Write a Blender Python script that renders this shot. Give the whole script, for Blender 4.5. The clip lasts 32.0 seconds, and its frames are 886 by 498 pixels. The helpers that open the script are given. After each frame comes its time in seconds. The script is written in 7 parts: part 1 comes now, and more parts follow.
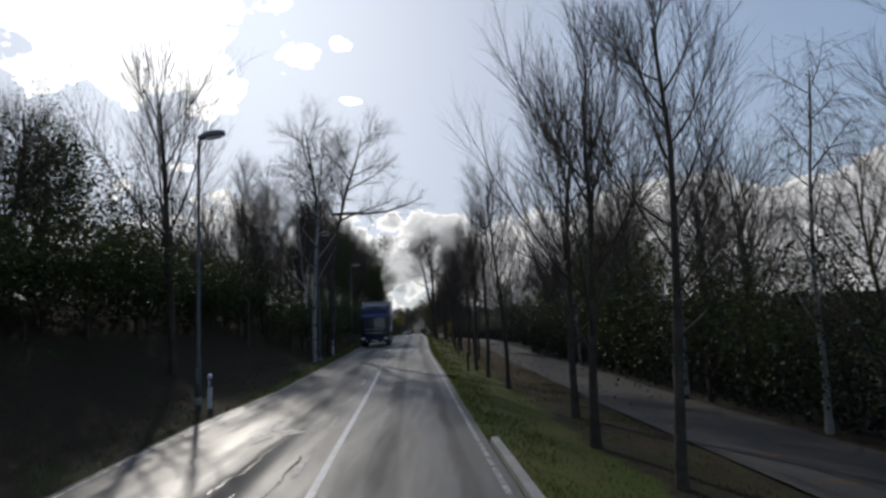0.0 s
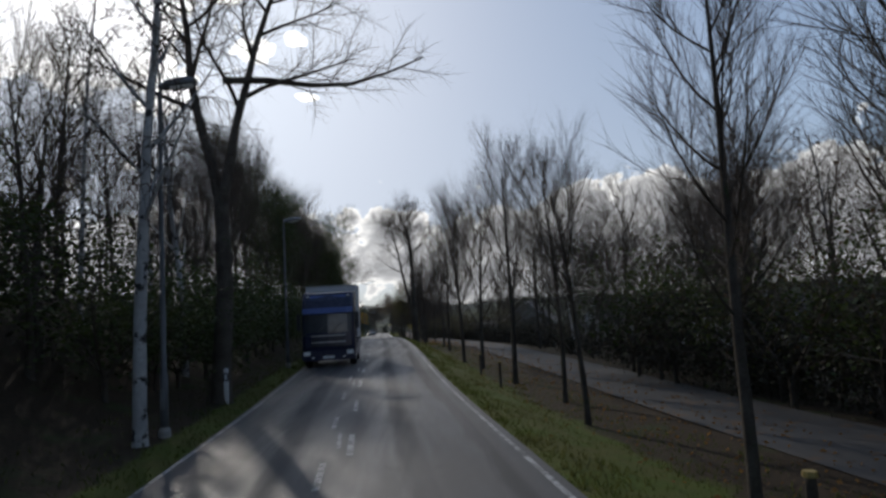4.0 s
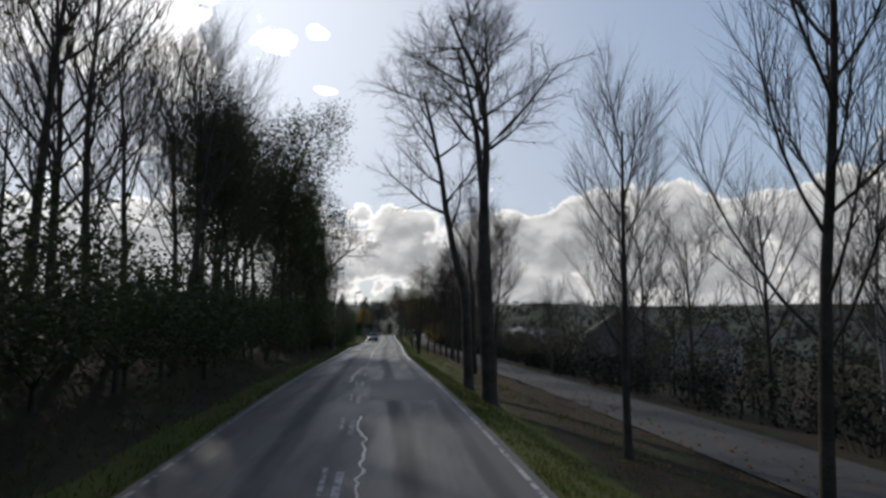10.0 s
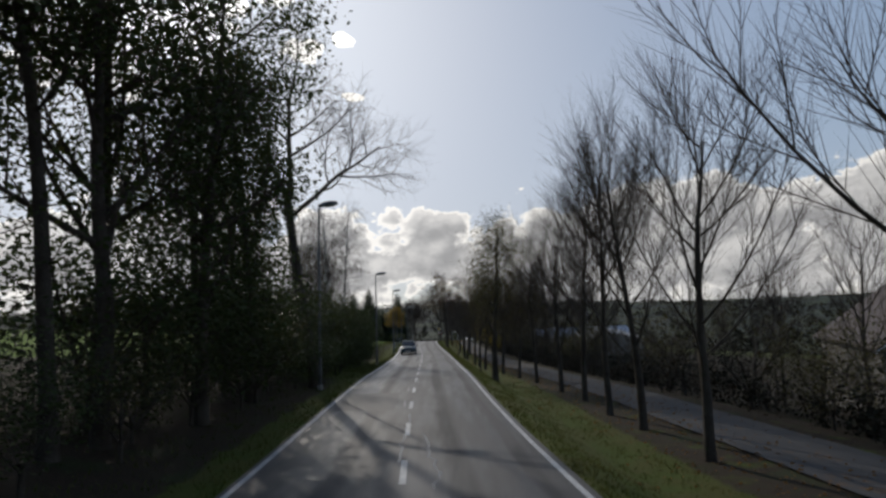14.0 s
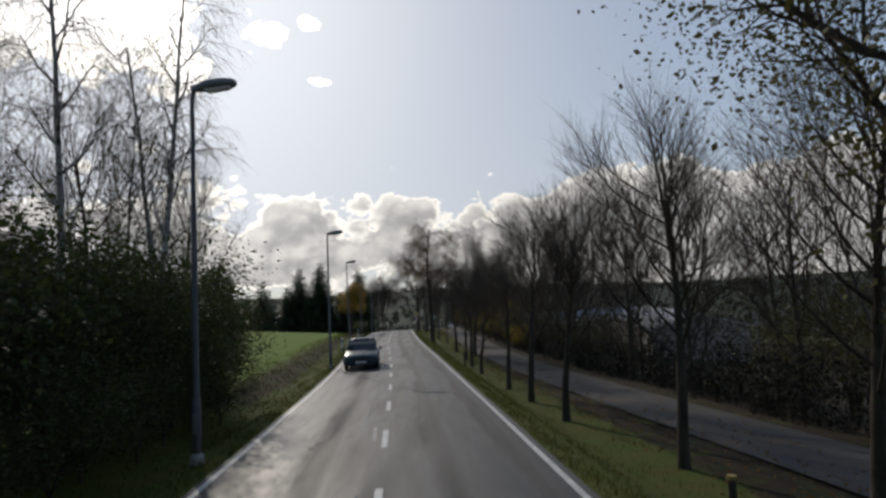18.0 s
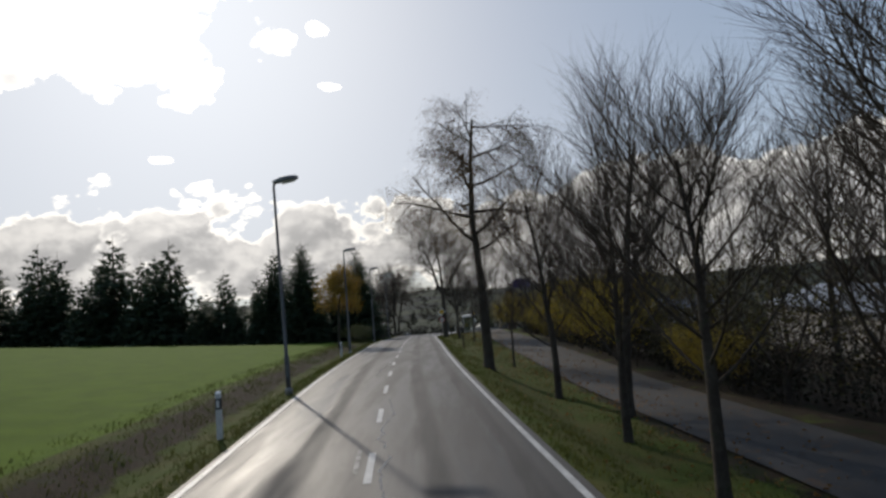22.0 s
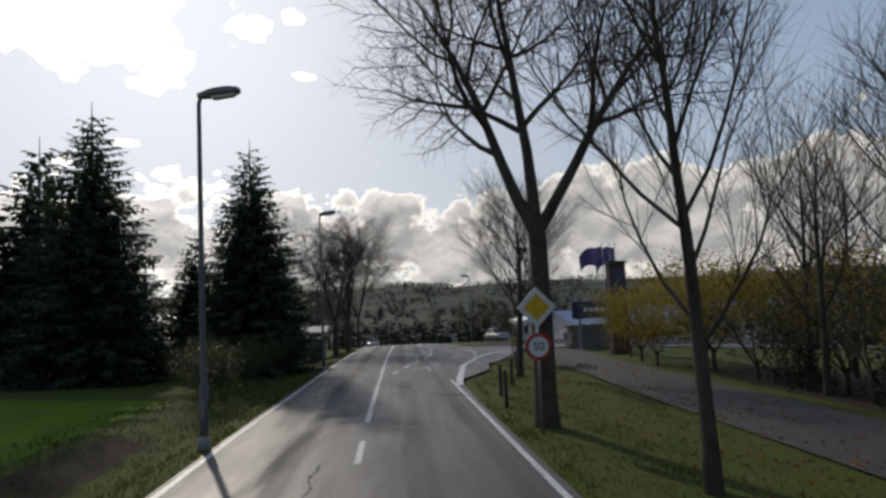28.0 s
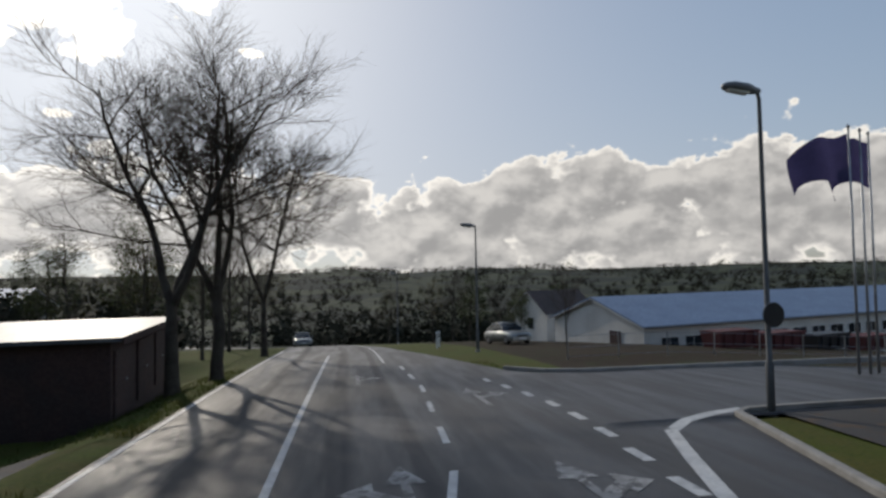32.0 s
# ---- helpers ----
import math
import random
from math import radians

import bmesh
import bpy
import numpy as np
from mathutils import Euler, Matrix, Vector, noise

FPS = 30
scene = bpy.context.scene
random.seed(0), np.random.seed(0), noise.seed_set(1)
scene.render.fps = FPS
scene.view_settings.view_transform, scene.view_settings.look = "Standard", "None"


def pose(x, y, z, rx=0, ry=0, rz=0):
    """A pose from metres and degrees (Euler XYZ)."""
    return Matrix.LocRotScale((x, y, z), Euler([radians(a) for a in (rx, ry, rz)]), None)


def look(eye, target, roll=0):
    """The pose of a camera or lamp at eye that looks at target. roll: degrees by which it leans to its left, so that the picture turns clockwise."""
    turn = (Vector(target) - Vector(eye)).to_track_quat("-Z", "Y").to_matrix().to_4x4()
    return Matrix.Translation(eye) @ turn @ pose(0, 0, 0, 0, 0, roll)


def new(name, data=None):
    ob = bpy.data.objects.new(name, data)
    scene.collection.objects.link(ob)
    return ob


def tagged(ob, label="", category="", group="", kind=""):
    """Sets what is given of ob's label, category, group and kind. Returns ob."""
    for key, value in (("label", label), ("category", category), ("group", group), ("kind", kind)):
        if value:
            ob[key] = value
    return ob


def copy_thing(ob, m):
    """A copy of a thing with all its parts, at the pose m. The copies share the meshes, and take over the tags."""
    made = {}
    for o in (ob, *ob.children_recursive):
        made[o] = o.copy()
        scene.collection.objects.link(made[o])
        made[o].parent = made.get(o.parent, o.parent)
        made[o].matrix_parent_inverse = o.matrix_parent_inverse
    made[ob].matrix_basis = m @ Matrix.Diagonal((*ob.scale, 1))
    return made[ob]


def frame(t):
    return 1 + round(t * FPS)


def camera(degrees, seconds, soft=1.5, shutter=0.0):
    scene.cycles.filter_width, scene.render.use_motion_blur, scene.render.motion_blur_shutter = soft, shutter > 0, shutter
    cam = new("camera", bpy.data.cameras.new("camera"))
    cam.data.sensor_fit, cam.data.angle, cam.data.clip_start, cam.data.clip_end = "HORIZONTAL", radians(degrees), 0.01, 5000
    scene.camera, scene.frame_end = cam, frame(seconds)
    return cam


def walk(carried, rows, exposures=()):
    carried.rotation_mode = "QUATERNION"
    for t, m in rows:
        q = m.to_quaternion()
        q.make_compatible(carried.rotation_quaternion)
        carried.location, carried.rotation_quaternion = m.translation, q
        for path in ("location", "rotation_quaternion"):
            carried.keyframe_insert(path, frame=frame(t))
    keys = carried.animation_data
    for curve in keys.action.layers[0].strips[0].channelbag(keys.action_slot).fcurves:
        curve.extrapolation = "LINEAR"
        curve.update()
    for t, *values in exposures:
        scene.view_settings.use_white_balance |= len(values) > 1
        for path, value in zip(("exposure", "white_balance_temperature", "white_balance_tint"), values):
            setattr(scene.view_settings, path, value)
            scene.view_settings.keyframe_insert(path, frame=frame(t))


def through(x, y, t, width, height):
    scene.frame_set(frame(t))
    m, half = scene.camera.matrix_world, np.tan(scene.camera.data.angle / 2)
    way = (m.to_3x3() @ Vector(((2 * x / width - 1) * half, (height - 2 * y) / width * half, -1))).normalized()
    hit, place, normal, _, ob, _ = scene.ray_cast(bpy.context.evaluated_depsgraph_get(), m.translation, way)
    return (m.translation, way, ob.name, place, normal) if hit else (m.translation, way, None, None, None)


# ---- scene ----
# ---- camera ----
cam = camera(72.6, 32.0, soft=2.8)
# seconds, x, y, z, yaw, pitch, roll
PATH = [
    (0, 12.40, 9.85, 6.11, 0.45, 5.78, -2.25),
    (0.5, 12.05, 12.91, 6.06, 1.26, 4.67, -1.66),
    (1, 11.70, 15.99, 6.03, 1.78, 4.87, -1.92),
    (1.5, 11.35, 19.05, 5.99, 2.04, 5.07, -2.22),
    (2, 11.02, 22.07, 5.95, 1.60, 5.38, -2.36),
    (2.5, 10.73, 25.04, 5.89, 0.38, 5.12, -2.41),
    (3, 10.37, 28.03, 5.84, -1.44, 5.22, -3.14),
    (3.5, 10.01, 31.05, 5.80, -2.88, 5.21, -3.93),
    (5.5, 8.83, 43.33, 5.79, -4.17, 5.64, -1.38),
    (6, 8.64, 46.46, 5.73, -3.71, 5.11, -1.13),
    (6.5, 8.48, 49.63, 5.71, -3.53, 5.15, -0.74),
    (7, 8.32, 52.91, 5.69, -3.72, 5.10, -0.08),
    (7.5, 8.16, 56.33, 5.68, -4.34, 5.36, -0.20),
    (8, 8.04, 59.94, 5.67, -4.78, 4.99, -0.15),
    (8.5, 7.91, 63.70, 5.67, -4.48, 5.44, 0.18),
    (9, 7.77, 67.61, 5.65, -3.56, 5.16, 0.25),
    (9.5, 7.61, 71.57, 5.61, -2.88, 5.64, 0.12),
    (10, 7.45, 75.78, 5.56, -2.51, 5.36, 0.12),
    (10.5, 7.27, 80.14, 5.50, -2.46, 5.35, 0.12),
    (11, 6.99, 84.63, 5.44, -2.35, 5.04, 0.35),
    (11.5, 6.62, 89.06, 5.35, -1.85, 5.46, 0.77),
    (12, 6.28, 93.53, 5.24, 0.81, 6.06, -0.64),
    (12.5, 5.96, 98.04, 5.08, 1.81, 5.98, -1.17),
    (13, 5.63, 102.61, 4.91, 2.18, 5.85, -1.12),
    (13.5, 5.27, 107.29, 4.71, 1.55, 6.05, -1.19),
    (14, 4.88, 112.09, 4.51, 0.52, 5.53, -1.57),
    (14.5, 4.45, 116.94, 4.29, -0.21, 5.50, -1.35),
    (15, 4.08, 121.83, 4.07, -1.12, 5.60, -1.05),
    (15.5, 3.79, 126.65, 3.86, -2.59, 5.52, -0.33),
    (17.5, 3.24, 144.81, 3.33, -3.36, 4.27, -2.51),
    (18, 3.26, 149.03, 3.12, -2.28, 4.09, -2.47),
    (18.5, 3.30, 153.23, 2.91, -1.36, 4.43, -1.96),
    (19, 3.34, 157.45, 2.72, -1.06, 3.36, -2.64),
    (19.5, 3.28, 161.46, 2.55, -1.04, 3.37, -3.08),
    (20, 3.12, 165.49, 2.39, -0.67, 3.13, -2.86),
    (20.5, 2.95, 169.50, 2.21, -0.43, 3.11, -3.19),
    (21, 2.77, 173.61, 2.05, -0.54, 3.59, -3.66),
    (21.5, 2.51, 177.56, 1.91, -0.70, 4.15, -4.24),
    (22, 2.22, 181.36, 1.79, -0.83, 4.16, -4.45),
    (22.5, 1.95, 185.07, 1.69, -0.57, 4.40, -3.99),
    (23, 1.67, 188.83, 1.61, -0.20, 4.45, -3.41),
    (23.5, 1.39, 192.69, 1.51, 0.22, 4.61, -3.20),
    (24, 1.08, 196.68, 1.42, 0.32, 4.67, -3.27),
    (24.5, 0.77, 200.75, 1.32, 0.02, 3.93, -3.20),
    (25, 0.49, 204.97, 1.21, -0.81, 3.94, -3.21),
    (25.5, 0.27, 209.04, 1.10, -2.22, 3.64, -3.31),
    (27.5, -0.15, 224.72, 0.59, -4.05, 4.14, -2.19),
    (28, -0.14, 228.50, 0.46, -3.69, 3.66, -2.44),
    (28.5, -0.10, 232.21, 0.33, -2.51, 3.52, -2.36),
    (29, -0.29, 236.08, 0.17, -1.09, 3.29, -2.09),
    (29.5, -0.50, 239.83, -0.01, -0.03, 3.54, -1.89),
    (30, -0.68, 243.50, -0.19, 0.60, 3.04, -1.50),
    (30.5, -0.83, 247.11, -0.39, -0.23, 2.15, -1.05),
    (31, -0.94, 250.82, -0.59, -2.65, 2.51, -0.90),
    (31.5, -0.72, 254.55, -0.79, -5.70, 2.03, -1.00),
    (32, -0.34, 258.46, -1.00, -8.67, 2.26, -1.10),
]


def heading(x, y, z, yaw, pitch, roll):
    # roll: the picture's verticals lean to the left for positive values
    p, w = radians(pitch), radians(yaw)
    ahead = Vector((-math.sin(w) * math.cos(p), math.cos(w) * math.cos(p), math.sin(p)))
    eye = Vector((x, y, z))
    return look(eye, eye + ahead, roll)


EXPOSURES = [(0.0, 0.0, 6550, 10), (8.0, 0.05, 6600, 10), (11.0, 0.0, 6650, 10), (13.0, -0.1, 6700, 10), (18.0, 0.0, 7000, 10), (32.0, 0.0, 7000, 10)]
walk(cam, [(t, heading(*row)) for t, *row in PATH], EXPOSURES)

# ---- world, sun ----
SUN_AZ, SUN_EL = 22.0, 27.5          # degrees to the left of +y, above the horizon


def sun_way():
    a, e = radians(SUN_AZ), radians(SUN_EL)
    return Vector((-math.sin(a) * math.cos(e), math.cos(a) * math.cos(e), math.sin(e)))


class Nodes:
    """Short hand for building node trees."""

    def __init__(self, tree):
        self.tree = tree
        tree.nodes.clear()

    def add(self, kind, **sets):
        n = self.tree.nodes.new(kind)
        for k, v in sets.items():
            if k == "op":
                n.operation = v
            elif k == "mode":
                n.blend_type = v
            elif k == "dims":
                n.noise_dimensions = v
        return n

    def link(self, a, b):
        self.tree.links.new(a, b)

    def put(self, value, socket):
        if isinstance(value, (int, float)):
            socket.default_value = value
        elif isinstance(value, tuple):
            socket.default_value = value if len(value) == len(socket.default_value) else (*value, 1.0)
        else:
            self.link(value, socket)

    def math(self, op, a, b=0.0, c=0.0, clamp=False):
        n = self.add("ShaderNodeMath", op=op)
        n.use_clamp = clamp
        for v, s in zip((a, b, c), n.inputs):
            self.put(v, s)
        return n.outputs[0]

    def ramp(self, v, a, b, lo=0.0, hi=1.0):
        n = self.add("ShaderNodeMapRange")
        n.interpolation_type = "SMOOTHSTEP"
        for x, s in zip((v, a, b, lo, hi), n.inputs):
            self.put(x, s)
        return n.outputs[0]

    def mix(self, f, a, b, mode="MIX"):
        n = self.add("ShaderNodeMix", mode=mode)
        n.data_type = "RGBA"
        self.put(f, n.inputs[0])
        self.put(a, n.inputs[6])
        self.put(b, n.inputs[7])
        return n.outputs[2]

    def noise(self, vec, scale, detail=3.0, rough=0.55, dist=0.0):
        n = self.add("ShaderNodeTexNoise")
        if vec is not None:
            self.link(vec, n.inputs["Vector"])
        n.inputs["Scale"].default_value = scale
        n.inputs["Detail"].default_value = detail
        n.inputs["Roughness"].default_value = rough
        n.inputs["Distortion"].default_value = dist
        return n.outputs["Fac"]

    def vec(self, x, y, z):
        n = self.add("ShaderNodeCombineXYZ")
        for v, s in zip((x, y, z), n.inputs):
            self.put(v, s)
        return n.outputs[0]


def make_world():
    world = bpy.data.worlds.new("sky")
    scene.world = world
    world.use_nodes = True
    g = Nodes(world.node_tree)
    out, back = g.add("ShaderNodeOutputWorld"), g.add("ShaderNodeBackground")
    sky = g.add("ShaderNodeTexSky")
    sky.sky_type, sky.sun_disc = "NISHITA", False
    sky.sun_elevation, sky.sun_rotation = radians(SUN_EL), radians(360 - SUN_AZ)
    sky.air_density, sky.dust_density, sky.ozone_density = 1.0, 1.6, 1.5
    co = g.add("ShaderNodeTexCoord").outputs["Generated"]
    sep = g.add("ShaderNodeSeparateXYZ")
    g.link(co, sep.inputs[0])
    x, y, z = sep.outputs
    deg = 180 / math.pi
    az = g.math("MULTIPLY", g.math("ARCTAN2", g.math("MULTIPLY", x, -1.0), y), deg)
    el = g.math("MULTIPLY", g.math("ARCSINE", z), deg)
    # cloud field in degrees: a band of cumulus over the horizon and a high bank round the sun
    flat = g.vec(az, g.math("MULTIPLY", el, 1.35), 0.0)

    def billows(vec):
        """Heaped rounds on three scales, warped by a finer field."""
        fine = g.noise(vec, 0.17, 8.0, 0.58, 0.15)
        warp = g.add("ShaderNodeVectorMath", op="ADD")
        g.link(vec, warp.inputs[0])
        curl = g.math("MULTIPLY", g.math("SUBTRACT", fine, 0.5), 4.0)
        g.link(g.vec(curl, g.math("MULTIPLY", curl, -0.7), 0.0), warp.inputs[1])
        total = None
        for scale, weight in ((0.20, 0.30), (0.52, 0.13), (1.3, 0.05)):
            v = g.add("ShaderNodeTexVoronoi")
            v.feature = "SMOOTH_F1"
            v.inputs["Scale"].default_value, v.inputs["Smoothness"].default_value = scale, 0.25
            g.link(warp.outputs[0], v.inputs["Vector"])
            one = g.math("MULTIPLY", g.math("SUBTRACT", 0.42, v.outputs["Distance"]), weight)
            total = one if total is None else g.math("ADD", total, one)
        heap = g.math("ADD", g.math("MULTIPLY", g.math("SUBTRACT", fine, 0.5), 0.75), g.math("MULTIPLY", total, 1.1))
        return heap, total, curl

    puff, bulge, swirl = billows(flat)
    shifted = g.vec(g.math("ADD", az, 0.5), g.math("ADD", g.math("MULTIPLY", el, 1.35), 1.5), 0.0)
    above = billows(shifted)[0]
    n2 = g.noise(flat, 0.045, 3.0, 0.5)
    wide = g.math("SUBTRACT", n2, 0.5)
    # top of the band: about 8 degrees, rising to 13 towards the right
    top = g.ramp(az, -8.0, -24.0, 9.4, 10.6)
    top = g.math("ADD", top, g.math("MULTIPLY", wide, 7.0))
    band = g.math("MULTIPLY", g.math("SUBTRACT", top, el), 0.16)
    band = g.math("MINIMUM", band, 0.55)
    band = g.math("ADD", band, g.math("MULTIPLY", puff, 2.3))
    # thin gaps low over the horizon
    low = g.ramp(el, 0.5, 4.0, -0.25, 0.12)
    band = g.math("ADD", band, low)
    # the bank round the sun
    ea = g.math("DIVIDE", g.math("SUBTRACT", az, 30.5), 18.0)
    ee = g.math("DIVIDE", g.math("SUBTRACT", el, 25.5), 8.0)
    r = g.math("SQRT", g.math("ADD", g.math("MULTIPLY", ea, ea), g.math("MULTIPLY", ee, ee)))
    bank = g.math("ADD", g.math("SUBTRACT", 0.95, r), g.math("MULTIPLY", puff, 1.9))
    # two stray puffs beside it
    stray = None
    for a0, e0, w, h in ((8.9, 19.4, 1.3, 0.5), (9.7, 24.4, 1.3, 0.65), (24.0, 13.2, 1.1, 0.4)):
        ea = g.math("DIVIDE", g.math("SUBTRACT", g.math("ADD", az, g.math("MULTIPLY", swirl, 0.9)), a0), w)
        ee = g.math("DIVIDE", g.math("SUBTRACT", g.math("ADD", el, g.math("MULTIPLY", bulge, 3.0)), e0), h)
        r = g.math("ADD", g.math("MULTIPLY", ea, ea), g.math("MULTIPLY", ee, ee))
        one = g.math("ADD", g.math("SUBTRACT", 0.9, r), g.math("MULTIPLY", puff, 1.2))
        stray = one if stray is None else g.math("MAXIMUM", stray, one)
    field = g.math("MAXIMUM", g.math("MAXIMUM", band, bank), stray)
    alpha = g.ramp(field, 0.0, 0.09)
    core = g.ramp(g.math("MAXIMUM", band, bank), 0.03, 0.30)
    # the sunward sides of the heaps are white, their undersides grey
    relief = g.ramp(g.math("SUBTRACT", puff, above), -0.16, 0.22)
    core = g.math("MULTIPLY", core, g.math("SUBTRACT", 1.0, g.math("MULTIPLY", relief, 0.5)))
    # forward scatter: white and bright towards the sun
    s = sun_way()
    dot = g.math("ADD", g.math("ADD", g.math("MULTIPLY", x, s.x), g.math("MULTIPLY", y, s.y)), g.math("MULTIPLY", z, s.z))
    near = g.math("POWER", g.math("MAXIMUM", dot, 0.0), 12.0)
    halo = g.math("POWER", g.math("MAXIMUM", dot, 0.0), 60.0)
    rim = g.math("ADD", 0.92, g.math("MULTIPLY", near, 0.85))
    heart = g.math("ADD", 0.36, g.math("MULTIPLY", near, 0.24))
    heart = g.math("ADD", heart, g.math("MULTIPLY", halo, 2.5))
    lum = g.math("ADD", rim, g.math("MULTIPLY", g.math("SUBTRACT", heart, rim), core))
    tint = g.mix(core, (1.0, 0.99, 0.97), (0.93, 0.95, 1.0))
    cloud = g.mix(1.0, tint, g.vec(lum, lum, lum), "MULTIPLY")
    base = g.mix(1.0, sky.outputs[0], (SKY_GAIN, SKY_GAIN, SKY_GAIN), "MULTIPLY")
    # soft shoulder, so that the sky round the sun does not burn out
    over = g.add("ShaderNodeVectorMath", op="DIVIDE")
    plus = g.add("ShaderNodeVectorMath", op="ADD")
    g.link(base, plus.inputs[0])
    plus.inputs[1].default_value = (0.2, 0.2, 0.2)
    g.link(base, over.inputs[0])
    g.link(plus.outputs[0], over.inputs[1])
    base = g.mix(1.0, over.outputs[0], SKY_CAP, "MULTIPLY")
    glow = g.math("MULTIPLY", near, 0.24)
    base = g.mix(1.0, base, g.vec(glow, glow, glow), "ADD")
    g.link(g.mix(alpha, base, cloud), back.inputs[0])
    back.inputs[1].default_value = 1.0
    g.link(back.outputs[0], out.inputs[0])


SKY_GAIN, SKY_CAP = 0.06, (0.70, 0.79, 0.95)
make_world()
lamp = bpy.data.lights.new("sun", "SUN")
lamp.energy, lamp.angle, lamp.color = 1.75, radians(1.0), (1.0, 0.94, 0.86)
sun = new("sun", lamp)
sun.matrix_world = look(sun_way() * 300, (0, 0, 0))

# ---- materials ----
def material(name, base, other=None, rough=0.8, metal=0.0, scale=3.0, fine=40.0, bump=0.0, vary=0.0, spots=None, spot=(0.55, 0.7), world=True, spec=0.5, through=0.0):
    """Principled surface with two scales of variation: patches of a second colour and a fine grain, in metres."""
    m = bpy.data.materials.new(name)
    m.use_nodes = True
    g = Nodes(m.node_tree)
    out, bsdf = g.add("ShaderNodeOutputMaterial"), g.add("ShaderNodeBsdfPrincipled")
    if world:
        co = g.add("ShaderNodeNewGeometry").outputs["Position"]
    else:
        co = g.add("ShaderNodeTexCoord").outputs["Object"]
    n1, n2 = g.noise(co, scale, 4.0, 0.6), g.noise(co, fine, 2.0, 0.6)
    other = other or tuple(c * 0.7 for c in base)
    col = g.mix(g.ramp(n1, 0.35, 0.65), base, other)
    col = g.mix(g.ramp(n2, 0.3, 0.7, 0.0, 0.45), col, tuple(c * 0.55 for c in base))
    if spots:
        col = g.mix(g.ramp(g.noise(co, scale * 2.3, 5.0, 0.65), *spot), col, spots)
    if vary:
        rnd = g.add("ShaderNodeObjectInfo").outputs["Random"]
        col = g.mix(g.math("MULTIPLY", rnd, vary), col, tuple(c * 0.45 for c in base))
        isl = g.add("ShaderNodeNewGeometry").outputs["Random Per Island"]
        col = g.mix(g.math("MULTIPLY", isl, vary), col, tuple(min(1.0, c * 1.5) for c in other))
    g.link(col, bsdf.inputs["Base Color"])
    r = g.ramp(n2, 0.3, 0.7, rough - 0.06, min(1.0, rough + 0.06))
    g.link(r, bsdf.inputs["Roughness"])
    bsdf.inputs["Metallic"].default_value = metal
    bsdf.inputs["Specular IOR Level"].default_value = spec
    if bump:
        b = g.add("ShaderNodeBump")
        b.inputs["Strength"].default_value = bump
        b.inputs["Distance"].default_value = 0.02
        g.link(g.math("ADD", n2, n1), b.inputs["Height"])
        g.link(b.outputs[0], bsdf.inputs["Normal"])
    if through:
        tr, mx = g.add("ShaderNodeBsdfTranslucent"), g.add("ShaderNodeMixShader")
        g.link(col, tr.inputs[0])
        mx.inputs[0].default_value = through
        g.link(bsdf.outputs[0], mx.inputs[1])
        g.link(tr.outputs[0], mx.inputs[2])
        g.link(mx.outputs[0], out.inputs[0])
    else:
        g.link(bsdf.outputs[0], out.inputs[0])
    return m


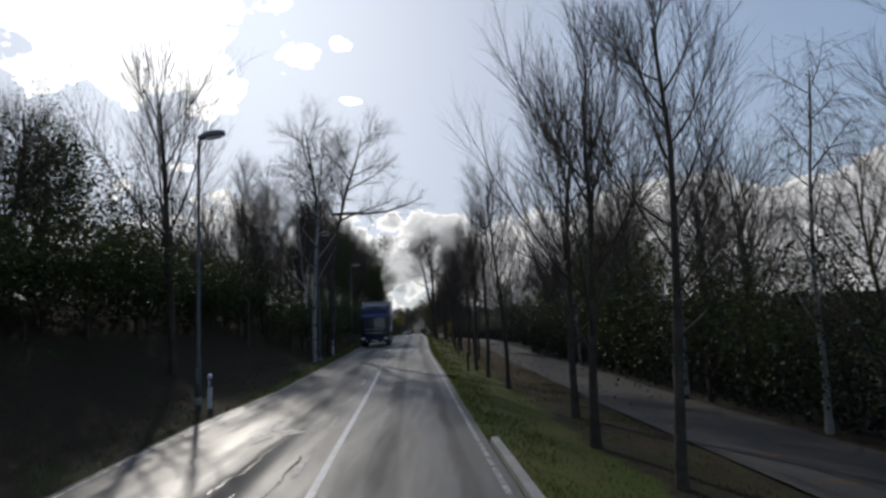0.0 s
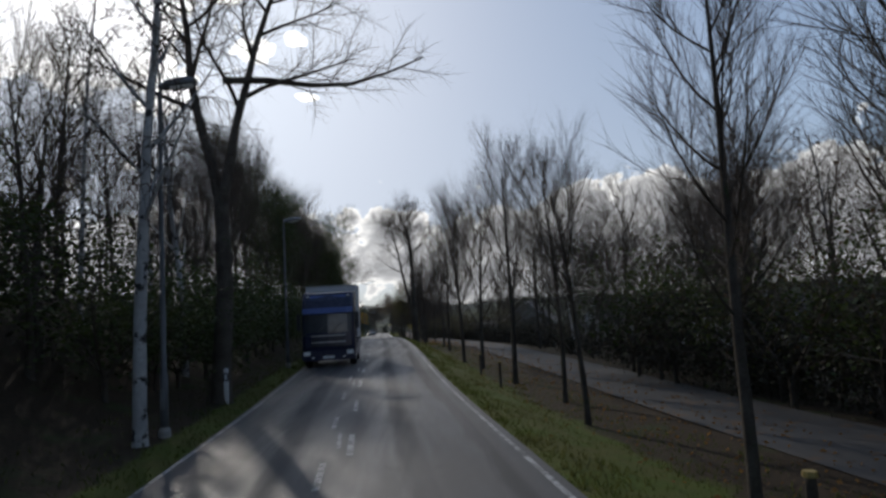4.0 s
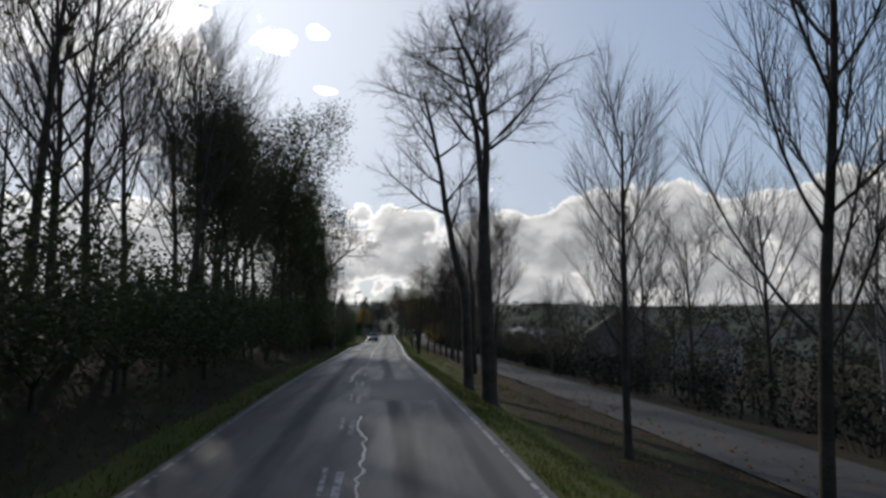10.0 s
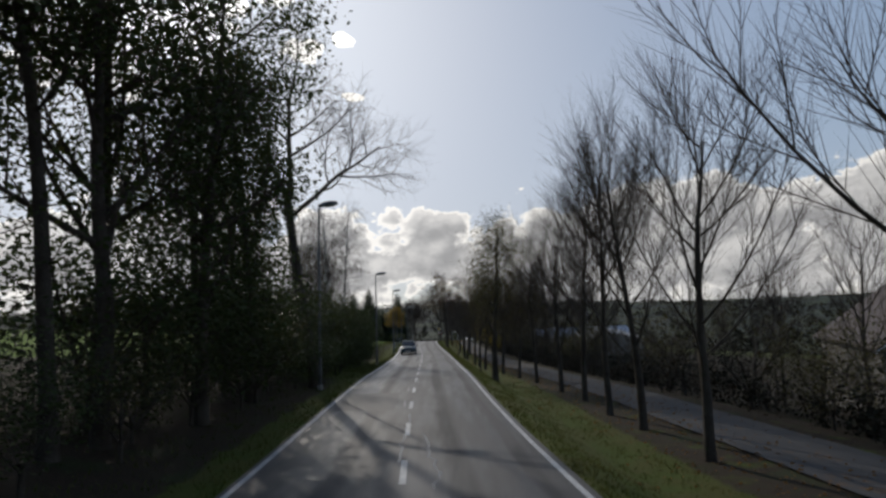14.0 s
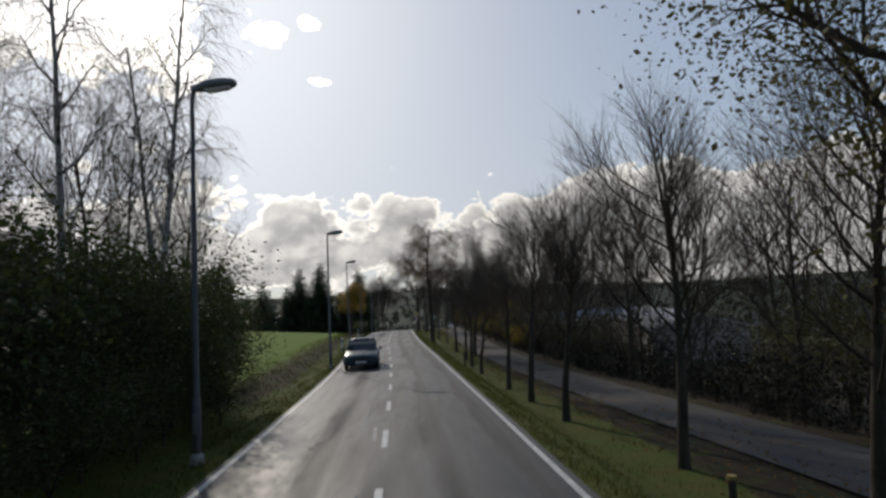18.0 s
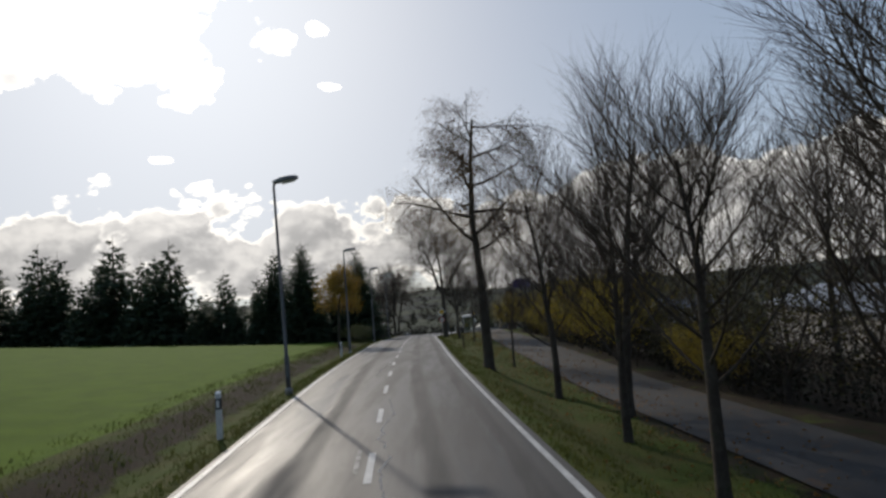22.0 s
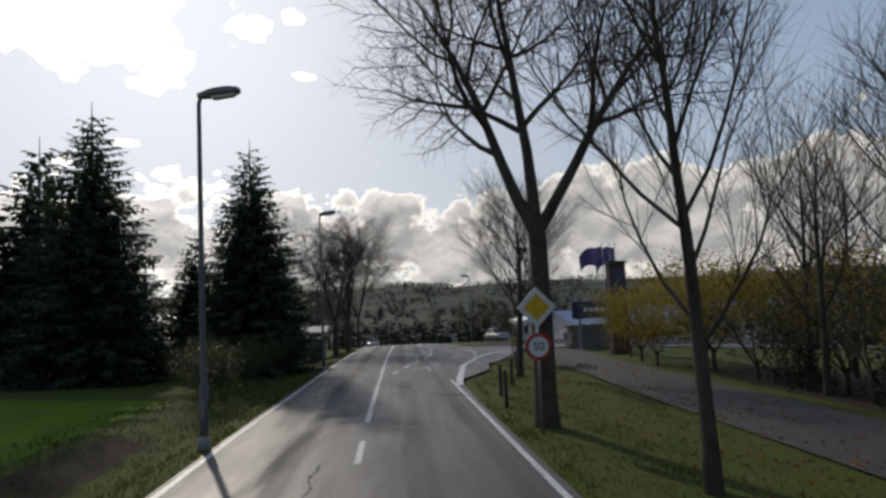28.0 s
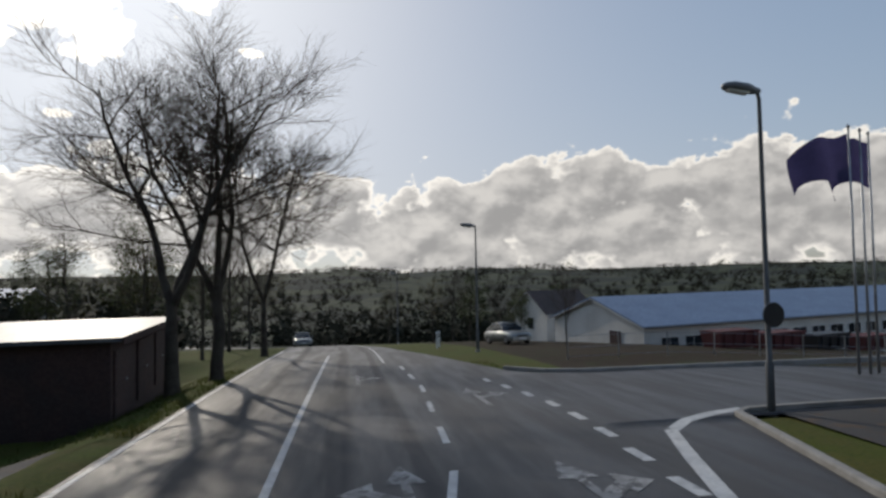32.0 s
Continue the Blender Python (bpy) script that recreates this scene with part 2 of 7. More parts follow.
def asphalt_material():
    """Worn asphalt: grit, long stains and darker wheel tracks along the road, sealed cracks."""
    m = bpy.data.materials.new("asphalt")
    m.use_nodes = True
    g = Nodes(m.node_tree)
    out, bsdf = g.add("ShaderNodeOutputMaterial"), g.add("ShaderNodeBsdfPrincipled")
    co = g.add("ShaderNodeNewGeometry").outputs["Position"]
    mp = g.add("ShaderNodeMapping")
    mp.inputs["Scale"].default_value = (1.0, 0.09, 1.0)
    g.link(co, mp.inputs[0])
    grit, patch, long = g.noise(co, 60.0, 3.0, 0.7), g.noise(co, 0.35, 5.0, 0.6), g.noise(mp.outputs[0], 1.6, 4.0, 0.6)
    col = g.mix(g.ramp(patch, 0.35, 0.65), (0.040, 0.040, 0.043), (0.028, 0.028, 0.031))
    col = g.mix(g.ramp(long, 0.42, 0.62, 0.0, 0.7), col, (0.050, 0.049, 0.048))
    col = g.mix(g.ramp(grit, 0.35, 0.7, 0.0, 0.5), col, (0.068, 0.068, 0.068))
    vor = g.add("ShaderNodeTexVoronoi")
    vor.feature = "DISTANCE_TO_EDGE"
    vor.inputs["Scale"].default_value = 0.16
    wob = g.add("ShaderNodeVectorMath", op="MULTIPLY_ADD")
    nv = g.add("ShaderNodeTexNoise")
    nv.inputs["Scale"].default_value, nv.inputs["Detail"].default_value = 0.5, 5.0
    g.link(co, nv.inputs["Vector"])
    g.link(nv.outputs["Color"], wob.inputs[0])
    wob.inputs[1].default_value = (2.4, 2.4, 0.0)
    g.link(co, wob.inputs[2])
    g.link(wob.outputs[0], vor.inputs["Vector"])
    crack = g.math("MULTIPLY", g.ramp(vor.outputs["Distance"], 0.004, 0.001), g.ramp(patch, 0.5, 0.6))
    col = g.mix(crack, col, (0.012, 0.012, 0.013))
    # wheel tracks: darker bands along both lanes
    lane = g.add("ShaderNodeAttribute")
    lane.attribute_name = "across"
    off = g.math("ADD", lane.outputs["Fac"], g.math("MULTIPLY", g.math("SUBTRACT", long, 0.5), 0.5))
    track = 0.0
    for at_d, wide in ((-1.2, 0.32), (1.05, 0.34), (2.35, 0.25)):
        near_d = g.ramp(g.math("ABSOLUTE", g.math("SUBTRACT", off, at_d)), wide, wide * 0.3)
        track = g.math("MAXIMUM", track, near_d)
    # sheen along the left lane: painted in as a paler colour, and smoother too
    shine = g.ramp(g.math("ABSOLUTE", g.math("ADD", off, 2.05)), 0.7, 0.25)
    col = g.mix(g.math("MULTIPLY", track, 0.45), col, (0.020, 0.020, 0.022))
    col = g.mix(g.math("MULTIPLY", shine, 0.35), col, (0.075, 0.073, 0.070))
    g.link(col, bsdf.inputs["Base Color"])
    rough = g.ramp(long, 0.35, 0.68, ASPHALT_ROUGH[0], ASPHALT_ROUGH[1])
    rough = g.math("ADD", rough, g.math("SUBTRACT", g.math("MULTIPLY", track, 0.15), g.math("MULTIPLY", shine, 0.13)))
    g.link(rough, bsdf.inputs["Roughness"])
    bsdf.inputs["Specular IOR Level"].default_value = 0.42
    b = g.add("ShaderNodeBump")
    b.inputs["Strength"].default_value, b.inputs["Distance"].default_value = 0.35, 0.012
    g.link(grit, b.inputs["Height"])
    g.link(b.outputs[0], bsdf.inputs["Normal"])
    g.link(bsdf.outputs[0], out.inputs[0])
    return m


def ground_material():
    """Turf with dead grass, bare soil along the bank, leaf litter on the wooded strip, fields and woods far off."""
    m = bpy.data.materials.new("turf")
    m.use_nodes = True
    g = Nodes(m.node_tree)
    out, bsdf = g.add("ShaderNodeOutputMaterial"), g.add("ShaderNodeBsdfPrincipled")
    co = g.add("ShaderNodeNewGeometry").outputs["Position"]
    n1, n2, n3 = g.noise(co, 0.8, 5.0, 0.6), g.noise(co, 14.0, 3.0, 0.65), g.noise(co, 0.006, 3.0, 0.55)
    grass = g.mix(g.ramp(n1, 0.35, 0.65), (0.062, 0.086, 0.010), (0.084, 0.078, 0.018))
    grass = g.mix(g.ramp(n2, 0.4, 0.7, 0.0, 0.7), grass, (0.028, 0.046, 0.010))
    field = g.mix(g.ramp(n1, 0.3, 0.7), (0.102, 0.166, 0.004), (0.080, 0.130, 0.004))
    field = g.mix(g.ramp(n2, 0.4, 0.75, 0.0, 0.5), field, (0.045, 0.105, 0.012))
    litter = g.mix(g.ramp(n2, 0.4, 0.6), (0.044, 0.029, 0.017), (0.024, 0.018, 0.011))
    litter = g.mix(g.ramp(n1, 0.5, 0.68), litter, (0.030, 0.036, 0.013))
    far = g.mix(g.ramp(n3, 0.46, 0.50), (0.026, 0.034, 0.028), (0.050, 0.062, 0.036))
    far = g.mix(g.ramp(g.noise(co, 0.02, 4.0, 0.6), 0.5, 0.6), far, (0.026, 0.033, 0.028))
    zone = g.add("ShaderNodeAttribute")
    zone.attribute_name = "zone"
    sep = g.add("ShaderNodeSeparateColor")
    g.link(zone.outputs["Color"], sep.inputs[0])
    wob = g.math("MULTIPLY", g.math("SUBTRACT", n1, 0.5), 0.9)
    col = g.mix(g.ramp(g.math("ADD", sep.outputs[0], wob), 0.4, 0.6), grass, litter)
    col = g.mix(g.ramp(sep.outputs[1], 0.4, 0.6), col, field)
    col = g.mix(sep.outputs[2], col, far)
    g.link(col, bsdf.inputs["Base Color"])
    bsdf.inputs["Roughness"].default_value = 0.95
    bsdf.inputs["Specular IOR Level"].default_value = 0.15
    b = g.add("ShaderNodeBump")
    b.inputs["Strength"].default_value, b.inputs["Distance"].default_value = 0.6, 0.06
    g.link(n2, b.inputs["Height"])
    g.link(b.outputs[0], bsdf.inputs["Normal"])
    g.link(bsdf.outputs[0], out.inputs[0])
    return m


ASPHALT_ROUGH = (0.47, 0.68)
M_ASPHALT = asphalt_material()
M_TURF = ground_material()
M_TAR = material("tar_seam", (0.020, 0.020, 0.021), (0.032, 0.032, 0.033), 0.24, scale=3.0, fine=25, bump=0.15)
M_PATCH = material("dark_asphalt_patch", (0.026, 0.026, 0.028), (0.034, 0.034, 0.036), 0.62, scale=1.2, fine=55, bump=0.25)
M_PATCH_PALE = material("pale_asphalt_patch", (0.060, 0.059, 0.057), (0.048, 0.047, 0.046), 0.52, scale=1.2, fine=55, bump=0.25)
M_PATH = material("path_asphalt", (0.036, 0.035, 0.035), (0.046, 0.041, 0.036), 0.85, scale=0.6, fine=50, bump=0.3, spots=(0.070, 0.040, 0.020), spot=(0.56, 0.64))
M_PAINT = material("road_paint", (0.62, 0.62, 0.60), (0.45, 0.45, 0.44), 0.55, scale=2.5, fine=18, spots=(0.10, 0.10, 0.10), spot=(0.60, 0.70))
M_PAINT_OLD = material("worn_road_paint", (0.36, 0.36, 0.35), (0.16, 0.16, 0.16), 0.6, scale=2.0, fine=14, spots=(0.07, 0.07, 0.07), spot=(0.48, 0.58))
M_KERB = material("concrete", (0.33, 0.32, 0.30), (0.24, 0.23, 0.21), 0.9, scale=1.5, fine=40, bump=0.3)
M_BARK = material("bark", (0.060, 0.048, 0.038), (0.095, 0.082, 0.066), 0.95, scale=2.0, fine=25, bump=0.8, spots=(0.050, 0.060, 0.030), spot=(0.58, 0.7), spec=0.15)
M_TWIG = material("twigs", (0.070, 0.054, 0.044), (0.100, 0.078, 0.060), 0.9, scale=1.0, fine=12, spec=0.15)
M_BIRCH = material("birch_bark", (0.40, 0.39, 0.37), (0.28, 0.27, 0.26), 0.8, scale=1.2, fine=9, spots=(0.035, 0.032, 0.030), spot=(0.56, 0.60), spec=0.2)
M_LEAF = material("dark_leaves", (0.040, 0.065, 0.018), (0.060, 0.070, 0.022), 0.6, scale=0.8, fine=6, vary=0.35, through=0.35, spec=0.25)
M_LEAF_FAR = material("far_leaves", (0.032, 0.036, 0.024), (0.046, 0.041, 0.027), 0.9, scale=0.05, fine=0.6, vary=0.4, spec=0.1)
M_LEAF_BROWN = material("brown_leaves", (0.105, 0.062, 0.026), (0.080, 0.045, 0.020), 0.7, scale=0.8, fine=6, vary=0.35, through=0.3, spec=0.25)
M_LEAF_YELLOW = material("yellow_leaves", (0.36, 0.24, 0.030), (0.26, 0.23, 0.040), 0.65, scale=0.8, fine=6, vary=0.3, through=0.4, spec=0.25)
M_LEAF_ORANGE = material("orange_leaves", (0.36, 0.20, 0.035), (0.26, 0.19, 0.040), 0.65, scale=0.8, fine=6, vary=0.4, through=0.4, spec=0.25)
M_LEAF_OLIVE = material("olive_leaves", (0.085, 0.090, 0.026), (0.100, 0.080, 0.028), 0.65, scale=0.8, fine=6, vary=0.3, through=0.3, spec=0.25)
M_NEEDLE = material("spruce_needles", (0.036, 0.064, 0.036), (0.052, 0.078, 0.042), 0.65, scale=0.9, fine=8, vary=0.3, through=0.3, spec=0.3)
M_NEEDLE_RUST = material("larch_needles", (0.150, 0.085, 0.035), (0.110, 0.070, 0.030), 0.75, scale=0.9, fine=8, vary=0.3, through=0.3, spec=0.2)
M_STEEL = material("galvanised_steel", (0.42, 0.43, 0.44), (0.30, 0.31, 0.32), 0.45, 0.85, scale=1.5, fine=20)
M_GREY = material("grey_paint", (0.20, 0.21, 0.22), (0.14, 0.15, 0.16), 0.5, scale=2.0, fine=20)
M_POST = material("weathered_dark_zinc", (0.13, 0.135, 0.14), (0.09, 0.095, 0.10), 0.6, 0.2, scale=1.5, fine=20)
M_DARK = material("black_plastic", (0.020, 0.020, 0.022), (0.030, 0.030, 0.032), 0.5, scale=4, fine=30)
M_WHITE = material("white_plastic", (0.75, 0.75, 0.73), (0.62, 0.62, 0.60), 0.45, scale=3, fine=20)
M_WALL = material("white_render", (0.72, 0.71, 0.67), (0.60, 0.59, 0.55), 0.9, scale=0.6, fine=30, bump=0.2)
M_WALL_GREY = material("grey_render", (0.38, 0.36, 0.33), (0.30, 0.29, 0.27), 0.9, scale=0.6, fine=30, bump=0.2)
M_ROOF_BLUE = material("blue_grey_sheet_roof", (0.20, 0.27, 0.38), (0.16, 0.22, 0.32), 0.42, 0.3, scale=0.5, fine=6)
M_ROOF_TILE = material("dark_roof_tiles", (0.085, 0.060, 0.052), (0.060, 0.045, 0.040), 0.8, scale=1.0, fine=9, bump=0.5)
M_SHED = material("brown_shed_boards", (0.070, 0.035, 0.030), (0.050, 0.030, 0.028), 0.8, scale=1.0, fine=12, bump=0.4)
M_BITUMEN = material("bitumen_roof", (0.16, 0.16, 0.17), (0.11, 0.11, 0.12), 0.35, scale=0.8, fine=20)
M_NAVY = material("navy_panel", (0.020, 0.030, 0.090), (0.016, 0.024, 0.072), 0.4, scale=1.0, fine=15)
M_FLAG = material("violet_blue_cloth", (0.070, 0.060, 0.160), (0.055, 0.048, 0.125), 0.8, scale=1.5, fine=30, through=0.35)
M_YELLOW = material("yellow_paint", (0.75, 0.46, 0.015), (0.65, 0.38, 0.015), 0.4, scale=3, fine=20)
M_RED = material("red_paint", (0.45, 0.030, 0.025), (0.36, 0.025, 0.022), 0.45, scale=3, fine=20)
M_RED_DULL = material("faded_red_cloth", (0.12, 0.030, 0.030), (0.09, 0.026, 0.026), 0.8, scale=1.5, fine=15)
M_OLIVE_BOX = material("ochre_box", (0.30, 0.22, 0.055), (0.24, 0.17, 0.045), 0.6, scale=2, fine=20)
M_CAB = material("dark_blue_lacquer", (0.022, 0.026, 0.060), (0.018, 0.021, 0.048), 0.25, scale=1.5, fine=15)
M_SCREEN = material("dim_reflecting_glass", (0.055, 0.062, 0.072), (0.045, 0.05, 0.06), 0.12, scale=0.8, fine=6, spec=0.7)
M_PANEL = material("bright_blue_panel", (0.07, 0.11, 0.30), (0.06, 0.09, 0.24), 0.3, scale=1.5, fine=15)
M_BOX = material("grey_white_box_panel", (0.58, 0.59, 0.61), (0.50, 0.51, 0.53), 0.5, scale=0.7, fine=10)
M_CAR = material("petrol_car_lacquer", (0.018, 0.050, 0.062), (0.015, 0.042, 0.052), 0.3, 0.0, scale=2, fine=20)
M_CAR2 = material("silver_car_lacquer", (0.30, 0.31, 0.30), (0.26, 0.27, 0.26), 0.28, 0.5, scale=2, fine=20)
M_TYRE = material("tyre_rubber", (0.018, 0.018, 0.018), (0.028, 0.027, 0.026), 0.9, scale=6, fine=60)
M_BRICK = material("grey_stone_wall", (0.20, 0.19, 0.17), (0.14, 0.13, 0.12), 0.9, scale=2, fine=20, bump=0.4)


def glass(name, tint=(0.02, 0.025, 0.03), rough=0.05):
    m = bpy.data.materials.new(name)
    m.use_nodes = True
    b = m.node_tree.nodes["Principled BSDF"]
    b.inputs["Base Color"].default_value = (*tint, 1)
    b.inputs["Roughness"].default_value = rough
    b.inputs["IOR"].default_value = 1.5
    return m


M_PANE = glass("window_glass")
M_CLEAR = glass("clear_glass", (0.80, 0.86, 0.86), 0.02)
M_CLEAR.node_tree.nodes["Principled BSDF"].inputs["Transmission Weight"].default_value = 1.0
M_LENS = glass("lamp_lens", (0.75, 0.76, 0.74), 0.15)

# ---- plan: the road's line, its height and the lie of the land ----
ROAD_Y = [-400, 8, 23.6, 35.5, 54.5, 76, 84, 112, 131, 166, 182, 197.5, 213, 224, 237, 252.4, 268, 300, 330, 365, 420, 520]
ROAD_X = [41, 11.05, 9.92, 9.18, 7.75, 6.85, 6.4, 4.6, 3.5, 2.25, 1.55, 0.5, -0.3, -0.55, -1.05, -1.35, -1.7, -1.9, -4.4, -11.5, -31, -77]
EYE = 2.45


def smooth(ys, values, width):
    k = np.exp(-0.5 * (np.arange(-40, 41) * 0.5 / width) ** 2)
    pad = np.pad(values, 40, mode="reflect", reflect_type="odd")
    return np.convolve(pad, k / k.sum(), "valid")


GRID = np.arange(-400, 520.1, 0.5)
path_y = [r[2] for r in PATH]
path_z = [r[3] - EYE for r in PATH]
tail_y = [262, 270, 280, 290, 300, 312, 330, 380, 450, 520]
tail_z = [-3.64, -4.08, -4.64, -5.25, -6.0, -7.2, -9.2, -15.0, -22.5, -29.0]
Z_LINE = smooth(GRID, np.interp(GRID, [-400] + path_y + tail_y, [8.0] + path_z + tail_z), 2.5)
X_LINE = smooth(GRID, np.interp(GRID, ROAD_Y, ROAD_X), 6.0)


def cx(y):
    return np.interp(y, GRID, X_LINE)


def rz(y):
    return np.interp(y, GRID, Z_LINE)


HALF_L, HALF_R = 2.95, 3.0            # asphalt to the left and right of the centre line
WIDE_L = ([-60, 26, 33, 42, 52], [4.05, 4.05, 3.5, 3.12, HALF_L])      # the road is wider by the first turning
DROP = ([-60, 0, 40, 60, 75, 110, 160, 190, 205, 216, 236, 250, 400], [0.5, 0.5, 0.5, 0.8, 0.95, 1.0, 1.2, 1.3, 1.0, 0.6, 0.2, 0.05, 0.05])
PATH_IN = ([-60, 40, 60, 95, 130, 150, 185, 205, 225, 245, 256, 266, 276], [7.6, 7.6, 8.4, 8.6, 9.4, 9.3, 8.0, 7.3, 7.2, 7.6, 8.3, 9.6, 11.2])
BANK = ([-60, 20, 60, 100, 118, 140, 158, 170, 400], [3.4, 3.4, 3.6, 3.2, 2.2, 1.2, 0.5, 0.0, 0.0])


FLARE = ([246, 251.8, 256.2, 258.8, 260.8, 267.2, 270.1, 270.6, 278.6, 279.0, 280.2, 286.9, 296, 312], [3.0, 3.15, 5.0, 5.36, 6.19, 8.25, 9.2, 45.0, 45.0, 8.2, 7.15, 5.96, 4.4, 3.0])


def side(y, table):
    return np.interp(y, *table)


def step(v, a, b):
    t = np.clip((v - a) / (b - a), 0, 1)
    return t * t * (3 - 2 * t)


def land(d, y):
    """Height of the ground d metres to the right of the centre line at y."""
    d, y = np.asarray(d, float), np.asarray(y, float)
    yy = np.clip(y, -400, 520)
    base = rz(yy)
    drop, pin, bank = side(yy, DROP), side(yy, PATH_IN), side(yy, BANK)
    town = step(yy, 244, 262)
    # right: verge, path, slope down to the valley
    r = -drop * step(d, 3.0, 5.8)
    s = np.maximum(d - (pin + 3.4), 0)
    fall = np.where(s < 14, s * 0.13, 1.82 + (s - 14) * 0.06)
    fall = np.minimum(fall, 1.82 + 8 + (s - 150).clip(0) * 0.035)
    fall_town = np.minimum((d - 16).clip(0) * 0.06 + (d - 40).clip(0) * 0.02, 14)
    r = r - fall * (1 - town) - fall_town * town
    # left: ditch, bank with woods, then a field that climbs gently
    e = -d
    ditch = -0.35 * step(e, 3.2, 4.4) * (1 - step(e, 4.6, 6.2)) * step(yy, 150, 170) * (1 - town)
    lift = bank * step(e, 4.2, 13.0)
    field = 0.068 * (e - 7).clip(0, 62) + 0.02 * (e - 69).clip(0, 120)
    field = field * (1 - 0.85 * town) - (e - 190).clip(0) * 0.06
    l = ditch + lift + field * (1 - 0.35 * step(bank, 0, 3))
    l = l - 0.75 * step(e, 3.3, 6.6) * step(yy, 263, 273) * (1 - step(yy, 300, 320))
    z = base + np.where(d > 0, r, l)
    # the road's bed
    z = z - 0.10 * (1 - step(d, HALF_R - 0.05, HALF_R + 0.15)) * step(d, -side(yy, WIDE_L) - 0.15, -side(yy, WIDE_L) + 0.05)
    # bed of the turning bay and side road
    z = z - 0.14 * (d > 2.0) * (d < np.interp(yy, *FLARE) + 0.12) * (yy > 246) * (yy < 312)
    # the valley and the hills beyond it
    dist = np.hypot(d, (y - 120).clip(0))
    far = step(dist, 330, 900)
    valley = -42 + 6 * np.sin(d * 0.004 + 1) * np.cos(y * 0.003)
    rise = step(np.hypot(d, y), 1300, 2500)
    hill = 42 + 6 * np.sin(d * 0.0031 + 0.7) + 7 * np.sin(d * 0.0083 + 2.0) + 4 * np.sin(d * 0.019) + 1.2 * np.sin(d * 0.047 + y * 0.01) + 4 * np.cos(y * 0.0021)
    return z * (1 - far) + (valley + hill * rise) * far


def spot(d, y):
    """World place on the ground."""
    return float(cx(min(y, 520)) + d), float(y), float(land(d, y))


def part(name, bm, mat, parent=None, label="", kind="", smooth_faces=False):
    me = bpy.data.meshes.new(name)
    if isinstance(bm, tuple):
        me.from_pydata(bm[0], [], bm[1])
        me.update()
    else:
        bm.to_mesh(me)
        bm.free()
    if smooth_faces:
        me.polygons.foreach_set("use_smooth", [True] * len(me.polygons))
    me.materials.append(mat)
    ob = new(name, me)
    if parent is not None:
        ob.parent = parent
    tagged(ob, label=label, kind=kind)
    return ob


def thing(name, label, category, group=""):
    return tagged(new(name), label, category, group)


def sheet(xs_of, ys, cols, z_of):
    """A grid of len(ys) rows by cols columns as verts and faces."""
    verts, faces = [], []
    for y in ys:
        for d in xs_of(y):
            verts.append((float(cx(y)) + d, float(y), float(z_of(d, y))))
    for i in range(len(ys) - 1):
        for j in range(cols - 1):
            a = i * cols + j
            faces.append((a, a + 1, a + cols + 1, a + cols))
    return verts, faces


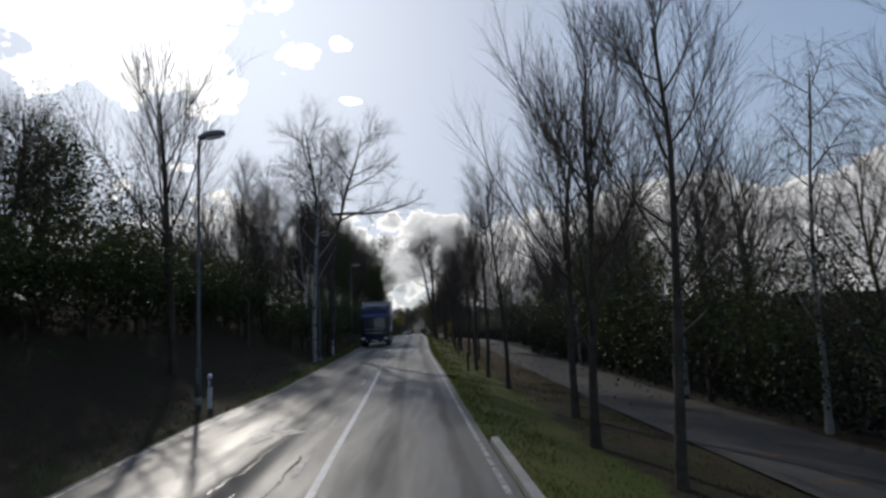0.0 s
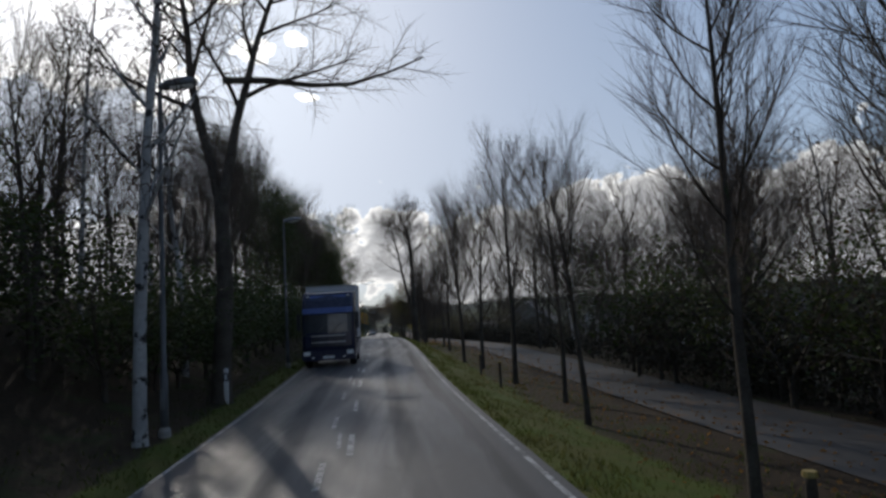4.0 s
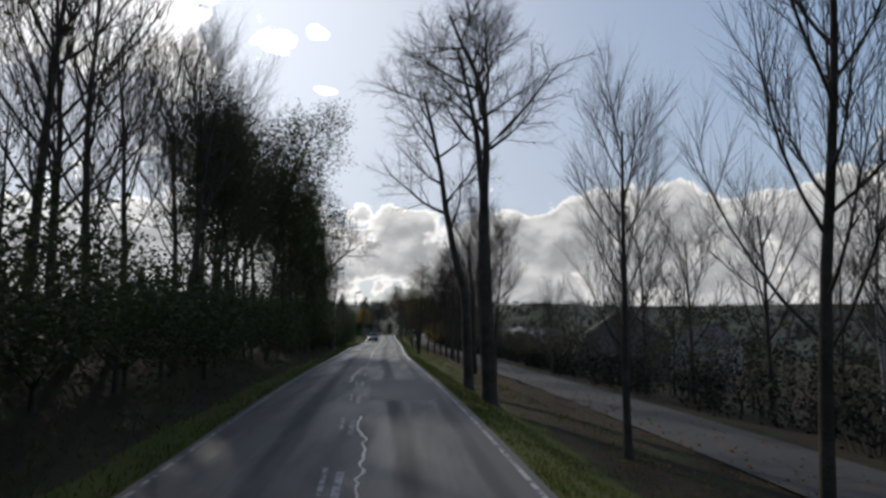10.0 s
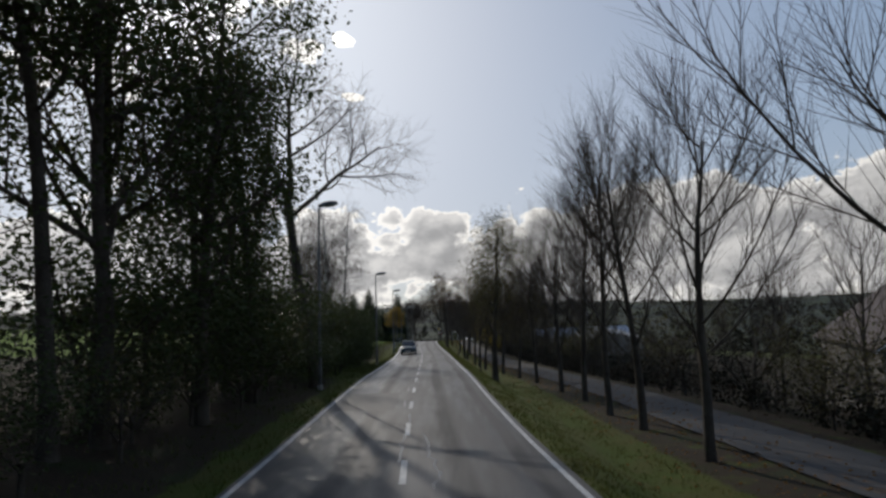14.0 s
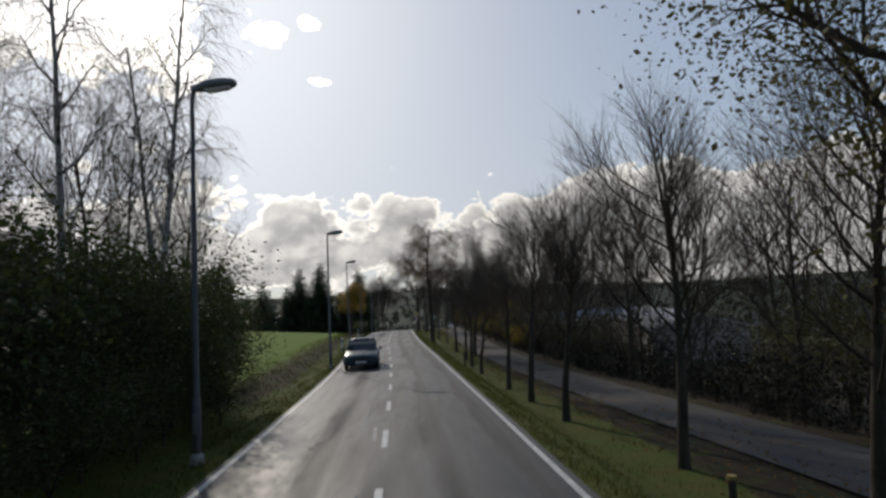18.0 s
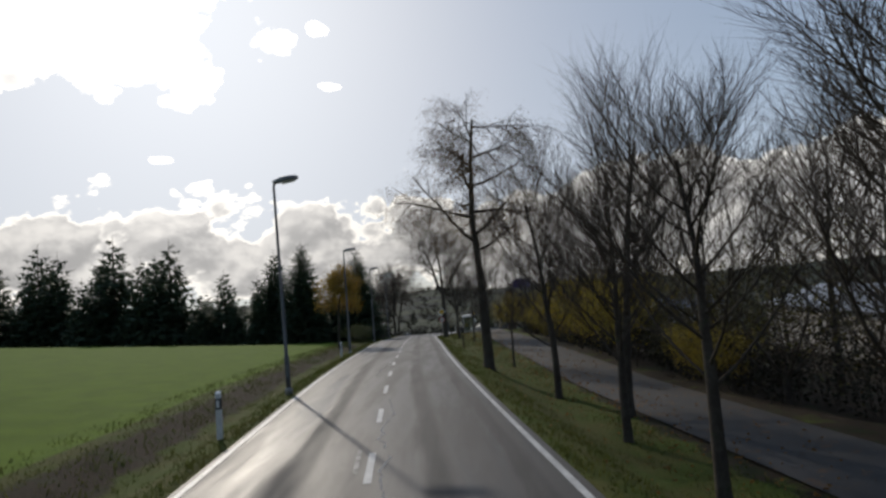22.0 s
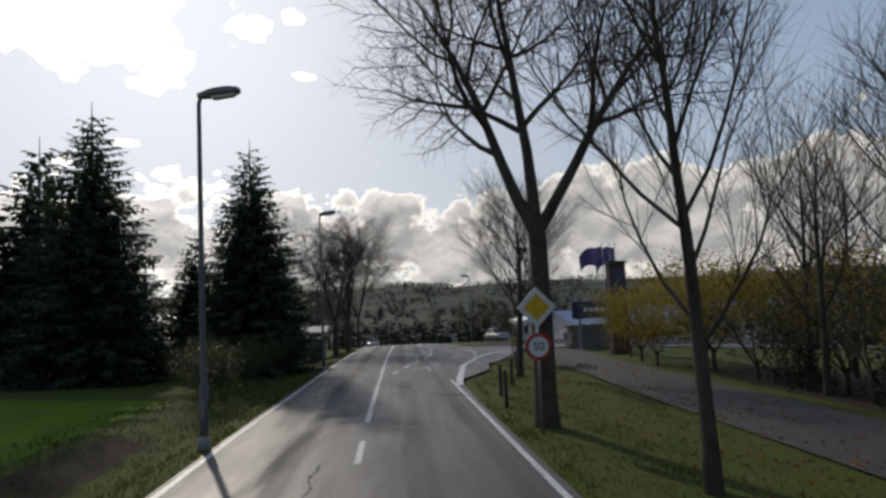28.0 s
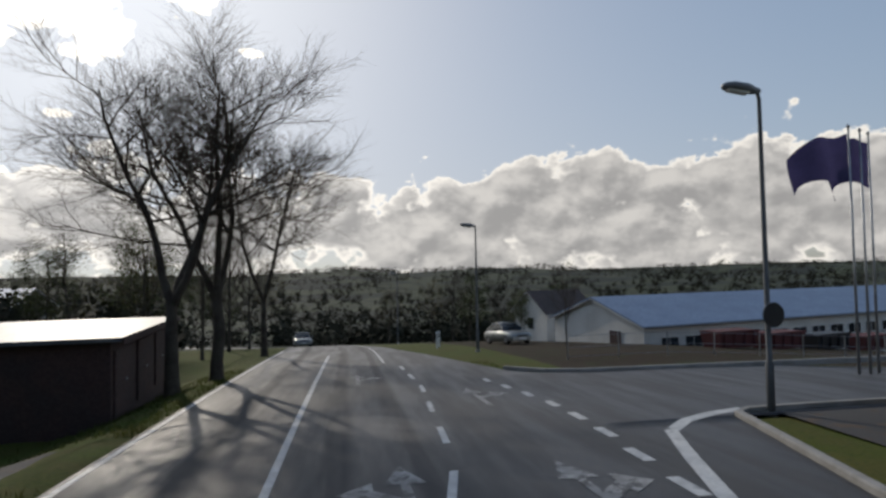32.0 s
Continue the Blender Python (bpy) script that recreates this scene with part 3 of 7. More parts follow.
def make_ground():
    near = np.concatenate([np.arange(-14, -2.9, 0.55), [-2.8, 0.0, 2.85], np.arange(3.1, 16, 0.6)])
    mid = np.array([16.5, 18, 20, 23, 27, 32, 38, 46, 56, 70, 90, 115, 150, 200, 260, 340, 450, 600])
    wide = np.arange(700, 4400, 90)
    ds = np.concatenate([-wide[::-1], -mid[::-1], near, mid, wide])
    ys = np.concatenate([np.arange(-700, -60, 80), np.arange(-60, 325, 1.6), np.arange(330, 520, 12), np.arange(540, 1000, 40), np.arange(1000, 4500, 80)])
    dd, yy = np.meshgrid(ds, ys)
    zz = land(dd, yy)
    rough = 0.035 * np.sin(dd * 3.1 + yy * 1.7) * np.sin(yy * 2.3 - dd * 1.1) * (np.abs(dd) > 3.4) * (np.abs(dd) < 60)
    xx = cx(np.clip(yy, -400, 520)) + dd
    n, m = len(ys), len(ds)
    verts = np.stack([xx, yy, zz + rough], -1).reshape(-1, 3)
    idx = np.arange(n * m).reshape(n, m)
    faces = np.stack([idx[:-1, :-1], idx[:-1, 1:], idx[1:, 1:], idx[1:, :-1]], -1).reshape(-1, 4)
    me = bpy.data.meshes.new("ground")
    me.from_pydata(verts.tolist(), [], faces.tolist())
    me.polygons.foreach_set("use_smooth", [True] * len(me.polygons))
    # zones: woods' litter, field, far land
    zone = me.color_attributes.new("zone", "FLOAT_COLOR", "POINT")
    pin = side(np.clip(yy, -60, 276), PATH_IN)
    litter = np.maximum(step(dd, pin + 3.6, pin + 5) * (1 - step(dd, 42, 60)) * (1 - step(yy, 246, 262)), step(-dd, 6.0, 9.0) * (1 - step(yy, 146, 160)))
    litter = np.maximum(litter, 0.62 * step(dd, 6.6, 7.4) * (1 - step(yy, 225, 250)))
    litter = np.maximum(litter, 0.72 * step(dd, 4.7, 6.0) * (1 - step(yy, 112, 126)))
    litter = np.maximum(litter, 0.75 * step(-dd, 3.3, 4.4) * (1 - step(yy, 140, 152)))
    litter = np.maximum(litter, 0.75 * step(-dd, 4.4, 4.9) * (1 - step(-dd, 6.0, 6.6)) * step(yy, 165, 175) * (1 - step(yy, 240, 250)))
    green = step(-dd, 6.4, 7.2) * step(yy, 118, 122) * (1 - step(yy, 248, 252)) * (1 - step(-dd, 180, 190))
    green = green * np.maximum(step(yy, 158, 161), step(-dd, 15, 16))
    litter = litter * (1 - green)
    litter = np.maximum(litter, step(dd, 9.0, 10.0) * step(yy, 279.5, 281) * (1 - step(yy, 316, 322)))
    far = np.maximum(step(np.hypot(dd, yy - 150), 280, 500), step(yy, 314, 326))
    rgba = np.stack([litter, green, far, np.ones_like(far)], -1).reshape(-1)
    zone.data.foreach_set("color", rgba.astype(np.float32))
    me.materials.append(M_TURF)
    tagged(new("ground", me), "grassy roadside land falling to a valley with wooded hills", "ground", kind="structure")


def ribbon(name, y0, y1, left, right, mat, lift, parent=None, label="", category="", kind="", gap=1.0, cols=2, z_of=None):
    """A strip along the road; left and right are offsets or functions of y."""
    n = max(2, int((y1 - y0) / gap) + 1)
    lo = left if callable(left) else (lambda y: left)
    hi = right if callable(right) else (lambda y: right)
    z = z_of or (lambda d, y: rz(y))
    verts, faces = sheet(lambda y: [lo(y) + (hi(y) - lo(y)) * k / (cols - 1) for k in range(cols)], np.linspace(y0, y1, n), cols, lambda d, y: z(d, y) + lift)
    ob = part(name, (verts, faces), mat, parent, label, kind, True)
    return tagged(ob, category=category)


def make_roads():
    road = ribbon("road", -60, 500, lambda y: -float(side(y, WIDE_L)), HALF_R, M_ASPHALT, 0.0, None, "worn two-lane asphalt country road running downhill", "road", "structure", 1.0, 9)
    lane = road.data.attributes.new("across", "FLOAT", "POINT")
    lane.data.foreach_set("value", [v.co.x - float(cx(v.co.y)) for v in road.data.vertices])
    # widening at the turning: the bay by the shelter and the side road
    n = np.concatenate([np.arange(246, 270, 0.6), np.arange(270.1, 279.1, 0.25), np.arange(279.2, 312, 0.8)])
    verts, faces = sheet(lambda y: [HALF_R + (max(float(np.interp(y, *FLARE)), HALF_R + 0.02) - HALF_R) * (k / 12) ** 1.6 for k in range(13)], n, 13, lambda d, y: rz(y) - max(d - 16, 0) * 0.06 - 0.001)
    tagged(part("side_road", (verts, faces), M_ASPHALT, None, "asphalt side road and turning bay beside the main road", "structure", True), category="road")
    # footpath beside the road
    tagged(ribbon("footpath", -55, 276, lambda y: float(side(y, PATH_IN)), lambda y: float(side(y, PATH_IN)) + 3.0, M_PATH, 0.05, None, "narrow asphalt footpath strewn with fallen leaves", "path", "structure", 1.0, 5, land), category="path")

    def line(y0, y1, a, b=None, width=0.12, mat=M_PAINT, name="edge_line"):
        b = a if b is None else b
        f = lambda y: a + (b - a) * (y - y0) / (y1 - y0)
        ribbon(name, y0, y1, lambda y: f(y) - width / 2, lambda y: f(y) + width / 2, mat, 0.006, road, gap=1.0)

    line(-50, 26, -3.9, width=0.08, mat=M_PAINT_OLD)
    line(26, 33, -3.9, -3.36, width=0.08, mat=M_PAINT_OLD)
    line(33, 52, -3.36, -2.80, width=0.08, mat=M_PAINT_OLD)
    line(52, 118, -2.80, width=0.08, mat=M_PAINT_OLD)
    line(118, 300, -2.80, width=0.11)
    line(-50, 118, 2.82, width=0.09, mat=M_PAINT_OLD)
    line(118, 252, 2.82, width=0.11)
    line(286, 330, 2.85, width=0.11)
    line(-50, 38.5, 0.02, width=0.13, name="centre_line")
    rnd = random.Random(4)
    for k in range(12):
        line(6 + k * 4.6, 7.6 + k * 4.6, -0.42, width=0.11, mat=M_PAINT_OLD, name="lane_dash")
    y = 40.0
    while y < 243:
        line(y, y + 1.9, 0.0, width=0.12, mat=M_PAINT if y > 120 else M_PAINT_OLD, name="lane_dash")
        if rnd.random() < 0.35 or 60 < y < 100:
            line(y + 0.6, y + 2.2, -0.22, -0.25, width=0.08, mat=M_PAINT_OLD, name="lane_dash")
        y += 4.85
    line(243, 292, 0.0, 0.25, width=0.13, name="centre_line")

    def seam(y0, y1, d0, d1, width=0.055, sway=0.07):
        """A wandering crack, sealed with shining tar."""
        verts, faces = [], []
        n = int((y1 - y0) / 0.18) + 2
        w = 0.0
        for i in range(n):
            f = i / (n - 1)
            y = y0 + (y1 - y0) * f
            w = w * 0.85 + rnd.gauss(0, sway * 0.45)
            half = width * 0.5 * rnd.uniform(0.45, 1.35) * (0.4 if i in (0, n - 1) else 1)
            x = float(cx(y)) + d0 + (d1 - d0) * f + w
            verts += [(x - half, y, float(rz(y)) + 0.005), (x + half, y, float(rz(y)) + 0.005)]
            if i:
                faces.append((i * 2 - 2, i * 2 - 1, i * 2 + 1, i * 2))
        part("tar_seam", (verts, faces), M_TAR, road)

    for y0, y1, d0, d1 in ((14, 19, -1.3, -1.1), (17.5, 21.5, -0.8, -0.6), (19, 23, -1.6, -1.2), (76, 79.5, 0.02, 0.16), (77, 81.5, -0.95, -0.7), (80.5, 82.2, -0.5, -0.1), (84, 91, 0.25, 0.1), (100, 108, -0.6, -0.3), (122, 127.5, 0.5, 0.35), (124, 131, -0.1, 0.02), (150, 158, -0.5, -0.3), (163, 173, -0.55, -0.28),
                           (176, 183.5, -0.62, -0.3), (176, 180, 0.25, 0.2), (186, 192, 0.1, 0.3), (192.5, 199, 0.2, 0.3), (205, 212, -0.5, -0.3), (222, 231, -0.4, -0.2), (233, 239, -0.9, -0.6), (248, 256, -1.9, -1.5), (251, 257, -2.2, -1.9)):
        seam(y0, y1, d0, d1)
    for k in range(5):
        y = 60 + k * 41
        seam(y, y + 0.25, -1.6 + 0.3 * k, 0.6, 0.06, 0.05)
    for y0, y1, a, b, mat in ((179.2, 182.6, 0.12, 1.1, M_PATCH), (182.7, 186.4, 0.25, 0.95, M_PATCH_PALE), (174.0, 178.8, 0.35, 1.05, M_PATCH_PALE), (94, 101, 0.3, 2.6, M_PATCH), (132, 137, -2.6, -0.5, M_PATCH), (212, 216, 0.2, 1.2, M_PATCH), (252, 261, 0.4, 2.2, M_PATCH)):
        ribbon("repair_patch", y0, y1, lambda y: a + 0.05 * math.sin(y * 3), lambda y: b + 0.06 * math.sin(y * 2.3 + 1), mat, 0.004, road, gap=0.5)
    # turning lane
    for k in range(9):
        y = 256.0 + k * 3.3
        a = np.interp(y, [256, 260.5, 268, 277, 286], [0.55, 1.35, 2.9, 3.5, 3.4])
        b = np.interp(y + 1.5, [256, 260.5, 268, 277, 286], [0.55, 1.35, 2.9, 3.5, 3.4])
        line(y, y + 1.5, a, b, width=0.13, name="lane_dash")
    for y, d in ((265.5, 5.6), (267.2, 5.78), (268.9, 6.0), (270.6, 6.12), (272.3, 6.15), (274.0, 6.05), (275.7, 5.9), (277.4, 5.7)):
        line(y, y + 0.85, d, d + 0.04, width=0.2, name="give_way_dash")
    edge = ([250, 251.8, 256.2, 258.6, 261.2, 263.7, 265.2, 267.3, 269.2, 269.9], [2.95, 3.13, 3.72, 4.04, 4.65, 5.33, 5.74, 6.5, 7.25, 8.2])
    f = lambda y: float(np.interp(y, *edge))
    ribbon("bay_line", 250, 269.2, lambda y: f(y) - 0.13, lambda y: f(y) + 0.13, M_PAINT, 0.006, road, gap=0.5)
    verts = []
    for y, d in ((269.2, 7.25), (269.95, 7.95), (270.5, 8.9), (270.8, 9.8)):
        for o in (0.0, 0.26):
            verts.append((float(cx(y)) + d + o * 0.45, y - o * 0.9 + 0.1, float(rz(y)) + 0.008))
    part("bay_line", (verts, [(0, 2, 3, 1), (2, 4, 5, 3), (4, 6, 7, 5)]), M_PAINT, road)

    def arrow(d, y, turn, size=1.0, mat=M_PAINT_OLD):
        """Lane arrow: a straight shaft with a head and a side branch (turn -1 left, 1 right, 0 none)."""
        shapes = [[(-0.07, -1.6), (0.07, -1.6), (0.07, 0.7), (-0.07, 0.7)], [(-0.3, 0.6), (0.3, 0.6), (0, 1.6)]]
        if turn:
            s = turn
            shapes += [[(0, -0.5), (0.5 * s, 0.05), (0.5 * s, 0.45), (0, -0.1)], [(0.45 * s, -0.2), (0.45 * s, 0.75), (0.95 * s, 0.28)]]
        verts, faces = [], []
        for p in shapes:
            faces.append(tuple(range(len(verts), len(verts) + len(p))))
            verts += [(float(cx(y + v * size)) + d + u * size, y + v * size, float(rz(y + v * size)) + 0.007) for u, v in p]
        part("lane_arrow", (verts, faces), mat, road)

    arrow(2.3, 258.2, -1)
    arrow(2.0, 266.3, -1)
    arrow(4.4, 266.0, 1)
    arrow(4.7, 274.5, 1)
    arrow(1.6, 279.5, 1, 0.9)
    arrow(-1.85, 24.2, -1, -1.0, M_PAINT_OLD)

    # kerbs
    def kerb(points, width=0.15, high=0.11):
        verts, faces = [], []
        for i, (d, y) in enumerate(points):
            a = points[max(i - 1, 0)]
            b = points[min(i + 1, len(points) - 1)]
            t = Vector((b[0] - a[0], b[1] - a[1])).normalized()
            nrm = Vector((t.y, -t.x))
            x, z = float(cx(y)) + d, float(rz(y))
            for off, h in ((0, -0.1), (0, high - 0.02), (0.02, high), (width, high), (width, -0.1)):
                verts.append((x + nrm.x * off, y + nrm.y * off, z + h))
        for i in range(len(points) - 1):
            for k in range(4):
                a = i * 5 + k
                faces.append((a, a + 5, a + 6, a + 1))
        return verts, faces

    tagged(part("kerb", kerb([(3.04, -50 + 6 * k) for k in range(13)]), M_KERB, None, "worn concrete kerb along the first verge", "structure"), category="kerb")
    tagged(part("kerb", kerb([(5.36, 258.8), (6.19, 260.8), (7.45, 264.8), (8.25, 267.2), (9.2, 270.1), (9.7, 270.5), (11.5, 270.6), (45, 270.6)]), M_KERB, None, "pale concrete kerb round the bay", "structure"), category="kerb")
    tagged(part("kerb", kerb([(45, 278.6), (20, 278.6), (9.5, 278.9), (8.2, 279.4), (7.1, 281.0)]), M_KERB, None, "pale concrete kerb along the far side of the side road", "structure"), category="kerb")
    # driveway on the left by the sheds
    ribbon("driveway", 268.2, 271.2, lambda y: -22.0, lambda y: -HALF_L - 0.02, M_PATH, 0.03, None, "short asphalt driveway to the sheds", "driveway", "structure", 0.5, 14, lambda d, y: land(d, y))


make_ground()
make_roads()

# ---- plants ----
class Mesh:
    """Vertices and faces gathered for one part."""

    def __init__(self):
        self.v, self.f = [], []

    def tube(self, pts, radii, sides):
        n0 = len(self.v)
        for i, p in enumerate(pts):
            t = (pts[min(i + 1, len(pts) - 1)] - pts[max(i - 1, 0)]).normalized()
            u = t.orthogonal().normalized()
            w = t.cross(u)
            for k in range(sides):
                a = 2 * math.pi * k / sides
                self.v.append(p + (u * math.cos(a) + w * math.sin(a)) * radii[i])
        for i in range(len(pts) - 1):
            for k in range(sides):
                a, b = n0 + i * sides + k, n0 + i * sides + (k + 1) % sides
                self.f.append((a, b, b + sides, a + sides))

    def spike(self, a, b, r):
        u = (b - a).orthogonal().normalized() * r
        w = (b - a).normalized().cross(u)
        n0 = len(self.v)
        self.v += [a + u, a - u * 0.5 + w * 0.87, a - u * 0.5 - w * 0.87, b]
        self.f += [(n0, n0 + 1, n0 + 3), (n0 + 1, n0 + 2, n0 + 3), (n0 + 2, n0, n0 + 3)]

    def leaf(self, p, size, rnd, droop=0.0, way=None):
        u = way or Vector((rnd.uniform(-1, 1), rnd.uniform(-1, 1), rnd.uniform(-1, 0.6) - droop))
        u = u.normalized()
        w = u.cross(Vector((rnd.uniform(-1, 1), rnd.uniform(-1, 1), rnd.uniform(-1, 1)))).normalized()
        n0 = len(self.v)
        self.v += [p, p + u * size * 0.5 + w * size * 0.32, p + u * size, p + u * size * 0.5 - w * size * 0.32]
        self.f.append((n0, n0 + 1, n0 + 2, n0 + 3))

    def out(self):
        return [tuple(p) for p in self.v], self.f


def aside(way, angle, turn):
    """A direction at an angle from way, turned round it."""
    u = way.orthogonal().normalized()
    w = way.cross(u)
    s = u * math.cos(turn) + w * math.sin(turn)
    return (way * math.cos(angle) + s * math.sin(angle)).normalized()


class Tree:
    def __init__(self, seed, spec):
        self.rnd, self.s = random.Random(seed), spec
        self.wood, self.crown, self.leaves, self.tips = Mesh(), Mesh(), Mesh(), []

    def limb(self, p, way, length, r, level):
        s, rnd = self.s, self.rnd
        n = s.get("segs", (7, 5, 2, 1))[level]
        pts, radii = [p], [r]
        d = way.copy()
        end = (0.25, 0.22, 0.3, 0.3)[level]
        for i in range(n):
            wig = s["wiggle"][level]
            d = (d + Vector((rnd.gauss(0, wig), rnd.gauss(0, wig), rnd.gauss(0, wig) + s["up"][level] / n))).normalized()
            p = p + d * (length / n)
            pts.append(p)
            radii.append(max(r * (1 - (1 - end) * (i + 1) / n), 0.0045))
        if level < 3:
            (self.wood if level < 2 else self.crown).tube(pts, radii, s.get("sides", (8, 5, 3))[level])
        else:
            self.crown.spike(pts[0], pts[1], r)
        if level == 3:
            self.tips.append((pts[0].lerp(pts[-1], rnd.uniform(0.3, 1.0)), d))
            return
        kids = s["kids"][level]
        turn = rnd.uniform(0, 6.28)
        for k in range(kids):
            f = s["from"][level] + (0.99 - s["from"][level]) * (k + rnd.uniform(0, 0.8)) / kids
            i = min(int(f * n), n - 1)
            q = pts[i].lerp(pts[i + 1], f * n - i)
            rr = radii[i] * 0.62
            t = (pts[i + 1] - pts[i]).normalized()
            turn += 2.4 + rnd.uniform(-0.5, 0.5)
            a = radians(s["angle"][level] * rnd.uniform(0.75, 1.25))
            ln = s["length"][level] * (1 - s["short"][level] * f) * rnd.uniform(0.7, 1.2)
            self.limb(q, aside(t, a, turn), ln, min(rr, s["thick"][level]), level + 1)

    def grow(self, height, radius, lean=(0, 0), fork=None):
        way = Vector((lean[0], lean[1], 1)).normalized()
        base = Vector((0, 0, -0.25))
        flare = [base, base + Vector((0, 0, 0.35)), base + Vector((0, 0, 0.9))]
        self.wood.tube(flare, [radius * 1.55, radius * 1.15, radius * 1.0], 9)
        if not fork:
            self.limb(flare[-1], way, height - 0.65, radius, 0)
        else:
            q = flare[-1] + way * fork[0]
            self.wood.tube([flare[-1], flare[-1].lerp(q, 0.5) + Vector((self.rnd.gauss(0, 0.06), self.rnd.gauss(0, 0.06), 0)), q], [radius, radius * 0.86, radius * 0.74], 9)
            for dx, dy, f in fork[1]:
                self.limb(q - way * 0.2, Vector((dx, dy, 1)).normalized(), (height - fork[0]) * f, radius * 0.62 * (0.5 + 0.5 * f), 0)
        return self

    def leafy(self, per, size, spread=0.25, share=1.0, droop=0.0):
        for p, d in self.tips:
            if self.rnd.random() > share:
                continue
            for _ in range(per):
                o = Vector((self.rnd.gauss(0, spread), self.rnd.gauss(0, spread), self.rnd.gauss(0, spread)))
                self.leaves.leaf(p + o, size * self.rnd.uniform(0.6, 1.4), self.rnd, droop)
        return self


#            trunk>limb>branch>twig: children, where they start, angle, length, shortening, thickness, lift and wiggle
UPSWEPT = dict(kids=(17, 10, 12), **{"from": (0.26, 0.25, 0.15)}, angle=(48, 32, 30), length=(4.8, 2.0, 1.4), short=(0.6, 0.35, 0.3), thick=(0.038, 0.013, 0.0065), up=(0.1, 1.0, 0.55, 0.3), wiggle=(0.025, 0.05, 0.08, 0.08))
VASE = dict(kids=(15, 11, 12), **{"from": (0.20, 0.22, 0.12)}, angle=(44, 30, 28), length=(5.6, 2.3, 1.5), short=(0.55, 0.3, 0.3), thick=(0.042, 0.013, 0.0065), up=(0.1, 0.95, 0.5, 0.3), wiggle=(0.03, 0.05, 0.08, 0.09))
OLD = dict(kids=(10, 11, 14), **{"from": (0.3, 0.22, 0.12)}, angle=(58, 46, 42), length=(4.6, 2.3, 1.15), short=(0.5, 0.35, 0.3), thick=(0.09, 0.022, 0.008), up=(0.15, 0.45, 0.2, 0.05), wiggle=(0.09, 0.12, 0.12, 0.12))
DROOPY = dict(kids=(15, 10, 9), **{"from": (0.25, 0.2, 0.15)}, angle=(45, 45, 40), length=(3.4, 1.8, 1.2), short=(0.55, 0.3, 0.2), thick=(0.05, 0.016, 0.009), up=(0.1, 0.5, -0.5, -1.2), wiggle=(0.03, 0.07, 0.10, 0.10))
LEAFY = dict(kids=(14, 9, 5), **{"from": (0.2, 0.2, 0.15)}, angle=(55, 45, 45), length=(3.6, 1.8, 0.9), short=(0.5, 0.35, 0.3), thick=(0.08, 0.025, 0.012), up=(0.1, 0.5, 0.2, 0.0), wiggle=(0.06, 0.1, 0.12, 0.12))
CONE = dict(kids=(18, 8, 5), **{"from": (0.22, 0.2, 0.15)}, angle=(58, 45, 45), length=(3.3, 1.0, 0.5), short=(0.8, 0.4, 0.3), thick=(0.05, 0.018, 0.010), up=(0.05, 0.4, 0.2, 0.0), wiggle=(0.04, 0.08, 0.12, 0.12))
STEMS = (0.05, ((0.55, 0.2, 0.9), (-0.45, 0.45, 1.0), (0.1, -0.65, 0.85), (-0.6, -0.3, 0.8)))
SHRUB = dict(kids=(5, 4, 3), **{"from": (0.08, 0.1, 0.1)}, angle=(52, 48, 45), length=(1.3, 0.75, 0.5), short=(0.3, 0.3, 0.3), thick=(0.03, 0.014, 0.008), up=(0.2, 0.5, 0.2, 0.1), wiggle=(0.08, 0.12, 0.14, 0.12), sides=(4, 3, 3), segs=(4, 3, 2, 1))
LARCH = dict(kids=(15, 12, 10), **{"from": (0.42, 0.12, 0.12)}, angle=(72, 48, 52), length=(6.6, 2.3, 1.0), short=(0.6, 0.4, 0.3), thick=(0.095, 0.026, 0.009), up=(0.1, 0.2, -0.5, -1.1), wiggle=(0.09, 0.14, 0.14, 0.14))


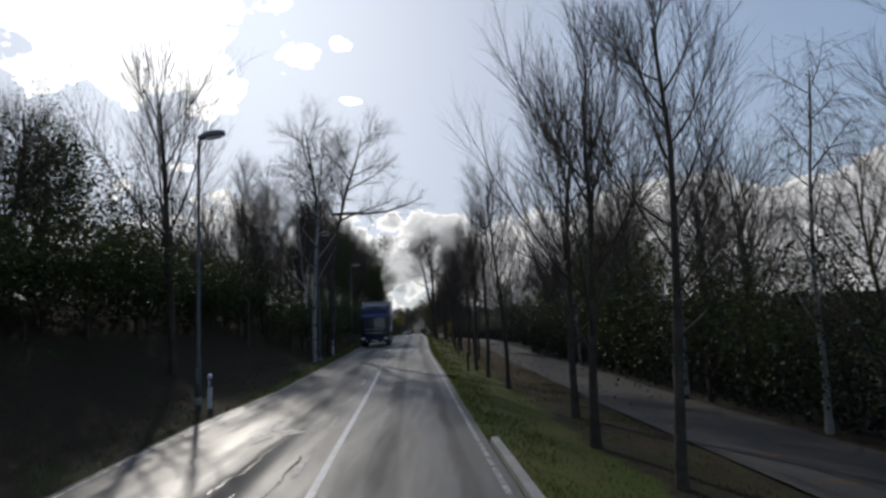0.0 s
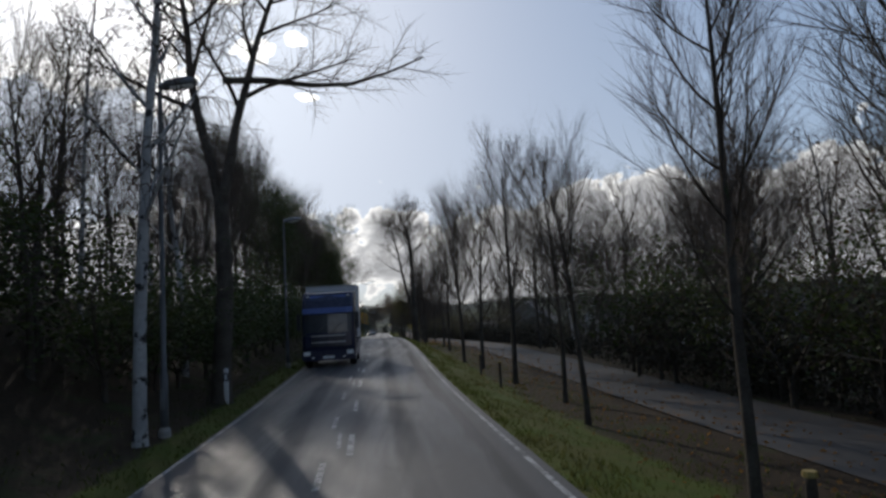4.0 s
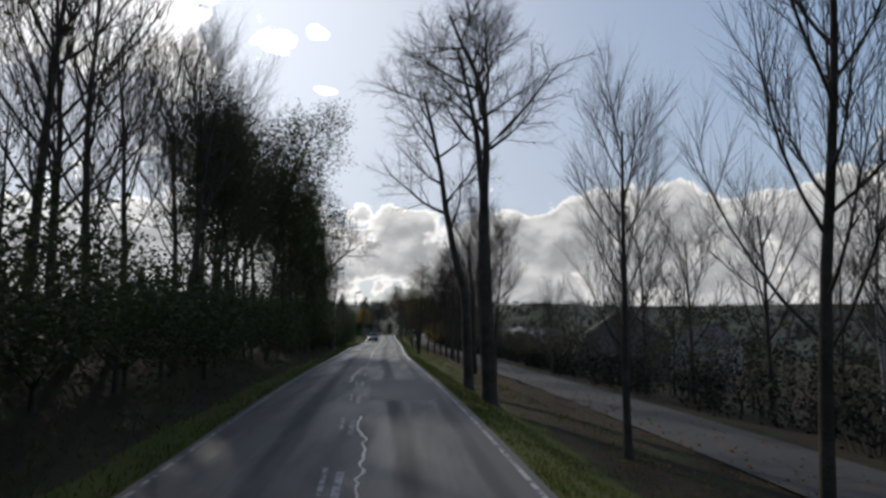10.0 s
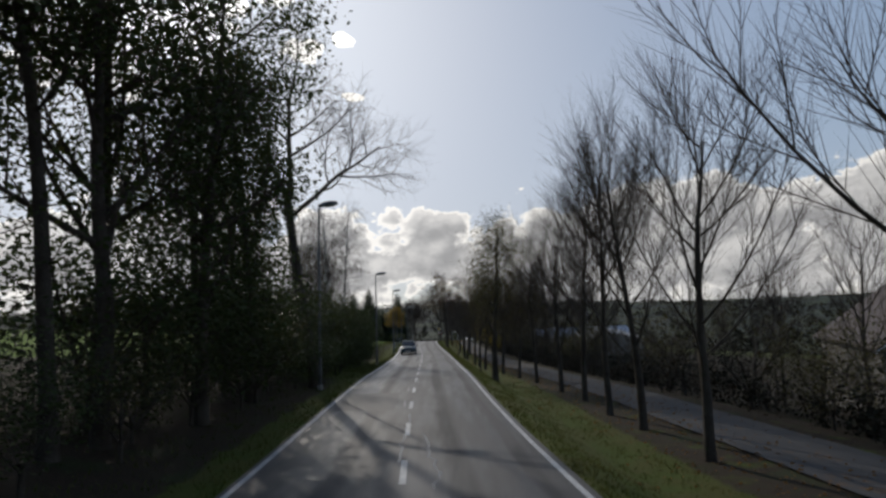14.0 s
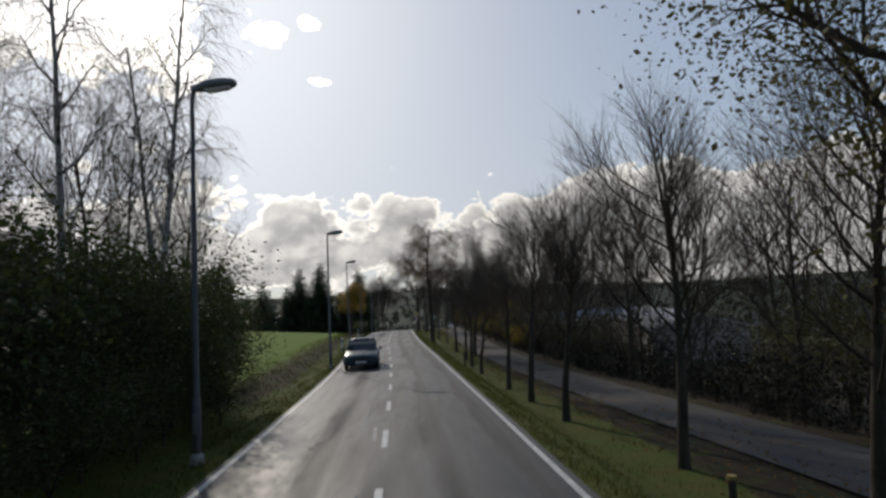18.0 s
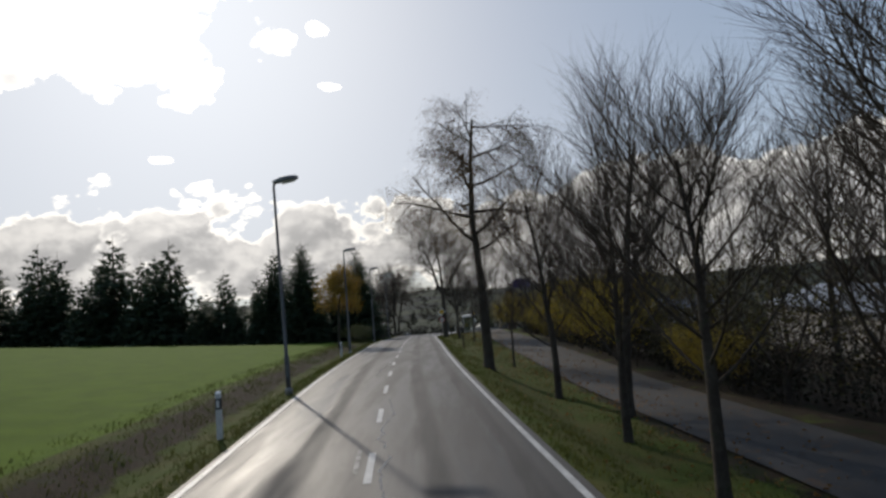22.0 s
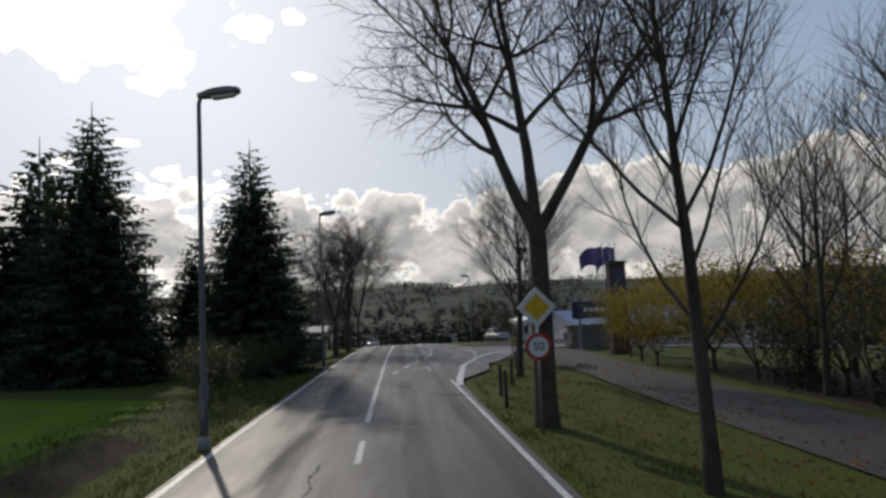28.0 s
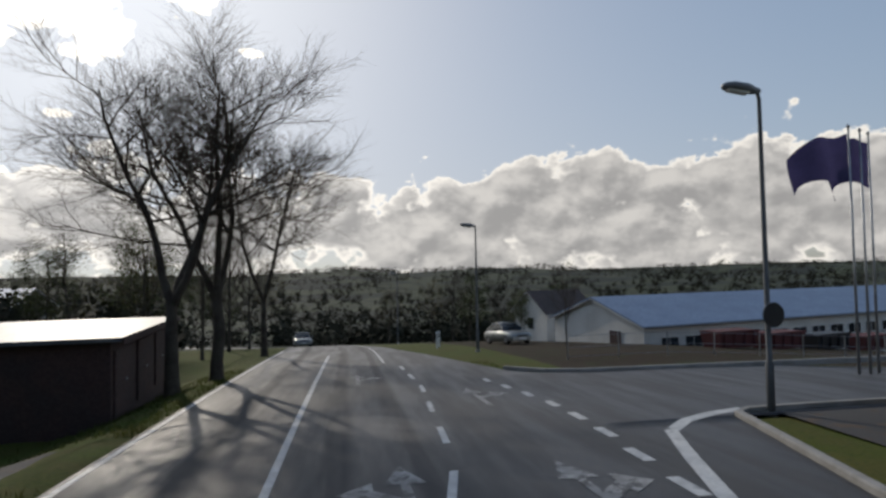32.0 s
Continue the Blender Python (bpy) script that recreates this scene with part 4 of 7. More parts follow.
def spruce_parts(seed, height, width, thick=1.0, slim=0.27):
    """Branches all round the stem, longer towards the ground, each with flat sprays and hanging twigs."""
    rnd = random.Random(seed)
    wood, needles = Mesh(), Mesh()
    wood.tube([Vector((0, 0, -0.2)), Vector((0, 0, height * 0.5)), Vector((0, 0, height))], [height * 0.016, height * 0.009, 0.012], 7)
    count = int(height * 30 * thick)
    lobes = [rnd.uniform(0.82, 1.12) for _ in range(9)]

    def spray(p, w, size, flat):
        n0 = len(needles.v)
        u = w.cross(Vector((rnd.uniform(-flat, flat), rnd.uniform(-flat, flat), 1))).normalized() * size * slim
        needles.v += [p - u * 0.4, p + u * 0.4, p + w * size * 0.55 + u, p + w * size, p + w * size * 0.55 - u]
        needles.f.append((n0, n0 + 1, n0 + 2, n0 + 3, n0 + 4))

    for i in range(count):
        f = 1 - math.sqrt(1 - (i + rnd.random()) / count * 0.998)
        z = height * (0.04 + 0.95 * f)
        a = i * 2.39996 + rnd.uniform(-0.3, 0.3)
        lobe = lobes[int(a / 6.2832 * 5 + f * 11) % 9]
        ln = (width * (1 - f) ** 0.82 * lobe * rnd.uniform(0.72, 1.12) + 0.16) * min(1.0, 0.78 + f * 1.6)
        out = Vector((math.cos(a), math.sin(a), 0))
        lift = 0.25 * f + rnd.uniform(-0.08, 0.08)
        drop = (1 - f) * rnd.uniform(0.22, 0.42)
        p0 = Vector((0, 0, z))
        p1 = p0 + out * ln * 0.6 + Vector((0, 0, ln * (lift - drop)))
        p2 = p0 + out * ln + Vector((0, 0, ln * (lift * 1.2 - drop * 1.05)))
        wood.spike(p0, p2, 0.022)
        across = Vector((-out.y, out.x, 0))
        m = max(3, int(ln * 3.4 * thick + 1))
        for j in range(m):
            g = 0.12 + 0.86 * (j + rnd.uniform(0.1, 0.9)) / m
            p = p0.lerp(p1, g / 0.6) if g < 0.6 else p1.lerp(p2, (g - 0.6) / 0.4)
            big = rnd.uniform(0.42, 0.78) * (1.2 - 0.45 * g) * (0.55 + 0.5 * (1 - f)) / thick ** 0.5
            for s in (-1, 1):
                spray(p, (across * s * rnd.uniform(0.5, 1.0) + out * rnd.uniform(0.4, 1.0) - Vector((0, 0, rnd.uniform(0.0, 0.7)))).normalized(), big, 0.6)
            spray(p, (across * rnd.uniform(-0.5, 0.5) + out * rnd.uniform(0.0, 0.7) - Vector((0, 0, rnd.uniform(0.7, 1.3)))).normalized(), big * 0.95, 3.0)
        spray(p2, (out + Vector((0, 0, rnd.uniform(-0.5, 0.5)))).normalized(), 0.34, 0.8)
    return wood, needles


KINDS = {}


def kind(name, seeds, make, thing_name, label, category, group, bark=None, leaf=None, leaf_name="foliage"):
    KINDS[name] = dict(seeds=list(seeds), make=make, name=thing_name, label=label, category=category, group=group, bark=bark or M_BARK, leaf=leaf, leaf_name=leaf_name, made={}, count=0)


def plant(name, d, y, scale=1.0, turn=None, variant=None, sink=0.0, wide=1.0):
    k = KINDS[name]
    v = k["seeds"][(variant if variant is not None else k["count"]) % len(k["seeds"])]
    k["count"] += 1
    x, yy, z = spot(d, y)
    if turn is None:
        turn = (k["count"] * 137.5) % 360
    m = pose(x, yy, z - sink, 0, 0, turn) @ Matrix.Diagonal((scale * wide, scale * wide, scale, 1))
    if v not in k["made"]:
        t = k["make"](v)
        top = thing(k["name"], k["label"], k["category"], k["group"])
        if isinstance(t, Tree):
            part("trunk", t.wood.out(), k["bark"], top, smooth_faces=True)
            part("crown", t.crown.out(), M_TWIG, top)
            if t.leaves.f:
                part(k["leaf_name"], t.leaves.out(), k["leaf"], top)
        else:
            part("trunk", t[0].out(), k["bark"], top)
            part("crown", t[1].out(), k["leaf"], top)
        top.matrix_basis = m
        k["made"][v] = top
        return top
    proto = k["made"][v]
    proto_m = proto.matrix_basis.copy()
    proto.matrix_basis = Matrix.Identity(4)
    ob = copy_thing(proto, m)
    proto.matrix_basis = proto_m
    return ob


ROW = "trees along the road"
kind("upswept", (1, 2, 3), lambda v: Tree(v, UPSWEPT).grow(10.5 + v * 0.4, 0.14), "deciduous_tree", "slender leafless roadside tree with upswept twigs", "tree", ROW)
kind("vase", (11, 12, 13), lambda v: Tree(v, VASE).grow(9.5, 0.135), "deciduous_tree", "leafless tree with a broad fan of upright branches", "tree", ROW)
kind("bushy", (17, 18, 19), lambda v: Tree(v, dict(VASE, **{"kids": (22, 12, 11), "from": (0.27, 0.2, 0.12), "angle": (50, 34, 30), "length": (4.9, 2.0, 1.3)})).grow(8.8, 0.14), "deciduous_tree", "leafless tree with a dense round crown of upright twigs", "tree", ROW)
kind("faint", (14, 15, 16), lambda v: Tree(v, dict(VASE, kids=(13, 8, 8), thick=(0.05, 0.016, 0.009))).grow(10.0, 0.12), "deciduous_tree", "leafless tree in the wood behind the roadside trees", "tree", "trees of the wood")
def long_limbed(v):
    t = Tree(v, OLD).grow(15.0, 0.27, (0.02, 0.02), (5.0, ((-0.22, 0.1, 1.0), (0.22, -0.1, 0.95))))
    t.limb(Vector((0.25, 0, 9.3)), Vector((1, 0.1, 0.05)).normalized(), 6.6, 0.12, 1)
    return t


HIGH = dict(LEAFY, **{"from": (0.42, 0.2, 0.15)})
ROUND = dict(OLD, kids=(11, 12, 14), thick=(0.07, 0.015, 0.006), angle=(62, 46, 42), length=(3.9, 1.9, 0.95), up=(0.2, 0.5, 0.3, 0.2))
kind("limbed", (23,), long_limbed, "old_tree", "tall old leafless tree with one long drooping side limb", "tree", ROW)
kind("spread", (24,), lambda v: Tree(v, OLD).grow(11.0, 0.26, (0.0, 0.0), (3.8, ((-0.55, 0.05, 1.0), (0.10, 0.1, 1.0), (0.6, -0.1, 0.85)))), "old_tree", "broad leafless tree with a forked dark trunk and wide limbs", "tree", ROW)
kind("round", (26, 27), lambda v: Tree(v, ROUND).grow(10.2, 0.17, (0.0, 0.0), (2.4, ((-0.28, 0.1, 1.0), (0.22, -0.12, 0.95), (0.05, 0.3, 0.9)))), "lime_tree", "leafless tree with a rounded crown of fine twigs", "tree", ROW)
kind("high", (44, 45), lambda v: Tree(v, HIGH).grow(12.5, 0.15).leafy(21, 0.12, 0.30, 0.95), "leafy_tree", "tall tree with a bare trunk and a dark leafy crown", "tree", "trees on the bank", None, M_LEAF)
kind("tallold", (28,), lambda v: Tree(v, OLD).grow(15.0, 0.30, (0.0, 0.03), (6.8, ((-0.30, 0.1, 1.0), (0.28, -0.1, 0.95)))), "old_tree", "tall old leafless tree that forks high up", "tree", ROW)
kind("straight", (29,), lambda v: Tree(v, dict(OLD, **{"from": (0.5, 0.25, 0.12)})).grow(15.0, 0.25, (0.01, 0.0)), "old_tree", "tall straight leafless tree with a rough dark trunk", "tree", ROW)
kind("birch", (31, 32), lambda v: Tree(v, DROOPY).grow(13.5, 0.13), "birch_tree", "bare birch with a pale spotted trunk and hanging twigs", "tree", ROW, M_BIRCH)
kind("leafy", (41, 42, 43), lambda v: Tree(v, LEAFY).grow(10.5, 0.16).leafy(18, 0.12, 0.24, 0.95), "leafy_tree", "dense dark green tree in shade on the bank", "tree", "trees on the bank", None, M_LEAF)
kind("thin", (46, 47), lambda v: Tree(v, LEAFY).grow(10.5, 0.15).leafy(7, 0.10, 0.30, 0.6), "half_bare_tree", "half-bare tree with a few dark leaves still hanging", "tree", "trees on the bank", None, M_LEAF_OLIVE)
kind("brownleaf", (51,), lambda v: Tree(v, CONE).grow(7.4, 0.16).leafy(46, 0.050, 0.36, 1.0), "young_oak", "young oak with dry olive-brown leaves still hanging", "tree", ROW, None, M_LEAF_OLIVE)
kind("yellow", (56,), lambda v: Tree(v, dict(CONE, **{"from": (0.42, 0.2, 0.15)})).grow(5.8, 0.09).leafy(20, 0.10, 0.22, 0.9), "autumn_tree", "small autumn tree with thinning orange-brown leaves", "tree", "", None, M_LEAF_ORANGE)
kind("larch", (61,), lambda v: Tree(v, LARCH).grow(13.0, 0.27, (0.06, 0.0)).leafy(30, 0.048, 0.22, 0.95, 0.6), "larch_tree", "tall larch with rusty needles on drooping branches", "tree", ROW, None, M_NEEDLE_RUST)
kind("spruce", (71, 72), lambda v: spruce_parts(v, 12.5, 3.5, 1.15), "spruce_tree", "full dark green spruce with drooping branches to the ground", "tree", "spruces by the field", None, M_NEEDLE)
kind("nearspruce", (76, 77), lambda v: spruce_parts(v, 12.5, 3.5, 1.9, 0.19), "spruce_tree", "full dark green spruce with drooping branches to the ground", "tree", "spruces by the field", None, M_NEEDLE)
kind("farspruce", (73, 74, 75), lambda v: spruce_parts(v, 12.5, 3.6, 0.48), "spruce_tree", "dark green spruce in a row beyond the field", "tree", "spruces by the field", None, M_NEEDLE)
def leaning(v):
    t = Tree(v, dict(OLD, kids=(8, 9, 11))).grow(15.0, 0.27, (-0.15, 0.0), (8.2, ((-0.28, 0.1, 0.85), (0.12, -0.1, 1.0))))
    t.limb(Vector((-1.05, 0, 8.0)), Vector((0.8, 0.1, 0.75)).normalized(), 5.6, 0.13, 0)
    return t


kind("leaning", (33,), leaning, "leaning_tree", "tall leaning leafless tree with a long rising limb", "tree", ROW)
kind("shrub", (81, 82, 83), lambda v: Tree(v, SHRUB).grow(2.8, 0.05, (0, 0), STEMS).leafy(17, 0.10, 0.22), "shrub", "dense dark leafy shrub on the roadside bank", "shrub", "shrubs by the road", None, M_LEAF)
kind("hedge", (84, 85), lambda v: Tree(v, SHRUB).grow(2.9, 0.05, (0, 0), STEMS).leafy(14, 0.088, 0.27), "shrub", "dense dark hedge shrub close to the road", "shrub", "shrubs by the road", None, M_LEAF)
kind("bush", (88, 89), lambda v: Tree(v, dict(SHRUB, kids=(6, 5, 4))).grow(3.4, 0.05, (0, 0), STEMS).leafy(11, 0.085, 0.25), "shrub", "tall dense dark bush at the field's edge", "shrub", "shrubs by the road", None, M_LEAF)
kind("bareshrub", (86, 87), lambda v: Tree(v, SHRUB).grow(3.2, 0.05, (0, 0), STEMS).leafy(1, 0.06, 0.12, 0.4), "shrub", "leafless brown shrub with tangled twigs", "shrub", "shrubs by the road", None, M_LEAF_BROWN)
kind("autumnshrub", (91, 92), lambda v: Tree(v, SHRUB).grow(3.0, 0.05, (0, 0), STEMS).leafy(10, 0.07, 0.24, 0.9), "shrub", "tall shrub with olive and yellow autumn leaves", "shrub", "shrubs by the road", None, M_LEAF_OLIVE)
kind("yellowshrub", (96,), lambda v: Tree(v, SHRUB).grow(3.2, 0.05, (0, 0), STEMS).leafy(24, 0.075, 0.26, 1.0), "shrub", "tall shrub with yellow autumn leaves by the path", "shrub", "shrubs by the road", None, M_LEAF_YELLOW)


THICKET = []


def thickets():
    """Tangled growth behind the first shrubs: stems, twigs and leaves past counting."""
    rnd = random.Random(41)
    wood, leaves = Mesh(), Mesh()
    for d, y, tall, sort in THICKET:
        x, z = float(cx(min(y, 520))) + d, float(land(d, y))
        for _ in range(42 if sort == 2 else 22):
            a, r = rnd.uniform(0, 6.28), rnd.uniform(0, 0.42) * tall
            p = Vector((x + math.cos(a) * r, y + math.sin(a) * r, z + rnd.uniform(-0.1, 0.45) * tall))
            q = p + Vector((math.cos(a) * rnd.uniform(0, 0.3), math.sin(a) * rnd.uniform(0, 0.3), rnd.uniform(0.35, 0.8))) * tall * 0.7
            wood.spike(p, q, rnd.uniform(0.008, 0.02))
        small = sort >= 3 or y > 160
        for _ in range(900 if sort == 4 else 330 if sort == 3 else 170 if small else 200 if sort == 1 else 110):
            a, r, h = rnd.uniform(0, 6.28), rnd.random() ** 0.6 * 0.5, rnd.random()
            r *= math.sqrt(max(0.05, 1 - (h - 0.35) ** 2 * 1.6))
            leaves.leaf(Vector((x + math.cos(a) * r * tall, y + math.sin(a) * r * tall, z + h * tall * 0.95)), rnd.uniform(0.09, 0.19) if small else rnd.uniform(0.12, 0.27), rnd)
    tagged(part("thicket_stems", wood.out(), M_TWIG, None, "tangled bare stems behind the roadside shrubs", "stuff"), category="shrubs")
    tagged(part("thicket_leaves", leaves.out(), M_LEAF_FAR, None, "dull dark leaves of the thickets by the road", "stuff"), category="shrubs")


def plant_left():
    rnd = random.Random(7)
    # by the start: tree behind the lamp, old tree with its long limb, birches
    plant("vase", -7.0, 31.6, 1.06, 40, 0)
    plant("birch", -4.3, 47.0, 1.06, 20, 0)
    plant("birch", -6.4, 57.0, 0.95, 200, 1)
    plant("limbed", -4.1, 53.0, 1.08, 0, 0)
    # dark growth on the bank
    for k in range(44):
        y = 12 + k * 2.4 + rnd.uniform(-1, 1)
        near = 8.6 if y < 50 else 5.7
        plant("shrub" if y < 50 else "hedge", -near - rnd.uniform(0, 1.2), y, rnd.uniform(0.8, 1.2), wide=1.35)
        THICKET.append((-near - 2.6 - rnd.uniform(0, 1.5), y + 1, rnd.uniform(2.6, 3.8), 1))
        THICKET.append((-near - 5.0 - rnd.uniform(0, 3), y, rnd.uniform(3.0, 4.6), 1))
    for k in range(22):
        y = 14 + k * 2.3
        THICKET.append((-10.5 - rnd.uniform(0, 2.5), y, rnd.uniform(5.0, 6.6) * (1 if y < 46 else 0.7), 4))
        THICKET.append((-14 - rnd.uniform(0, 3), y + 1, rnd.uniform(6.5, 8.5) * (1 if y < 46 else 0.7), 4))
    for y, d, s in ((16, -10.5, 0.6), (22.5, -11, 0.66), (28, -10.8, 0.6), (34.5, -10.4, 0.5), (20, -13, 0.75), (26, -15, 0.7), (33, -13, 0.6), (37, -15, 0.7), (40, -11, 0.55), (46, -9.5, 0.62), (49, -11, 0.7), (52, -9, 0.66), (59, -8.5, 0.66), (63, -7.5, 0.6), (66, -9, 0.75)):
        plant(rnd.choice(("thin", "leafy")) if y < 42 else "faint", d, y, s * (1.0 if y < 42 else 0.75))
    for y, d, s in ((46, -8.2, 0.6), (51, -8.4, 0.65)):
        plant("thin", d, y, s, wide=1.25)
    for y, d, s in ((44, -7.6, 0.8), (49.5, -7.8, 0.8)):
        plant("vase", d, y, s, wide=0.9)
    for y, d, s, n in ((55.5, -9.4, 0.75, "birch"), (58.5, -7.6, 0.66, "vase"), (61.5, -9.2, 0.7, "birch"), (63, -7.2, 0.66, "vase"), (66, -8.6, 0.68, "upswept"), (69, -7.4, 0.86, "vase"), (71.5, -9.0, 0.88, "vase"), (74, -7.8, 0.8, "upswept"), (60, -12.5, 0.8, "upswept"), (66.5, -13, 0.75, "vase"), (50, -12, 0.6, "vase"), (43, -11.5, 0.6, "upswept"), (31, -12.5, 0.6, "vase"), (25, -11, 0.55, "upswept")):
        plant(n, d, y, s * (1.2 if y > 55 else 1.05), wide=0.92)
    for y, d, s, n in ((77, -9.2, 0.95, "high"), (80, -7.6, 0.9, "leafy"), (84, -8.0, 1.08, "leafy"), (87, -9, 1.0, "vase"), (91, -8, 0.95, "vase"), (95, -8.5, 1.0, "vase"), (99, -9, 0.9, "vase"), (102, -7.5, 1.0, "vase"), (105, -9, 1.0, "vase"),
                       (109, -8.2, 0.95, "thin"), (112, -7.4, 1.0, "faint"), (116, -9.0, 1.05, "thin"), (119.5, -7.2, 1.05, "high"), (122, -8.6, 1.05, "high"), (125, -6.4, 1.05, "leafy"), (127, -7.6, 1.1, "thin"), (129, -5.7, 1.0, "leafy"), (131.5, -6.6, 0.95, "leafy"), (134, -5.8, 0.85, "leafy"), (136.5, -7.4, 0.9, "thin")):
        plant(n, d, y, s * (1.0 if y < 86 else 1.2), wide=0.95)
    # close ranks of tall crowns on the bank
    for k in range(3):
        y = 92 + k * 8.0 + rnd.uniform(-0.8, 0.8)
        plant(("vase", "faint", "upswept", "vase")[k % 4], -8.8 - rnd.uniform(0, 3.5), y, rnd.uniform(1.25, 1.45), wide=0.95)
    for d, y, s, n in ((-7.2, 107.5, 0.92, "high"), (-9.5, 111, 1.0, "high"), (-10.5, 118, 1.2, "leafy"), (-6.6, 123.5, 1.15, "high")):
        plant(n, d, y, s)
    # deeper in the wood
    for k in range(18):
        y = 60 + k * 2.6 + rnd.uniform(-1, 1)
        plant("faint", -12.0 - rnd.uniform(0, 5), y, rnd.uniform(0.6, 0.85))
    # leaning bare tree beside the lamp
    plant("leaning", -4.6, 140.0, 0.98, 0)
    for k in range(15):
        y = 113 + k * 2.7 + rnd.uniform(-0.8, 0.8)
        plant(("bush" if y > 134 else "hedge") if k % 4 else "autumnshrub", -4.9 - rnd.uniform(0, 0.8) - (2.0 if y > 138 else 0.5), y, rnd.uniform(0.85, 1.15) * (0.95 if y > 138 else 0.9 if y > 127 else 0.65), wide=1.0 if y > 138 else 1.25)
        THICKET.append((-7.6 - rnd.uniform(0, 2.0), y + 1, rnd.uniform(2.4, 3.4), 1))
    for k in range(9):
        plant("hedge", -6.6 - rnd.uniform(0, 0.8), 126 + k * 2.8, rnd.uniform(1.35, 1.6) * (0.7 if k > 4 else 1), wide=1.25)
    for y, d, s, n in ((146, -6.8, 0.66, "thin"), (151, -8.0, 0.72, "birch"), (156, -8.5, 0.66, "upswept"), (161, -8.0, 0.70, "birch"), (165, -8.2, 0.95, "birch"), (169.5, -7.6, 1.05, "birch"), (172.5, -8.8, 1.0, "birch"), (176.5, -11.5, 0.85, "birch"), (183.5, -11.4, 0.98, "vase"), (171, -10.5, 0.9, "vase"), (150, -11.5, 0.7, "vase"), (158, -12.5, 0.7, "vase")):
        plant(n, d, y, s)
    for k in range(14):
        last = k > 10
        plant("bush" if k % 5 else "autumnshrub", -5.5 - rnd.uniform(0, 0.6) - last * 0.3, 149 + k * 1.5, rnd.uniform(0.95, 1.15) * (0.8 if last else 1), wide=0.95)
        plant("bush", -6.9 - rnd.uniform(0, 1.2), 150 + k * 1.5, rnd.uniform(1.0, 1.25), wide=1.2)
        THICKET.append((-9.5 - rnd.uniform(0, 2), 150 + k * 1.5, rnd.uniform(3.0, 4.0), 1))
    for d, y, s, n in ((-5.7, 165.5, 0.72, "bush"), (-5.9, 167.6, 0.7, "bush"), (-6.3, 169.6, 0.75, "bush"), (-7.3, 168.4, 1.0, "bush"), (-7.6, 171.2, 0.95, "bush"), (-6.9, 171.0, 0.62, "autumnshrub"), (-8.0, 176.5, 0.8, "autumnshrub"), (-7.2, 173.8, 0.55, "bush"), (-8.8, 178.6, 0.5, "bush"), (-9.4, 174.5, 0.8, "bush"), (-6.9, 171.5, 0.7, "autumnshrub")):
        plant(n, d, y, s, wide=1.3)
    # low growth at the foot of the tall bushes
    for k in range(17):
        plant("bush", -4.75 - rnd.uniform(0, 0.5), 139 + k * 1.75, rnd.uniform(0.42, 0.6), wide=1.25)
    # spruces beyond the field
    for d, y, s in ((-6.6, 260.7, 0.95), (-13.2, 257.6, 1.02), (-10.4, 263.5, 0.62), (-17.5, 261, 0.98), (-21, 266, 0.55), (-24.5, 262, 0.66), (-28.5, 267, 0.52), (-32, 263, 0.95), (-35.5, 266, 0.85), (-39, 262, 1.0), (-43, 267, 0.9), (-47, 263, 0.9), (-51.5, 266, 1.02), (-56, 262, 0.98), (-61, 267, 0.95), (-66.5, 264, 1.0), (-73, 266, 0.98), (-80, 265, 1.0), (-88, 268, 1.0), (-97, 266, 1.0)):
        plant("nearspruce" if d > -14 and y < 262 else "spruce" if d > -20 else "farspruce", d, y, s * 1.04 if d > -20 else s * 1.3, wide=1.08 if d > -20 else 1.2)
    for d, y, s in ((-19.2, 259, 0.55), (-27, 260, 0.45), (-30, 270, 0.5), (-37, 270, 0.9), (-41, 258, 0.6), (-45, 271, 0.95), (-49, 260, 0.7), (-53.5, 271, 0.9), (-58.5, 268, 0.85), (-63.5, 262, 0.8), (-70, 262, 0.85), (-76.5, 270, 0.95), (-84, 263, 0.85), (-22.5, 260, 0.42), (-34, 259, 0.75), (-55, 258, 0.7), (-60, 258, 0.75)):
        plant("farspruce", d, y, s * 1.34, wide=1.15)
    plant("yellow", -5.6, 233.4, 1.05, 30)
    for k in range(9):
        plant(rnd.choice(("shrub", "autumnshrub")), -5.4 - rnd.uniform(0, 2.5), 249 + k * 1.7, rnd.uniform(0.45, 0.7), wide=1.4)
    # pair of trees by the driveway and one further down
    plant("round", -4.3, 279.0, 0.98, 10, 0, wide=1.36)
    plant("round", -3.5, 281.8, 1.0, 130, 1, wide=1.36)
    plant("round", -3.5, 295.0, 1.12, 250, 0)
    for k in range(18):
        THICKET.append((-18 - k * 2.2, 313 + rnd.uniform(-3, 3), rnd.uniform(2.8, 3.8), 1))
    for k in range(16):
        THICKET.append((-19 - rnd.uniform(0, 24), 296 + rnd.uniform(0, 45), rnd.uniform(3.2, 5.5), 2))


